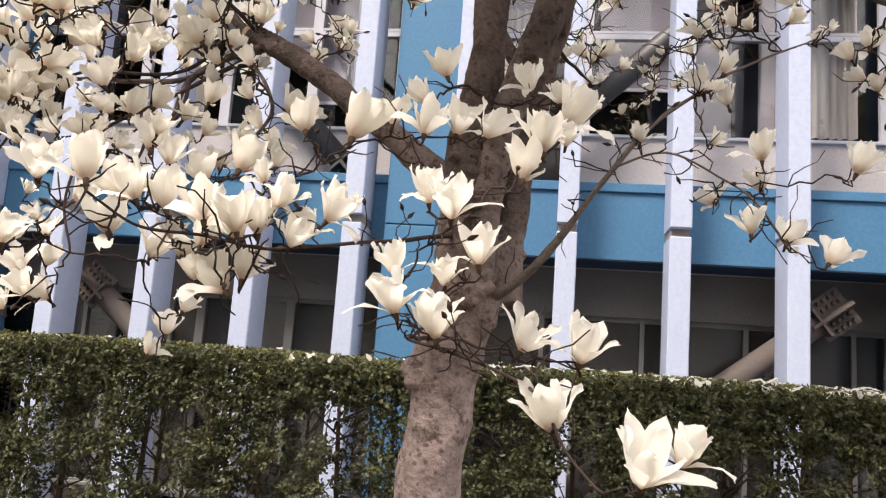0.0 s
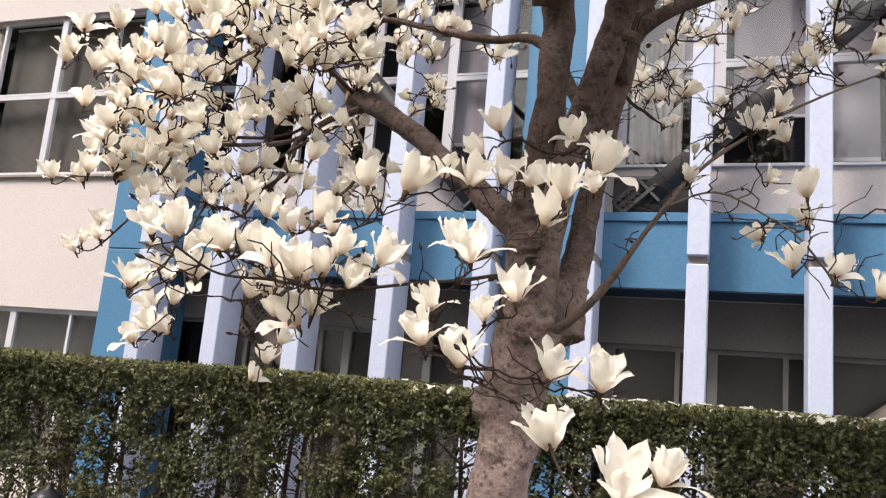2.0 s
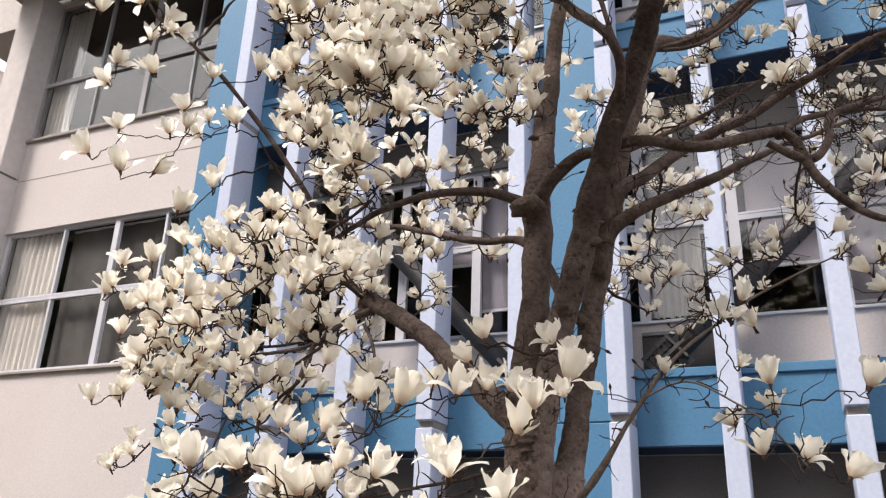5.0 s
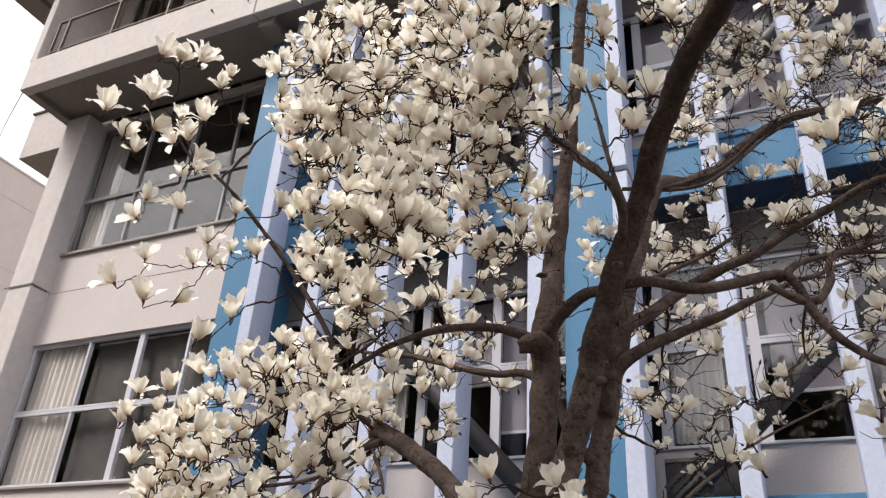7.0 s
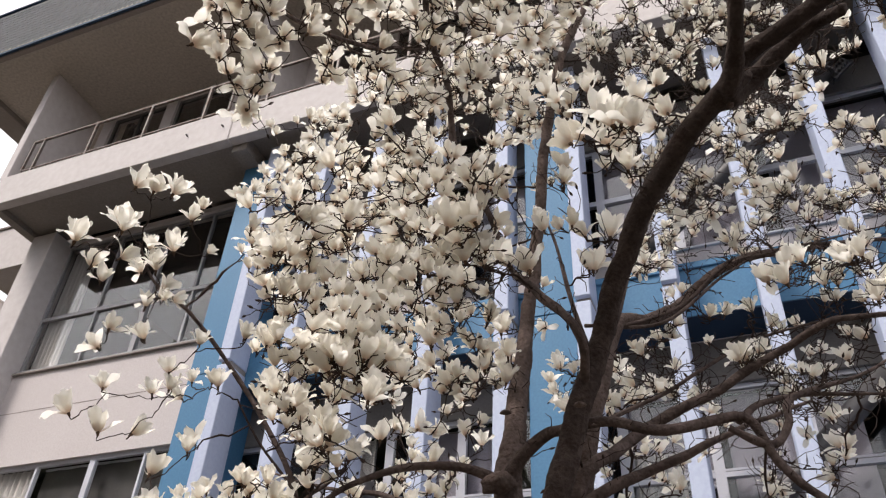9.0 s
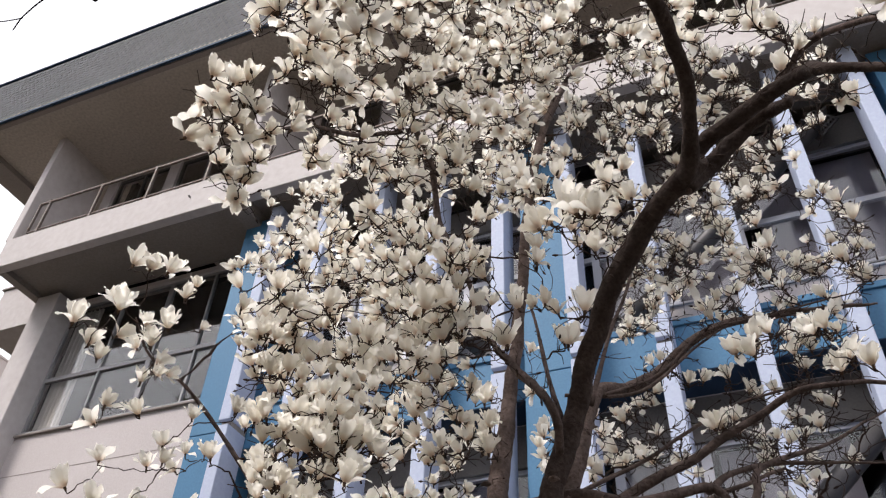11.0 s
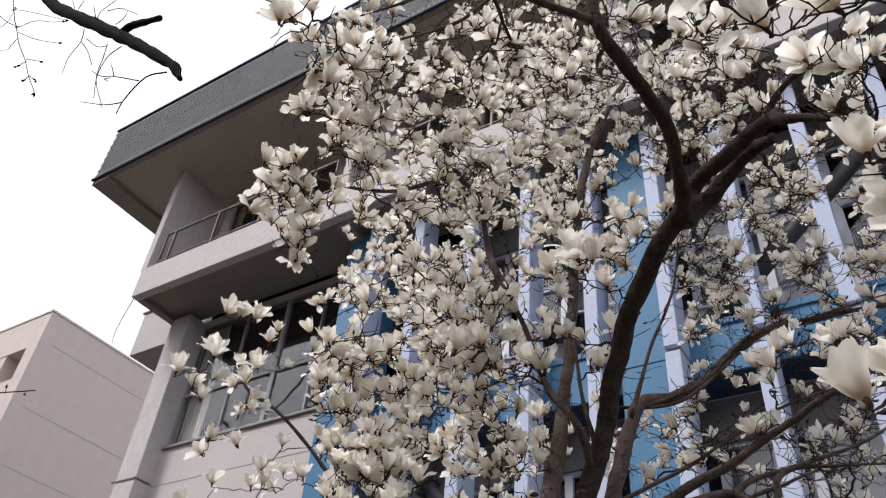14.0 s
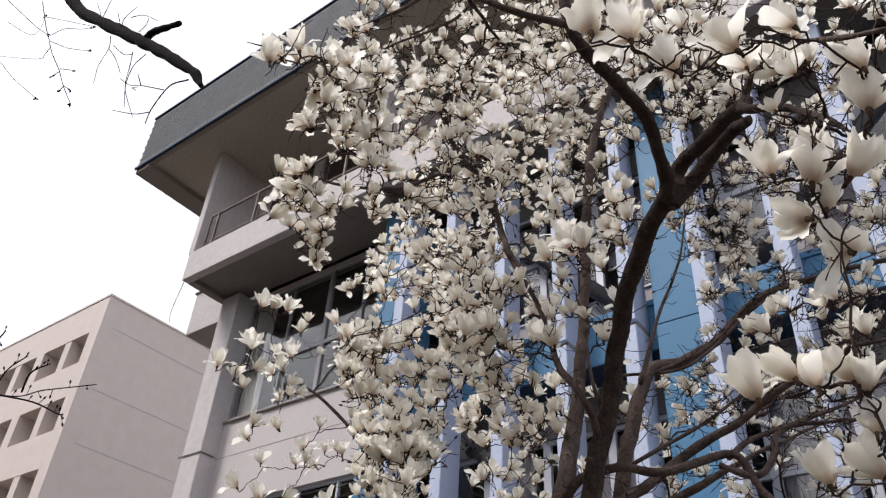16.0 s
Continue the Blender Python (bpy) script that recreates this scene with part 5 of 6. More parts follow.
FLOWERS["low_behind"] = [(-0.11, 3.42, 3.11, 0.105), (-0.01, 3.2, 3.02, 0.077), (0.06, 3.17, 2.97, 0.07), (-0.16, 3.31, 3.0, 0.062), (-0.22, 3.07, 2.81, 0.085), (-0.17, 3.1, 2.83, 0.069), (-0.22, 3.44, 2.9, 0.07), (-0.04, 3.21, 2.9, 0.098), (-0.1, 3.22, 2.89, 0.077), (-0.19, 2.96, 2.69, 0.061), (-0.22, 3.16, 2.9, 0.06), (0.25, 3.24, 2.88, 0.082), (0.46, 2.96, 2.83, 0.08), (0.61, 3.26, 3.15, 0.1), (0.65, 3.27, 3.09, 0.094), (0.59, 2.98, 3.05, 0.067), (0.37, 3.26, 2.82, 0.071), (0.45, 3.18, 2.77, 0.074), (0.34, 3.29, 4.12, 0.081), (0.21, 3.13, 4.39, 0.107), (0.3, 3.3, 4.44, 0.111)]
FLOWERS["far_right"] = [(0.74, 3.12, 3.6, 0.102), (0.75, 2.76, 3.36, 0.076), (0.86, 2.78, 3.39, 0.092), (0.94, 3.09, 3.56, 0.079), (0.9, 3.23, 3.73, 0.089), (0.92, 2.88, 3.54, 0.075), (0.93, 2.98, 3.39, 0.091), (0.74, 3.05, 3.38, 0.087), (0.69, 2.91, 3.24, 0.062), (0.82, 2.93, 3.01, 0.091), (0.85, 2.91, 3.07, 0.076), (0.88, 2.93, 3.15, 0.098), (0.79, 3.05, 3.24, 0.075), (0.91, 2.9, 3.08, 0.081), (0.65, 2.94, 3.11, 0.062), (0.93, 3.14, 3.37, 0.095), (0.59, 2.66, 4.21, 0.124), (0.46, 2.81, 4.34, 0.13), (0.98, 3.02, 4.82, 0.13), (0.99, 2.81, 4.49, 0.13), (0.61, 2.66, 4.7, 0.109), (0.7, 2.95, 4.93, 0.125)]
FLOWERS["high_right"] = [(0.61, 2.47, 5.3, 0.1), (0.72, 2.78, 5.64, 0.107), (0.81, 2.69, 5.53, 0.115), (0.55, 2.78, 5.48, 0.128), (0.76, 2.51, 5.08, 0.091), (0.63, 2.38, 4.9, 0.096), (0.79, 2.48, 5.53, 0.107), (0.72, 2.78, 6.3, 0.13), (0.63, 2.46, 5.91, 0.119), (0.55, 2.51, 5.9, 0.13), (0.75, 2.55, 5.89, 0.107), (0.87, 2.55, 5.76, 0.112), (0.78, 2.55, 6.1, 0.13), (0.86, 2.85, 6.5, 0.13), (0.7, 2.39, 5.96, 0.119), (1.25, 2.3, 5.48, 0.1), (1.17, 2.87, 6.13, 0.112), (1.25, 2.83, 6.01, 0.129), (1.55, 2.89, 6.17, 0.117), (1.43, 2.56, 5.56, 0.13), (1.49, 2.87, 5.84, 0.13), (1.26, 2.86, 5.61, 0.107)]
FLOWERS["high_back"] = [(1.18, 2.48, 5.21, 0.098), (1.35, 2.7, 5.43, 0.127), (1.41, 2.61, 5.25, 0.126), (0.98, 2.55, 4.94, 0.112), (1.05, 2.86, 5.19, 0.115), (0.91, 2.67, 5.0, 0.1), (1.14, 2.5, 4.82, 0.097), (0.82, 2.45, 4.71, 0.09), (0.93, 2.82, 5.0, 0.093), (0.81, 2.59, 4.71, 0.106), (0.92, 2.77, 4.8, 0.099), (0.8, 2.51, 4.53, 0.11), (1.06, 2.42, 4.61, 0.082), (1.08, 2.62, 4.67, 0.118), (0.64, 2.79, 4.87, 0.117), (0.38, 2.4, 4.69, 0.116), (0.32, 2.78, 5.13, 0.13), (0.29, 2.85, 5.79, 0.13), (0.27, 2.78, 5.5, 0.123), (1.23, 2.79, 4.59, 0.085), (1.27, 2.3, 4.23, 0.099), (1.33, 2.68, 4.49, 0.089)]
FLOWERS["mid_tuft"] = [(-1.38, 1.94, 4.48, 0.108), (-1.19, 1.88, 4.32, 0.082), (-1.14, 1.93, 4.27, 0.087), (-1.24, 1.85, 4.28, 0.087), (-1.49, 2.02, 4.45, 0.101), (-1.28, 2.09, 4.75, 0.1), (-1.26, 1.95, 4.65, 0.099), (-0.85, 1.83, 4.24, 0.095), (-0.99, 1.87, 4.27, 0.078), (-0.97, 1.95, 4.3, 0.081), (-0.92, 2.04, 4.32, 0.083), (-1.29, 2.11, 4.96, 0.095), (-1.08, 1.95, 4.81, 0.088), (-1.35, 2.12, 5.03, 0.121), (-1.09, 2.05, 4.99, 0.113), (-0.85, 1.97, 4.71, 0.086), (-1.23, 1.95, 4.19, 0.093), (-1.09, 2.0, 4.17, 0.087), (-0.92, 2.08, 4.97, 0.097), (-0.66, 1.97, 4.63, 0.09), (-0.68, 2.08, 4.62, 0.099), (-0.68, 1.98, 4.39, 0.093)]
FLOWERS["left_low"] = [(-1.35, 1.75, 2.91, 0.115), (-1.14, 1.5, 2.3, 0.122), (-1.38, 1.6, 2.43, 0.134), (-1.31, 1.5, 2.21, 0.119), (-1.59, 1.6, 2.5, 0.103), (-1.6, 1.65, 2.59, 0.099), (-1.52, 1.7, 2.62, 0.127), (-1.45, 1.75, 2.7, 0.132), (-1.52, 1.8, 2.86, 0.149), (-1.18, 1.6, 2.61, 0.119), (-1.23, 1.5, 2.24, 0.094), (-0.95, 1.4, 2.18, 0.11), (-1.08, 1.6, 2.56, 0.135), (-1.38, 1.85, 3.24, 0.142)]
FLOWERS["near_right"] = [(1.05, -0.01, 2.88, 0.123), (1.11, 0.03, 2.87, 0.112), (1.15, 0.1, 2.82, 0.101), (1.25, 0.12, 2.83, 0.118), (1.35, 0.15, 2.84, 0.101), (1.24, 0.29, 2.67, 0.101), (1.31, 0.32, 2.64, 0.118), (1.39, 0.33, 2.63, 0.12), (1.25, 0.36, 2.57, 0.118), (1.31, 0.41, 2.51, 0.12), (1.31, 0.36, 2.59, 0.078), (1.43, 0.27, 2.71, 0.125), (1.43, 0.24, 2.77, 0.1), (1.125, 0.32, 2.26, 0.112), (1.18, 0.33, 2.275, 0.095), (1.22, 0.34, 2.26, 0.092), (1.26, 0.35, 2.26, 0.085), (1.29, 0.36, 2.25, 0.092), (1.19, 0.39, 2.13, 0.092), (1.25, 0.4, 2.13, 0.109), (1.28, 0.39, 2.18, 0.075)]
FLOWERS["tuft"] = [(-0.564, 0.621, 3.81, 0.11), (-0.5, 0.6, 3.79, 0.09), (-0.655, 0.669, 3.766, 0.115), (-0.6, 0.7, 3.72, 0.09), (-0.809, 0.733, 3.763, 0.11), (-0.75, 0.76, 3.7, 0.08), (-0.644, 0.819, 3.674, 0.115), (-0.58, 0.78, 3.7, 0.09), (-0.724, 0.922, 3.599, 0.11), (-0.68, 0.88, 3.64, 0.085), (-0.276, 0.375, 3.696, 0.12), (-0.22, 0.36, 3.68, 0.1), (-0.158, 0.322, 3.719, 0.125), (-0.19, 0.34, 3.8, 0.1), (-0.078, 0.338, 3.809, 0.12), (-0.05, 0.29, 3.63, 0.11), (-0.01, 0.42, 3.75, 0.11), (-0.307, 0.717, 3.857, 0.12), (-0.317, 0.6, 3.89, 0.11), (0.1, -0.05, 3.41, 0.11), (0.13, -0.08, 3.36, 0.1), (0.18, -0.04, 3.42, 0.09), (-0.095, 0.312, 3.9, 0.11)]
FLOWERS["tuft_more"] = [(-0.6, 0.55, 3.79, 0.086), (-0.54, 0.58, 3.77, 0.085), (-0.75, 0.67, 3.84, 0.091), (-0.61, 0.64, 3.74, 0.09), (-0.53, 0.64, 3.73, 0.089), (-0.49, 0.68, 3.7, 0.08), (-0.78, 0.77, 3.81, 0.097), (-0.69, 0.78, 3.77, 0.094), (-0.57, 0.74, 3.69, 0.086), (-0.8, 0.86, 3.77, 0.097), (-0.68, 0.84, 3.73, 0.094), (-0.52, 0.77, 3.66, 0.085), (-0.75, 0.89, 3.69, 0.095), (-0.65, 0.88, 3.63, 0.088), (-0.81, 0.99, 3.69, 0.093), (-0.49, 0.76, 3.68, 0.076), (-0.65, 0.63, 3.83, 0.084), (-0.76, 0.98, 3.67, 0.083), (-0.81, 0.71, 3.85, 0.078), (-0.6, 0.85, 3.68, 0.075)]
FLOWERS["left_edge"] = [(-1.51, 1.65, 1.89, 0.079), (-1.48, 1.70, 1.94, 0.085), (-1.49, 1.72, 1.99, 0.076), (-1.50, 1.68, 1.92, 0.067), (-1.63, 1.80, 2.29, 0.121), (-1.58, 1.85, 2.35, 0.108), (-1.57, 1.85, 2.19, 0.116), (-1.38, 1.80, 2.11, 0.108), (-1.21, 1.60, 1.80, 0.127), (-1.21, 1.60, 1.64, 0.087), (-1.13, 1.62, 1.67, 0.093), (-1.15, 1.65, 1.82, 0.079), (-1.87, 1.60, 3.06, 0.129), (-1.71, 1.65, 2.99, 0.135), (-1.60, 1.75, 2.99, 0.112), (-1.39, 1.80, 2.95, 0.119), (-1.66, 1.70, 2.61, 0.097), (-1.65, 1.65, 2.49, 0.094), (-1.43, 1.60, 2.22, 0.105), (-1.39, 1.65, 2.28, 0.097), (-1.44, 1.65, 2.45, 0.119)]
FLOWERS["mid_right"] = [(0.84, 2.04, 3.46, 0.1), (0.8, 2.02, 3.42, 0.09), (0.98, 2.02, 3.41, 0.1), (1.03, 2.03, 3.43, 0.09), (0.77, 1.96, 3.33, 0.1), (0.72, 1.97, 3.34, 0.095), (1.04, 2.02, 3.25, 0.1), (1.08, 2.0, 3.28, 0.09), (1.12, 1.93, 3.2, 0.1), (0.6, 2.38, 3.3, 0.1), (0.17, 1.77, 3.39, 0.09), (0.2, 1.8, 3.41, 0.085), (0.24, 1.2, 3.41, 0.1), (0.27, 1.22, 3.45, 0.1), (0.38, 1.09, 3.35, 0.1), (0.42, 1.12, 3.38, 0.09), (0.36, 1.12, 3.42, 0.1), (0.45, 1.1, 3.33, 0.09), (-0.11, 1.2, 3.21, 0.105), (-0.06, 1.22, 3.23, 0.1), (-0.14, 1.23, 3.26, 0.09)]
# clouds of blossom: centre, reach, number
CLOUDS = [
    ((-0.55, 1.2, 3.1), (0.28, 0.25, 0.35), 24), ((-0.9, 1.35, 3.5), (0.22, 0.25, 0.25), 24), ((-0.3, 1.4, 3.55), (0.25, 0.25, 0.3), 20),
    ((-0.8, 1.5, 2.45), (0.28, 0.2, 0.22), 44), ((-0.85, 2.2, 3.2), (0.4, 0.3, 0.5), 16), ((-0.25, 1.2, 4.3), (0.38, 0.35, 0.4), 85),
    ((-0.2, 1.8, 4.75), (0.42, 0.4, 0.5), 100), ((-0.35, 0.75, 4.15), (0.22, 0.25, 0.35), 42), ((0.35, 1.4, 3.75), (0.2, 0.2, 0.2), 18),
]
CLOUDS += [
    ((0.55, 2.0, 4.7), (0.4, 0.4, 0.45), 62), ((1.0, 2.3, 4.3), (0.3, 0.4, 0.35), 35), ((0.9, 2.7, 3.9), (0.45, 0.4, 0.35), 35),
    ((0.35, 2.6, 3.7), (0.35, 0.3, 0.5), 32), ((0.3, 2.5, 3.15), (0.3, 0.25, 0.25), 18), ((-1.6, 2.4, 4.9), (0.35, 0.3, 0.3), 34),
    ((-0.1, 2.5, 5.4), (0.4, 0.4, 0.4), 36), ((0.25, 1.6, 5.2), (0.4, 0.4, 0.4), 62), ((0.9, 1.3, 4.5), (0.25, 0.3, 0.25), 18), ((0.15, 1.4, 5.1), (0.35, 0.35, 0.35), 55), ((0.0, 2.0, 5.7), (0.4, 0.4, 0.4), 50),
]
CLOUDS += [
    ((-1.15, 1.95, 2.4), (0.35, 0.25, 0.3), 30), ((-0.7, 2.0, 4.3), (0.35, 0.3, 0.45), 52), ((1.4, 2.6, 4.0), (0.3, 0.3, 0.35), 22),
]


def puff(*rows):
    """Small round clouds of blossom: centre, reach, number."""
    for at, r, n in rows:
        CLOUDS.append((at, (r, r * 0.9, r), 0.55 * n))


puff(((-1.27, 1.60, 2.51), 0.11, 8), ((-0.92, 1.60, 2.58), 0.12, 12), ((-0.88, 1.80, 2.75), 0.13, 10), ((-1.24, 1.70, 2.22), 0.11, 7), ((-1.00, 1.70, 2.15), 0.11, 9), ((-0.90, 1.50, 1.93), 0.11, 6), ((-0.62, 1.50, 1.87), 0.09, 6), ((-0.71, 1.45, 1.83), 0.09, 6), ((-0.66, 1.80, 2.11), 0.10, 8), ((-0.88, 2.40, 2.91), 0.14, 8))
puff(((0.25, 2.60, 4.19), 0.19, 10), ((0.47, 2.80, 4.36), 0.24, 14), ((0.72, 2.90, 4.54), 0.25, 14), ((0.95, 2.80, 4.44), 0.24, 14), ((0.94, 2.60, 3.83), 0.13, 8), ((0.17, 2.70, 3.39), 0.15, 10), ((0.10, 2.70, 3.73), 0.13, 6), ((-0.03, 2.30, 4.33), 0.16, 10), ((-0.55, 2.60, 2.97), 0.12, 6), ((0.09, 2.60, 2.74), 0.11, 8))
puff(((-0.78, 2.50, 3.12), 0.20, 14), ((-0.93, 2.40, 2.86), 0.14, 8), ((1.10, 2.90, 4.52), 0.25, 16), ((1.21, 2.70, 4.14), 0.17, 10), ((0.61, 2.80, 4.62), 0.22, 12), ((0.70, 2.90, 4.37), 0.18, 8), ((1.10, 2.70, 4.98), 0.26, 14), ((0.55, 2.40, 5.17), 0.22, 12), ((0.21, 2.80, 3.53), 0.13, 8), ((0.96, 2.60, 3.29), 0.15, 6))
puff(((0.48, 3.00, 4.55), 0.28, 18), ((0.87, 2.90, 4.50), 0.23, 12), ((0.61, 2.60, 4.70), 0.20, 10), ((1.00, 2.80, 4.19), 0.19, 10), ((0.01, 1.50, 4.96), 0.24, 14), ((0.16, 2.00, 5.62), 0.25, 12), ((0.58, 1.60, 4.92), 0.18, 10), ((-0.18, 1.30, 4.36), 0.19, 10), ((0.21, 2.90, 3.54), 0.18, 8), ((-0.51, 1.00, 4.79), 0.20, 10))
puff(((0.98, 1.80, 4.55), 0.17, 8), ((0.47, 2.40, 5.33), 0.21, 10), ((0.89, 2.60, 3.14), 0.17, 8), ((0.91, 2.50, 2.92), 0.14, 6), ((0.67, 2.50, 2.82), 0.11, 4), ((0.38, 2.60, 2.89), 0.12, 6), ((0.12, 2.70, 3.00), 0.12, 8), ((0.30, 2.90, 3.60), 0.11, 4), ((0.56, 2.60, 3.60), 0.10, 4), ((0.98, 2.50, 3.36), 0.12, 6))
puff(((-0.46, 2.30, 3.18), 0.14, 8), ((-0.26, 2.20, 3.52), 0.12, 4), ((-0.08, 2.40, 3.38), 0.10, 6), ((0.92, 2.60, 3.53), 0.13, 4), ((-0.57, 2.20, 2.90), 0.13, 6), ((0.08, 2.70, 3.25), 0.10, 4), ((-0.05, 2.80, 3.16), 0.10, 8), ((0.15, 2.90, 3.17), 0.13, 9), ((0.28, 2.80, 3.01), 0.10, 6), ((0.08, 2.90, 3.48), 0.11, 6))
puff(((-0.46, 2.50, 3.13), 0.10, 5), ((-0.12, 2.70, 3.33), 0.10, 5), ((1.22, 0.55, 3.30), 0.11, 11), ((1.07, 0.60, 3.47), 0.10, 10), ((1.27, 0.60, 3.11), 0.09, 10), ((1.25, 0.60, 2.83), 0.07, 7), ((0.90, 0.70, 3.76), 0.11, 10), ((0.64, 0.80, 4.11), 0.13, 10), ((-0.54, 0.70, 4.73), 0.17, 13), ((-0.36, 0.80, 4.81), 0.17, 13))
puff(((1.02, 2.40, 3.66), 0.14, 10), ((0.71, 2.60, 3.30), 0.14, 10), ((-1.17, 1.30, 5.94), 0.23, 9), ((-1.31, 1.70, 5.91), 0.24, 8), ((-1.29, 1.90, 6.68), 0.27, 9), ((-0.30, 1.10, 4.68), 0.17, 8), ((-0.31, 1.30, 5.30), 0.20, 9), ((-0.43, 1.70, 5.34), 0.21, 8), ((-0.36, 1.90, 5.99), 0.23, 9), ((0.28, 1.10, 4.30), 0.15, 8))
puff(((0.32, 1.30, 4.83), 0.17, 9), ((0.23, 1.70, 4.91), 0.19, 8), ((0.34, 1.90, 5.47), 0.21, 9), ((0.73, 1.10, 4.01), 0.14, 8), ((0.80, 1.30, 4.47), 0.16, 9), ((0.75, 1.70, 4.57), 0.17, 8), ((0.88, 1.90, 5.07), 0.19, 9), ((1.08, 1.10, 3.78), 0.13, 8), ((1.18, 1.30, 4.19), 0.14, 9), ((1.16, 1.70, 4.30), 0.16, 8))
puff(((1.31, 1.90, 4.75), 0.18, 9), ((1.36, 1.10, 3.59), 0.12, 8), ((1.49, 1.30, 3.97), 0.14, 9), ((1.50, 1.70, 4.08), 0.15, 8), ((1.10, 1.60, 3.86), 0.14, 8), ((1.14, 2.20, 4.05), 0.17, 8), ((0.75, 2.40, 4.38), 0.15, 8), ((-0.26, 1.50, 3.69), 0.12, 10), ((-0.39, 1.60, 3.33), 0.12, 10), ((0.80, 2.60, 3.28), 0.12, 6))
puff(((-0.64, 2.40, 2.71), 0.11, 8), ((0.64, 2.40, 2.88), 0.13, 8), ((0.77, 2.30, 2.68), 0.12, 8), ((0.54, 2.60, 2.73), 0.09, 5), ((0.29, 2.60, 2.91), 0.11, 8), ((0.18, 2.70, 2.80), 0.11, 6), ((0.02, 2.80, 2.76), 0.09, 6), ((-0.73, 2.50, 2.99), 0.14, 8), ((-0.81, 2.50, 2.70), 0.11, 6), ((0.41, 2.60, 2.82), 0.09, 4))
puff(((0.64, 2.50, 2.84), 0.11, 6), ((0.84, 2.50, 3.07), 0.11, 7), ((0.79, 2.30, 2.54), 0.11, 9), ((0.53, 2.50, 2.72), 0.10, 7))
thin = len(CLOUDS)
puff(((-0.10, 0.31, 3.90), 0.12, 11), ((0.16, 0.75, 4.31), 0.12, 11), ((-0.14, 1.64, 5.61), 0.12, 11), ((0.78, 1.65, 4.99), 0.12, 11), ((-0.05, 0.29, 3.63), 0.12, 11), ((-0.01, 0.42, 3.75), 0.12, 11), ((-0.20, 0.87, 4.40), 0.12, 11), ((0.15, 0.71, 4.02), 0.12, 11), ((-0.33, 1.85, 5.61), 0.12, 11), ((0.25, 1.25, 4.55), 0.12, 11))
puff(((0.72, 2.28, 5.39), 0.12, 11), ((-0.32, 0.60, 3.89), 0.12, 11), ((-0.37, 0.86, 4.19), 0.12, 11), ((-0.33, 1.10, 4.45), 0.12, 11), ((-0.14, 1.25, 4.50), 0.12, 11), ((-0.11, 1.61, 4.82), 0.12, 11), ((0.21, 1.45, 4.47), 0.12, 11), ((0.10, 2.37, 5.44), 0.12, 11), ((-0.27, 0.74, 3.75), 0.12, 11), ((-0.95, 1.88, 5.10), 0.12, 11))
puff(((-0.26, 1.42, 4.43), 0.12, 11), ((-0.35, 1.98, 4.94), 0.12, 11), ((-0.15, 2.18, 5.03), 0.12, 11), ((-0.15, 2.89, 5.68), 0.12, 11), ((0.97, 3.07, 5.32), 0.12, 11), ((-1.29, 2.15, 4.99), 0.12, 11), ((-0.40, 1.41, 4.14), 0.12, 11), ((-0.62, 2.16, 4.92), 0.12, 11), ((-0.42, 2.34, 4.92), 0.12, 11), ((-0.25, 2.64, 5.06), 0.12, 11))
puff(((-1.82, 2.30, 4.78), 0.12, 11), ((-1.49, 2.35, 4.84), 0.12, 11), ((-0.77, 1.87, 4.27), 0.12, 11), ((-0.56, 1.97, 4.31), 0.12, 11), ((0.36, 1.51, 3.69), 0.12, 11), ((0.45, 2.75, 4.55), 0.12, 11), ((0.89, 2.96, 4.54), 0.12, 11), ((1.12, 3.24, 4.71), 0.12, 11), ((-0.64, 1.32, 3.33), 0.12, 11), ((-1.19, 2.26, 4.32), 0.12, 11))
puff(((-0.37, 1.53, 3.63), 0.12, 11), ((-0.07, 1.40, 3.48), 0.12, 11), ((0.07, 1.51, 3.50), 0.12, 11), ((0.35, 3.41, 4.68), 0.12, 11), ((1.01, 2.38, 3.61), 0.12, 11), ((-0.63, 1.52, 3.44), 0.12, 11), ((-0.37, 1.44, 3.33), 0.12, 11), ((-0.22, 1.53, 3.37), 0.12, 11), ((-0.45, 2.34, 3.93), 0.12, 11), ((-0.71, 1.51, 3.24), 0.12, 11))
puff(((-0.29, 1.25, 3.01), 0.12, 11), ((-0.27, 1.86, 3.32), 0.12, 11), ((-0.76, 1.46, 3.07), 0.12, 11), ((-0.37, 1.26, 2.86), 0.10, 11), ((-0.62, 2.27, 3.37), 0.12, 11), ((-0.57, 2.60, 3.54), 0.12, 11), ((-1.53, 1.07, 3.42), 0.12, 11), ((-1.65, 1.31, 3.86), 0.12, 11), ((-1.65, 1.50, 4.02), 0.12, 11), ((-1.67, 1.52, 3.72), 0.12, 11))
puff(((-1.61, 1.28, 3.41), 0.12, 11), ((-1.63, 1.63, 3.61), 0.12, 11), ((-1.64, 1.38, 3.76), 0.12, 11), ((-0.95, 1.60, 2.51), 0.10, 11), ((-0.92, 1.77, 2.64), 0.10, 11), ((-1.35, 2.80, 2.97), 0.10, 11), ((-1.46, 1.68, 2.46), 0.10, 11), ((-1.13, 1.51, 2.32), 0.10, 11), ((-1.30, 2.79, 2.71), 0.10, 11), ((-1.60, 1.77, 2.26), 0.10, 11))
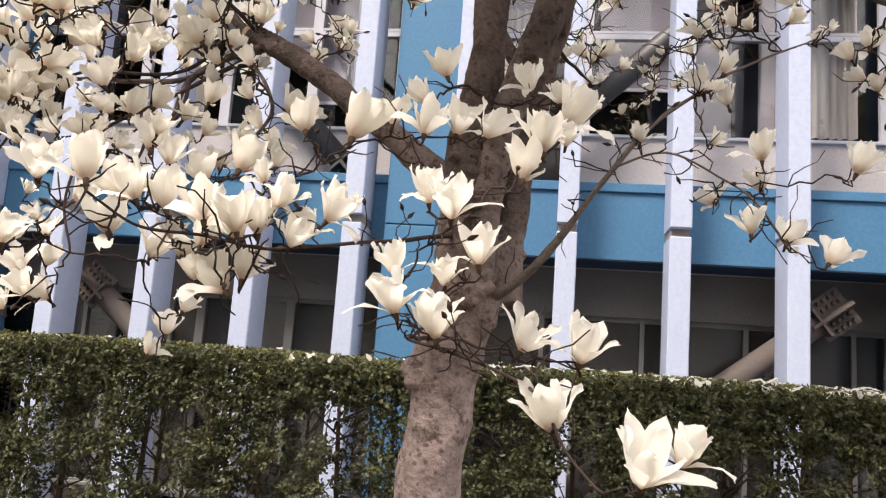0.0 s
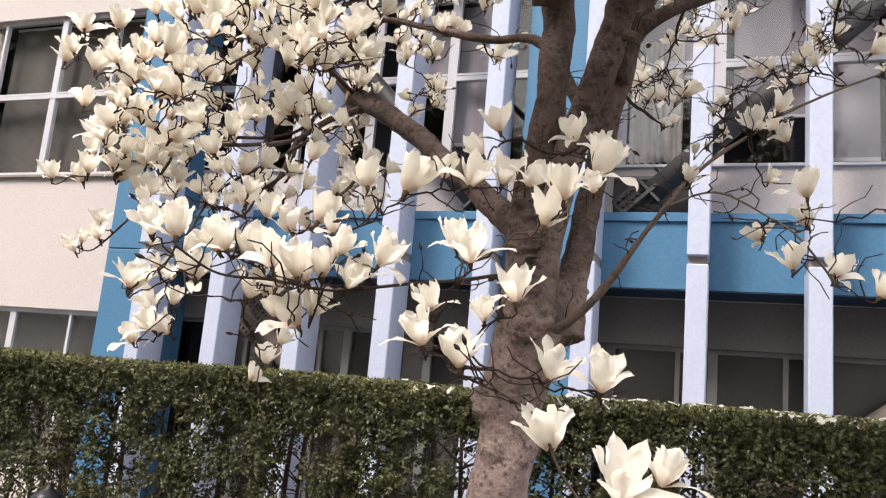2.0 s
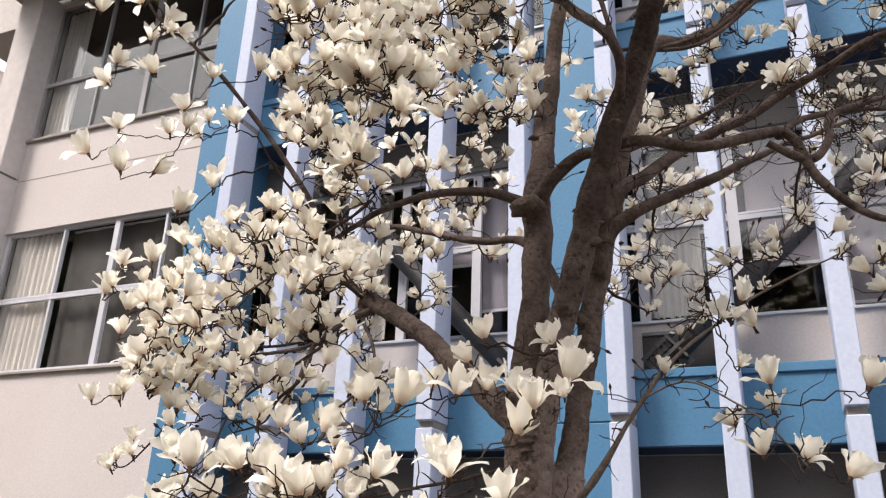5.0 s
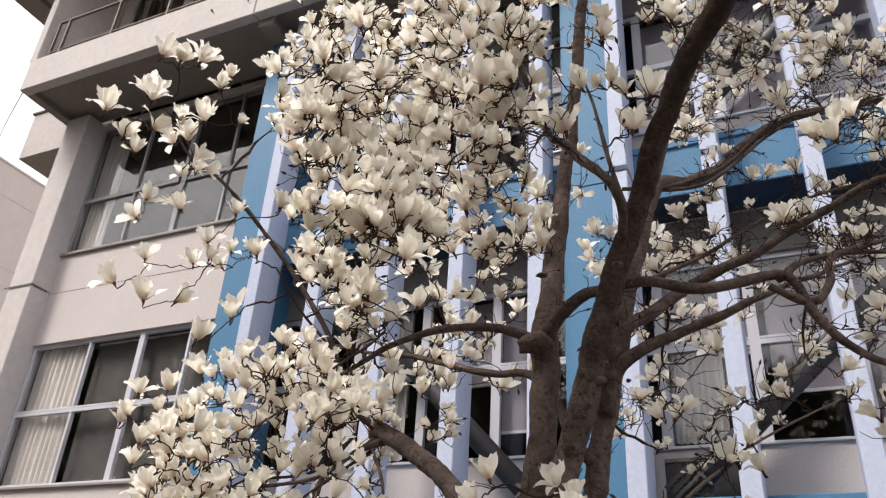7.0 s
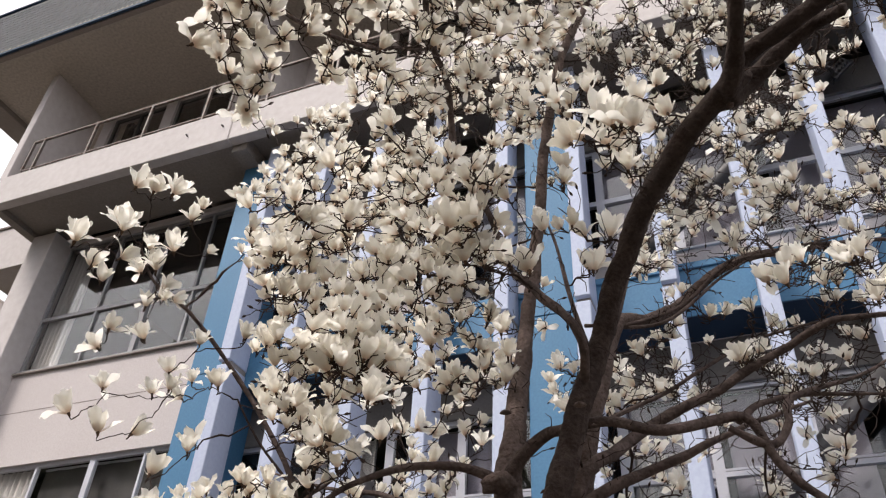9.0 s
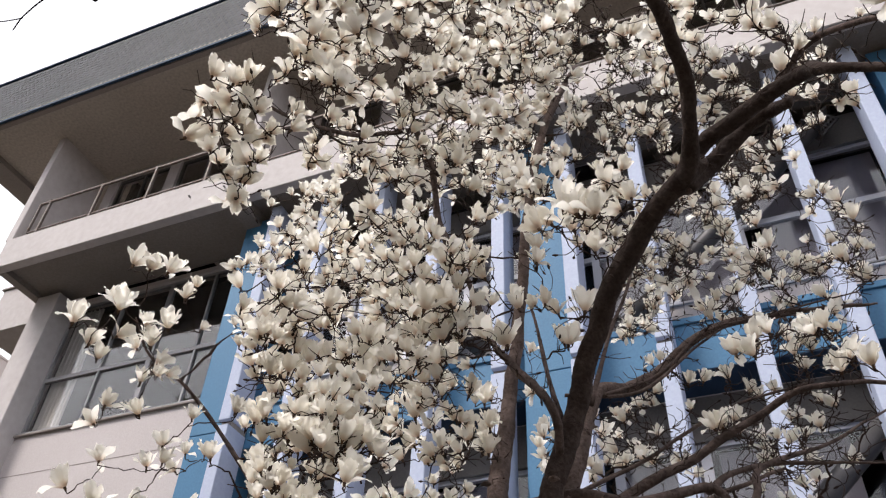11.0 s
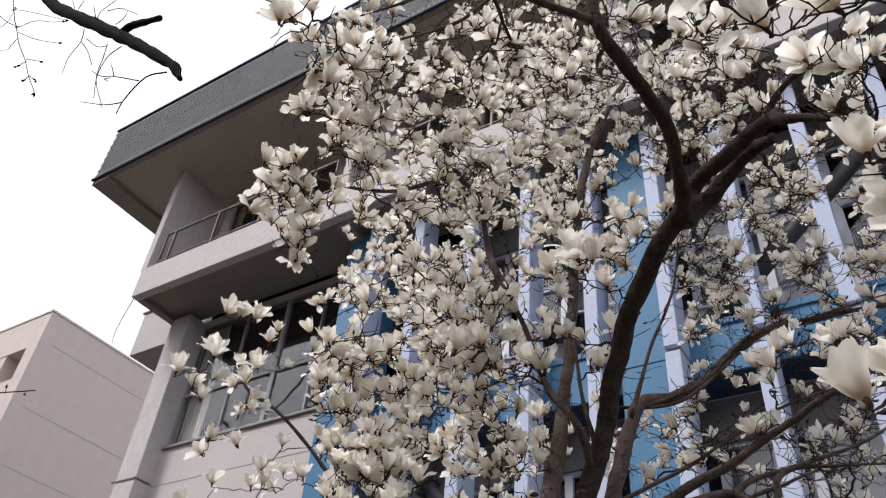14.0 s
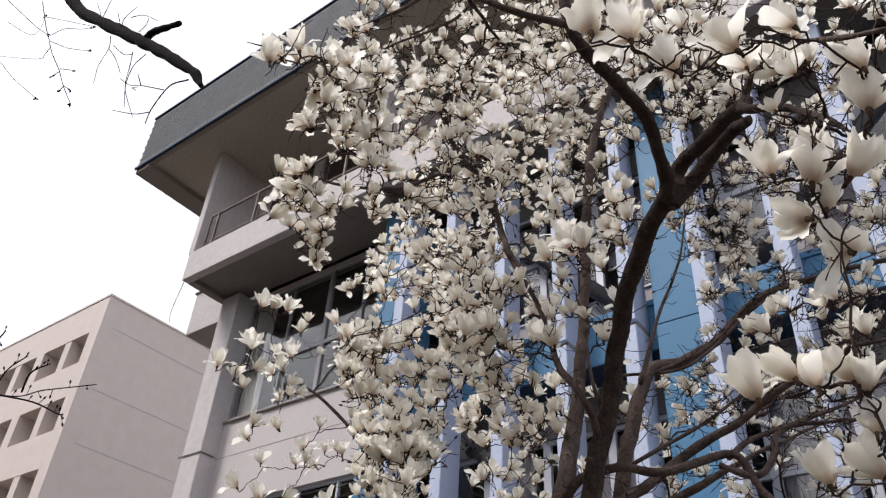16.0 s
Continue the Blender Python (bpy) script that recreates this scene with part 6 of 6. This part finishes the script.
puff(((-1.47, 1.84, 2.23), 0.10, 11), ((-1.49, 2.09, 2.32), 0.10, 11), ((-1.22, 2.01, 2.24), 0.10, 11), ((-0.96, 2.21, 2.18), 0.10, 11), ((-0.56, 1.17, 3.23), 0.12, 11), ((-0.49, 1.41, 3.24), 0.12, 11), ((-0.39, 1.14, 2.87), 0.10, 11), ((-0.72, 1.28, 3.29), 0.12, 11), ((-0.76, 1.44, 2.92), 0.10, 11), ((-0.45, 1.56, 3.45), 0.12, 11))
puff(((-0.16, 1.31, 3.31), 0.12, 11), ((-0.32, 1.16, 2.76), 0.10, 11), ((-0.56, 1.63, 3.79), 0.12, 11), ((-0.26, 1.52, 3.25), 0.12, 11), ((1.24, 3.03, 4.38), 0.12, 11), ((0.88, 2.33, 3.60), 0.12, 11), ((1.03, 2.30, 3.55), 0.12, 11), ((0.23, 3.41, 4.58), 0.12, 11))
puff(((-0.55, 1.26, 3.29), 0.09, 8), ((-0.67, 1.15, 3.16), 0.09, 8), ((-0.37, 1.26, 3.14), 0.09, 8), ((-0.38, 1.48, 3.41), 0.09, 8), ((-0.28, 1.45, 3.31), 0.09, 8), ((-0.99, 2.04, 4.29), 0.09, 8), ((-0.72, 1.95, 4.18), 0.09, 8), ((-0.24, 1.24, 3.10), 0.09, 8), ((-0.78, 1.40, 3.11), 0.09, 8), ((-0.76, 1.49, 3.27), 0.09, 8))
puff(((-0.35, 1.14, 2.89), 0.09, 8), ((-0.17, 1.38, 3.31), 0.09, 8), ((-0.88, 1.49, 3.16), 0.09, 8), ((-0.38, 1.16, 2.87), 0.09, 8), ((-0.40, 1.09, 2.78), 0.09, 8), ((-0.86, 1.48, 2.92), 0.09, 8), ((-0.77, 1.63, 2.98), 0.09, 8), ((-0.41, 1.24, 2.78), 0.09, 8), ((-0.56, 1.99, 3.35), 0.09, 8), ((-0.57, 1.97, 3.19), 0.09, 8))
puff(((-0.32, 2.04, 3.23), 0.09, 8), ((-0.34, 1.69, 3.27), 0.09, 8), ((-0.78, 1.62, 2.56), 0.09, 8), ((-0.92, 1.57, 2.60), 0.09, 8), ((-0.59, 1.54, 2.69), 0.09, 8), ((-0.49, 1.94, 3.17), 0.09, 8), ((-0.64, 1.27, 2.80), 0.09, 8), ((-0.69, 1.57, 2.81), 0.09, 8))
random.seed(11)
blooms = []
for group, rows in FLOWERS.items():
    blooms += [(Vector(r[:3]), r[3], "low_single" if group == "low_right" and r[2] < 2.3 else group) for r in rows]
for p, size, group in list(blooms):
    if group.replace("_more", "") in ("low_right", "left_up", "tip_left"):
        for q in range(random.choice((1, 1, 2)) if group != "tip_left" else random.choice((0, 0, 1))):
            off = Vector((random.uniform(-1, 1), random.uniform(-0.8, 0.8), random.uniform(-0.8, 0.8))).normalized()
            blooms.append((p + off * size * 0.62, size * random.uniform(0.7, 0.95), group + "_more"))
taken = [b[0] for b in blooms]
CLOUDS = CLOUDS[thin:] + CLOUDS[:thin]
for turn, (centre, reach, n) in enumerate(CLOUDS):
    n, tries = int(n * ((1.7 if centre[2] > 3.9 else 1.55) if turn < len(CLOUDS) - thin else 1.0)), 0
    while n > 0 and tries < 4000:
        tries += 1
        d = Vector((random.gauss(0, 0.55), random.gauss(0, 0.55), random.gauss(0, 0.55)))
        if d.length > 1.1:
            continue
        heart = Vector(centre) + Vector((d.x * reach[0], d.y * reach[1], d.z * reach[2])) * 1.35
        for q in range(random.choice((1, 2, 3, 4))):
            p = heart + Vector((random.uniform(-1, 1), random.uniform(-1, 1), random.uniform(-0.7, 0.7))) * (0.07 if q else 0)
            if p.z > 2.75 and 0.83 * p.x + 0.526 * p.y + 0.187 * p.z < 0.55 + random.uniform(0.0, 0.17):
                continue  # the crown ends here
            side, rise = p.x / p.y, (p.z - 1.6) / p.y
            if p.y < 2.3 and -0.44 < side < -0.22 and abs(rise - 0.28 + (side + 0.22) * 0.67) < 0.035 and random.random() < 0.8:
                n -= 1 if n else 0
                continue  # the sawn stump stands free
            if p.x > 0.1 and p.y > 2.0 and p.z < 4.4 and random.random() < (0.85 if p.z < 3.3 else 0.5):
                n -= 1 if n else 0
                continue  # few flowers below the long limbs
            if n and all((p - q).length > 0.042 for q in taken):
                taken.append(p)
                blooms.append((p, random.uniform(0.066, 0.104), "cloud"))
                n -= 1

# twigs grow from the limbs to every flower, nearest first
nodes = np.array([s[0] for s in skeleton])
radii = [s[1] for s in skeleton]
tv, tf = [], []
left = list(range(len(blooms)))
pos = np.array([b[0] for b in blooms])
near = np.array([np.min(np.linalg.norm(nodes - p, axis=1)) for p in pos])
order = np.argsort(near)
grow = [None] * len(blooms)
nodes = nodes.tolist()
for i in order:
    p = Vector(pos[i])
    size = blooms[i][1]
    arr = np.array(nodes)
    dist = np.linalg.norm(arr - pos[i], axis=1) + 0.25 * np.maximum(0, arr[:, 2] - pos[i][2])
    k = int(np.argmin(np.where(dist < 0.03, 9, dist)))
    a = Vector(nodes[k])
    lean = Vector((random.uniform(-0.5, 0.5), random.uniform(-0.5, 0.5), 1.0)).normalized()
    way = (p - a)
    axis = (lean + way.normalized() * random.uniform(0.15, 0.75)).normalized()
    if blooms[i][2] == "front_low" or axis.z < 0.15:
        axis = (axis + Vector((0, -0.25, 0.5))).normalized()
    axis.z = max(axis.z, 0.5)
    axis.normalize()
    foot = p - axis * size * 0.36
    d = foot - a
    mid1, mid2 = a + d * 0.35, a + d * 0.7
    sag = min(0.018, d.length * 0.12)
    j1 = Vector((random.uniform(-1, 1), random.uniform(-1, 1), random.uniform(-1.2, 0.3))) * sag
    j2 = Vector((random.uniform(-1, 1), random.uniform(-1, 1), random.uniform(-1.2, 0.2))) * sag
    end = foot - axis * size * 0.1
    r0 = min(0.0065, radii[k] * 0.85, 0.0022 + d.length * 0.011)
    pts = [(*a, r0), (*(mid1 + j1), r0 * 0.9), (*(mid2 + j2), max(0.002, r0 * 0.75)), (*(foot - axis * size * 0.22), 0.0022), (*end, 0.0026)]
    path = spline(pts, 3 if d.length > 0.12 else 2)
    for q in path[1:-2]:
        q[:3] += np.array((random.uniform(-1, 1), random.uniform(-1, 1), random.uniform(-1, 1))) * 0.0065
        q[3] *= random.uniform(0.8, 1.4)
    tube(tv, tf, path, 5, cap=False)
    for q in path[2:-3:2]:
        nodes.append(list(q[:3]))
        radii.append(max(0.0025, q[3]))
    grow[i] = (foot, axis)
# short crooked bare shoots
right = [q for q in nodes if q[0] > 0.2 and q[1] > 1.6 and q[2] > 2.9]
for k in range(9500):
    a = Vector(random.choice(nodes if k < 7000 else right))
    if a.z < 1.5 or a.x < -1.2 or a.x < -0.8 and k % 3:
        continue
    d = Vector((random.uniform(-1, 1), random.uniform(-1, 1), random.uniform(-0.5, 0.9))).normalized()
    l = random.uniform(0.03, 0.15)
    pts = [(*a, 0.002)]
    for s in range(4):
        d = (d + 0.75 * Vector((random.uniform(-1, 1), random.uniform(-1, 1), random.uniform(-0.7, 0.9)))).normalized()
        a = a + d * l / 4
        pts.append((*a, random.uniform(0.0015, 0.0022) - 0.0002 * s))
    tube(tv, tf, pts, 4, cap=True)
    if k % 5 == 0:
        tube(tv, tf, [(*a, 0.0025), (*(a + d * 0.008), 0.005), (*(a + d * 0.02), 0.0015)], 5)
tw = under(new("twig", raw_mesh("twig", tv, tf, M_TWIG)), magnolia)
tagged(tw, "crooked dark flowering twigs", kind="stuff")

# flowers: the nearest ones with loose tepals, others whole, the rest joined
SCALES = {"front_low": 0.92, "mid_right": 0.95, "low_single": 0.8, "left_edge": 0.8, "near_right": 0.8, "tuft": 0.88, "cloud": 0.8, "tip_left": 0.86, "tip_low": 0.84, "behind_left": 0.88, "behind_right": 0.84, "low_behind": 0.84, "far_right": 0.84, "high_right": 0.8, "high_back": 0.8, "mid_tuft": 0.85, "left_low": 0.7, "left_up": 0.6, "low_left": 0.9, "band": 0.92, "low_right": 0.62}
CLOSE = ("low_single", "front_low", "low_left", "band", "low_right", "near_right")
OPEN = ("tip_left", "tip_low", "behind_left", "behind_right", "low_behind", "far_right", "high_right", "high_back", "mid_tuft")
mass_v, mass_f, mass_m, mass_a, base = [], [], [], [], 0
whole_left = 190
for i, (p, size, group) in enumerate(blooms):
    foot, axis = grow[i]
    k = random.choice((0, 1, 2, 3, 6, 7, 9, 1, 6, 4)) if group == "cloud" else random.choice((0, 1, 2, 6, 9)) if group[:10] == "near_right" else random.randrange(len(VARIANTS))
    if group in OPEN:
        k = random.choice((3, 4, 5, 8, 7, 4))
    if group == "front_low":
        k = (5, 8, 4, 3, 5, 4, 8, 3, 4, 8, 5, 3)[i % 12]
    sc = size * SCALES.get(group.replace("_more", ""), 0.98)
    m = Matrix.Translation(foot) @ axis.to_track_quat("Z", "Y").to_matrix().to_4x4() @ Matrix.Rotation(random.uniform(0, 6.28), 4, "Z") @ Matrix.Scale(sc, 4)
    if group in CLOSE:
        fl = under(new("flower", CORE), magnolia)
        fl.matrix_basis = m
        for me, ang in TEPALS[k]:
            t = new("tepal", me)
            t.parent = fl
            t.rotation_euler.z = ang
    elif whole_left and group != "cloud" or whole_left and i % 4 == 0:
        whole_left -= 1
        fl = under(new("flower", WHOLE[k]), magnolia)
        fl.matrix_basis = m
    else:
        vs, fs, split, along = ARRAYS[k]
        mass_a += along
        w = vs @ np.array(m.to_3x3()).T + np.array(m.translation)
        mass_v.append(w)
        mass_f += [tuple(j + base for j in q) for q in fs]
        mass_m += [0] * split + [1] * (len(fs) - split)
        base += len(vs)
me = petal_mesh("blossom", np.concatenate(mass_v).tolist(), mass_f, M_BUD, mass_a)
me.materials.append(M_PETAL)
me.polygons.foreach_set("material_index", mass_m)
tagged(under(new("blossom", me), magnolia), "cream-white magnolia blossom", kind="stuff")

# ---- fallen tepals on the hedge ----
random.seed(23)
pv, pf = [], []
for k in range(330):
    vv, ff = tepal(random.uniform(0.5, 1.0), 0.9, 0.2, 0.0, k)
    x = random.choice((random.uniform(0.5, 3.4), random.uniform(-0.6, 3.0), random.uniform(1.1, 2.9), random.uniform(-3.0, 3.0)))
    at = Vector((x, HY0 + random.uniform(-0.05, 0.35), HZ + random.uniform(0.03, 0.06)))
    m = Matrix.Translation(at) @ Euler((random.uniform(-0.6, 0.6), random.uniform(0.6, 1.6), random.uniform(0, 6.3))).to_matrix().to_4x4() @ Matrix.Scale(random.uniform(0.05, 0.09), 4)
    o = len(pv)
    pv += [tuple(m @ Vector(q)) for q in vv]
    pf += [tuple(j + o for j in q) for q in ff]
tagged(new("fallen_tepals", petal_mesh("fallen_tepals", pv, pf, M_PETAL, [0.3 + 0.7 * v for v in ALONG] * 330)), "fallen cream tepals lying on the clipped hedge", "petals", kind="stuff")

# ---- bare neighbouring tree with a broken dark branch ----
bare = root("bare_tree", (-6.3, -0.6, 0), "bare dark tree with a broken branch and swelling buds", "tree")


def bare_limb(name, pts, sides=12, rough=0.3):
    vs, fs = [], []
    path = spline(pts, 6)
    tube(vs, fs, path, sides, rough=rough, seed=3.0)
    ob = new(name, raw_mesh(name, vs, fs, M_BLACKBARK))
    ob.parent = bare
    ob.matrix_parent_inverse = Matrix.Translation((6.3, 0.6, 0))
    return path


bare_limb("trunk", [(-6.3, -0.6, -0.05, 0.22), (-6.25, -0.55, 1.5, 0.17), (-6.3, -0.5, 4.0, 0.15), (-6.1, -0.3, 7.0, 0.12), (-6.0, -0.2, 9.6, 0.07)], 16)
bare_limb("limb", [(-6.1, -0.3, 9.0, 0.075), (-5.7, 0.5, 9.2, 0.068), (-4.9, 0.72, 8.28, 0.06), (-3.9, 0.72, 7.3, 0.055), (-3.08, 0.72, 6.52, 0.047), (-2.5, 0.72, 5.95, 0.04), (-2.05, 0.72, 5.49, 0.034), (-1.94, 0.72, 5.37, 0.03), (-1.88, 0.72, 5.27, 0.02), (-1.83, 0.72, 5.2, 0.015)], 14)
bare_limb("spur", [(-2.98, 0.72, 6.42, 0.035), (-2.86, 0.72, 6.45, 0.028), (-2.66, 0.72, 6.36, 0.024), (-2.47, 0.72, 6.27, 0.020)], 9)
random.seed(31)
tv, tf = [], []


def bud(a, d, r=0.009):
    tube(tv, tf, [(*a, 0.003), (*(a + d * r * 1.6), r), (*(a + d * r * 3.6), 0.002)], 6)


def bare_shoot(points, r, budded):
    """A thin shoot hanging in front of the sky, budded or bare."""
    path = [(x, 0.70 + 0.05 * math.sin(3 * z + 5 * x), z, r * (1 - 0.5 * i / len(points))) for i, (x, z) in enumerate(points)]
    path = spline(path, 4)
    tube(tv, tf, path, 5)
    if budded:
        end = Vector(path[-1][:3])
        for q in range(3):
            bud(end, Vector((random.uniform(-1, 1), random.uniform(-0.5, 0.5), random.uniform(-1, 1))).normalized(), 0.0085)


bare_shoot([(-6.64, 9.80), (-5.63, 8.51), (-5.26, 8.06), (-4.82, 7.49), (-4.37, 6.95), (-4.10, 6.59), (-3.77, 6.18)], 0.0052, 1)
bare_shoot([(-5.22, 8.03), (-4.89, 7.92), (-4.58, 7.74), (-4.39, 7.65)], 0.0036, 1)
bare_shoot([(-5.06, 7.83), (-4.51, 7.37), (-4.09, 7.10)], 0.0036, 1)
bare_shoot([(-4.98, 7.68), (-5.09, 7.67), (-5.56, 7.98), (-6.94, 8.89)], 0.0036, 1)
bare_shoot([(-4.37, 6.97), (-4.11, 6.81)], 0.0036, 1)
bare_shoot([(-4.34, 6.92), (-4.45, 6.91)], 0.0036, 1)
bare_shoot([(-4.09, 6.58), (-3.93, 6.44)], 0.0036, 1)
bare_shoot([(-4.08, 6.56), (-4.10, 6.50)], 0.0036, 1)
bare_shoot([(-6.92, 8.87), (-6.01, 7.97), (-5.37, 7.39), (-4.81, 6.90)], 0.0036, 1)
bare_shoot([(-8.48, 11.25), (-7.13, 9.89), (-6.27, 9.03), (-5.34, 8.15)], 0.0052, 1)
bare_shoot([(-7.39, 9.87), (-6.47, 9.05), (-6.08, 8.84), (-5.92, 8.91)], 0.0036, 1)
bare_shoot([(-5.88, 8.87), (-5.23, 8.31), (-4.32, 7.62)], 0.0036, 1)
bare_shoot([(-3.75, 7.06), (-3.69, 6.86), (-3.76, 6.70), (-3.66, 6.41)], 0.0036, 0)
bare_shoot([(-3.68, 6.85), (-3.39, 6.51), (-3.14, 6.17)], 0.0036, 0)
bare_shoot([(-2.64, 5.97), (-2.81, 5.98), (-2.90, 5.87), (-2.81, 5.60)], 0.0036, 0)
bare_shoot([(-2.92, 6.20), (-2.90, 6.05), (-2.90, 5.84), (-2.55, 5.33)], 0.0036, 0)
bare_shoot([(-3.56, 6.79), (-3.17, 6.38), (-2.92, 6.18)], 0.0036, 0)
bare_shoot([(-1.96, 5.31), (-2.11, 5.32), (-2.21, 5.17), (-2.25, 5.07)], 0.0052, 0)
bare_shoot([(-2.16, 5.31), (-2.52, 5.58), (-2.81, 5.80), (-3.09, 6.07)], 0.0036, 0)
bare_shoot([(-2.53, 5.59), (-2.66, 5.79)], 0.0036, 0)
bare_shoot([(-2.23, 5.15), (-2.53, 5.34), (-3.06, 5.74)], 0.0036, 0)
bare_shoot([(-2.62, 5.61), (-2.70, 5.69), (-2.58, 5.61)], 0.0036, 0)
bare_shoot([(-4.24, 7.68), (-4.44, 7.97), (-4.60, 8.20)], 0.0036, 0)
bare_shoot([(-4.23, 7.67), (-4.18, 7.77), (-4.10, 7.81)], 0.0036, 0)
bare_shoot([(-3.44, 6.90), (-3.41, 6.98), (-3.20, 6.95)], 0.0036, 0)
bare_shoot([(-3.46, 6.91), (-3.71, 7.31)], 0.0036, 0)
bare_shoot([(-3.25, 6.85), (-3.01, 6.70), (-2.73, 6.44)], 0.0036, 0)
bare_shoot([(-2.94, 6.44), (-2.87, 6.47), (-2.89, 6.58)], 0.0036, 0)
# budded sprays before the far block
for pts in ([(-6.2, -0.4, 4.3), (-5.6, 0.8, 4.42), (-4.92, 1.5, 4.27), (-4.17, 1.5, 4.12), (-3.43, 1.5, 3.97)], [(-4.95, 1.5, 4.28), (-4.4, 1.55, 4.1), (-3.95, 1.55, 3.9), (-3.75, 1.5, 3.83)],
            [(-4.95, 1.45, 4.28), (-4.85, 1.45, 4.45), (-4.7, 1.5, 4.56)], [(-5.2, 1.3, 4.35), (-4.95, 1.3, 4.6), (-4.8, 1.3, 4.72)], [(-4.55, 1.5, 4.2), (-4.4, 1.45, 4.3), (-4.25, 1.5, 4.36)]):
    path = spline([(*p, 0.0075 - 0.001 * i) for i, p in enumerate(pts)], 6)
    tube(tv, tf, path, 6)
    for q in path[5::2]:
        d = Vector((random.uniform(-0.3, 0.6), random.uniform(-0.4, 0.4), random.choice((1, 0.8, -0.6)))).normalized()
        at = Vector(q[:3])
        tip = at + d * random.uniform(0.02, 0.07)
        tube(tv, tf, [(*at, 0.003), (*tip, 0.002)], 5)
        bud(tip, d, 0.0085)
wp = new("shoot", raw_mesh("shoot", tv, tf, M_BLACKBARK))
wp.parent = bare
wp.matrix_parent_inverse = Matrix.Translation((6.3, 0.6, 0))
tagged(wp, "thin bare shoots with buds", kind="stuff")

# ---- garden lamp in front of the hedge ----
lamp = root("garden_lamp", (-3.45, 3.75, 0), "black metal garden bollard lamp before the hedge", "lamp")


def turned(profile, sides=20):
    bm = bmesh.new()
    rings = [[bm.verts.new((r * math.cos(2 * math.pi * k / sides), r * math.sin(2 * math.pi * k / sides), z)) for k in range(sides)] for r, z in profile]
    for a, b in zip(rings, rings[1:]):
        for k in range(sides):
            bm.faces.new((a[k], a[(k + 1) % sides], b[(k + 1) % sides], b[k]))
    bm.faces.new(rings[0][::-1])
    bm.faces.new(rings[-1])
    return bm


part("post", turned([(0.07, 0), (0.07, 0.03), (0.045, 0.05), (0.045, 0.52), (0.075, 0.54), (0.08, 0.56)]), M_LAMP, lamp, smooth=True)
part("lamp_glass", turned([(0.062, 0.56), (0.066, 0.66), (0.062, 0.74)]), M_LAMPGLASS, lamp, smooth=True)
part("cap", turned([(0.10, 0.74), (0.10, 0.755), (0.06, 0.79), (0.02, 0.81), (0.012, 0.84)]), M_LAMP, lamp, smooth=True)
for k in range(4):
    a = k * math.pi / 2 + 0.4
    part("guard_bar", boxes((0.072 * math.cos(a) - 0.006, 0.072 * math.cos(a) + 0.006, 0.072 * math.sin(a) - 0.006, 0.072 * math.sin(a) + 0.006, 0.56, 0.74)), M_LAMP, lamp)

# ---- trees across the yard, behind the path; they show in the window glass ----
rng = np.random.default_rng(19)
crown_v, crown_n = [], []
for k in range(46):
    h = 3.2 + 9.5 * (k / 45)
    reach = 3.1 * math.sin(math.pi * min(1, 0.18 + 0.78 * (k / 45))) + 0.3
    a = k * 2.4
    centre = np.array((math.cos(a) * reach * 0.75, math.sin(a) * reach * 0.6, h))
    crown_v.append(centre + rng.normal(0, 0.5, (150, 3)))
    crown_n.append(np.tile((math.cos(a), math.sin(a), 0.8), (150, 1)))
v, f = leaf_cloud(np.concatenate(crown_v), np.concatenate(crown_n), 0.42, 0.8)
yard = root("evergreen_tree", (-15, -17, 0), "tall dark evergreen tree across the yard", "tree", "trees across the yard")
cr = new("crown", np_mesh("crown", v, f, M_LEAF))
cr.parent = yard
vs, fs = [], []
tube(vs, fs, spline([(0, 0, -0.1, 0.3), (0.05, 0, 2.0, 0.22), (0, 0.1, 6.0, 0.16), (0.1, 0, 11.5, 0.05)], 4), 12, rough=0.15)
for k in range(8):
    a = k * 2.4
    tube(vs, fs, spline([(0, 0, 3 + k, 0.09), (math.cos(a), math.sin(a), 3.8 + k, 0.06), (2 * math.cos(a), 2 * math.sin(a), 4.9 + k * 0.95, 0.02)], 3), 7)
tk = new("trunk", raw_mesh("trunk", vs, fs, M_LIMB))
tk.parent = yard
for k in range(-7, 9):
    if k == 0:
        continue
    # left copies are added out of view, enlarged to keep sky off wing panes
    copy_thing(yard, Matrix.Translation((-15 + 4.6 * k + (0.8 if k % 2 else -0.6), -17 - (k % 3) * 1.6, 0)) @ Matrix.Rotation(k * 1.3, 4, "Z") @ Matrix.Scale(1.8 if k < 1 else 1.0, 4))
yard.scale = (1.8, 1.8, 1.8)
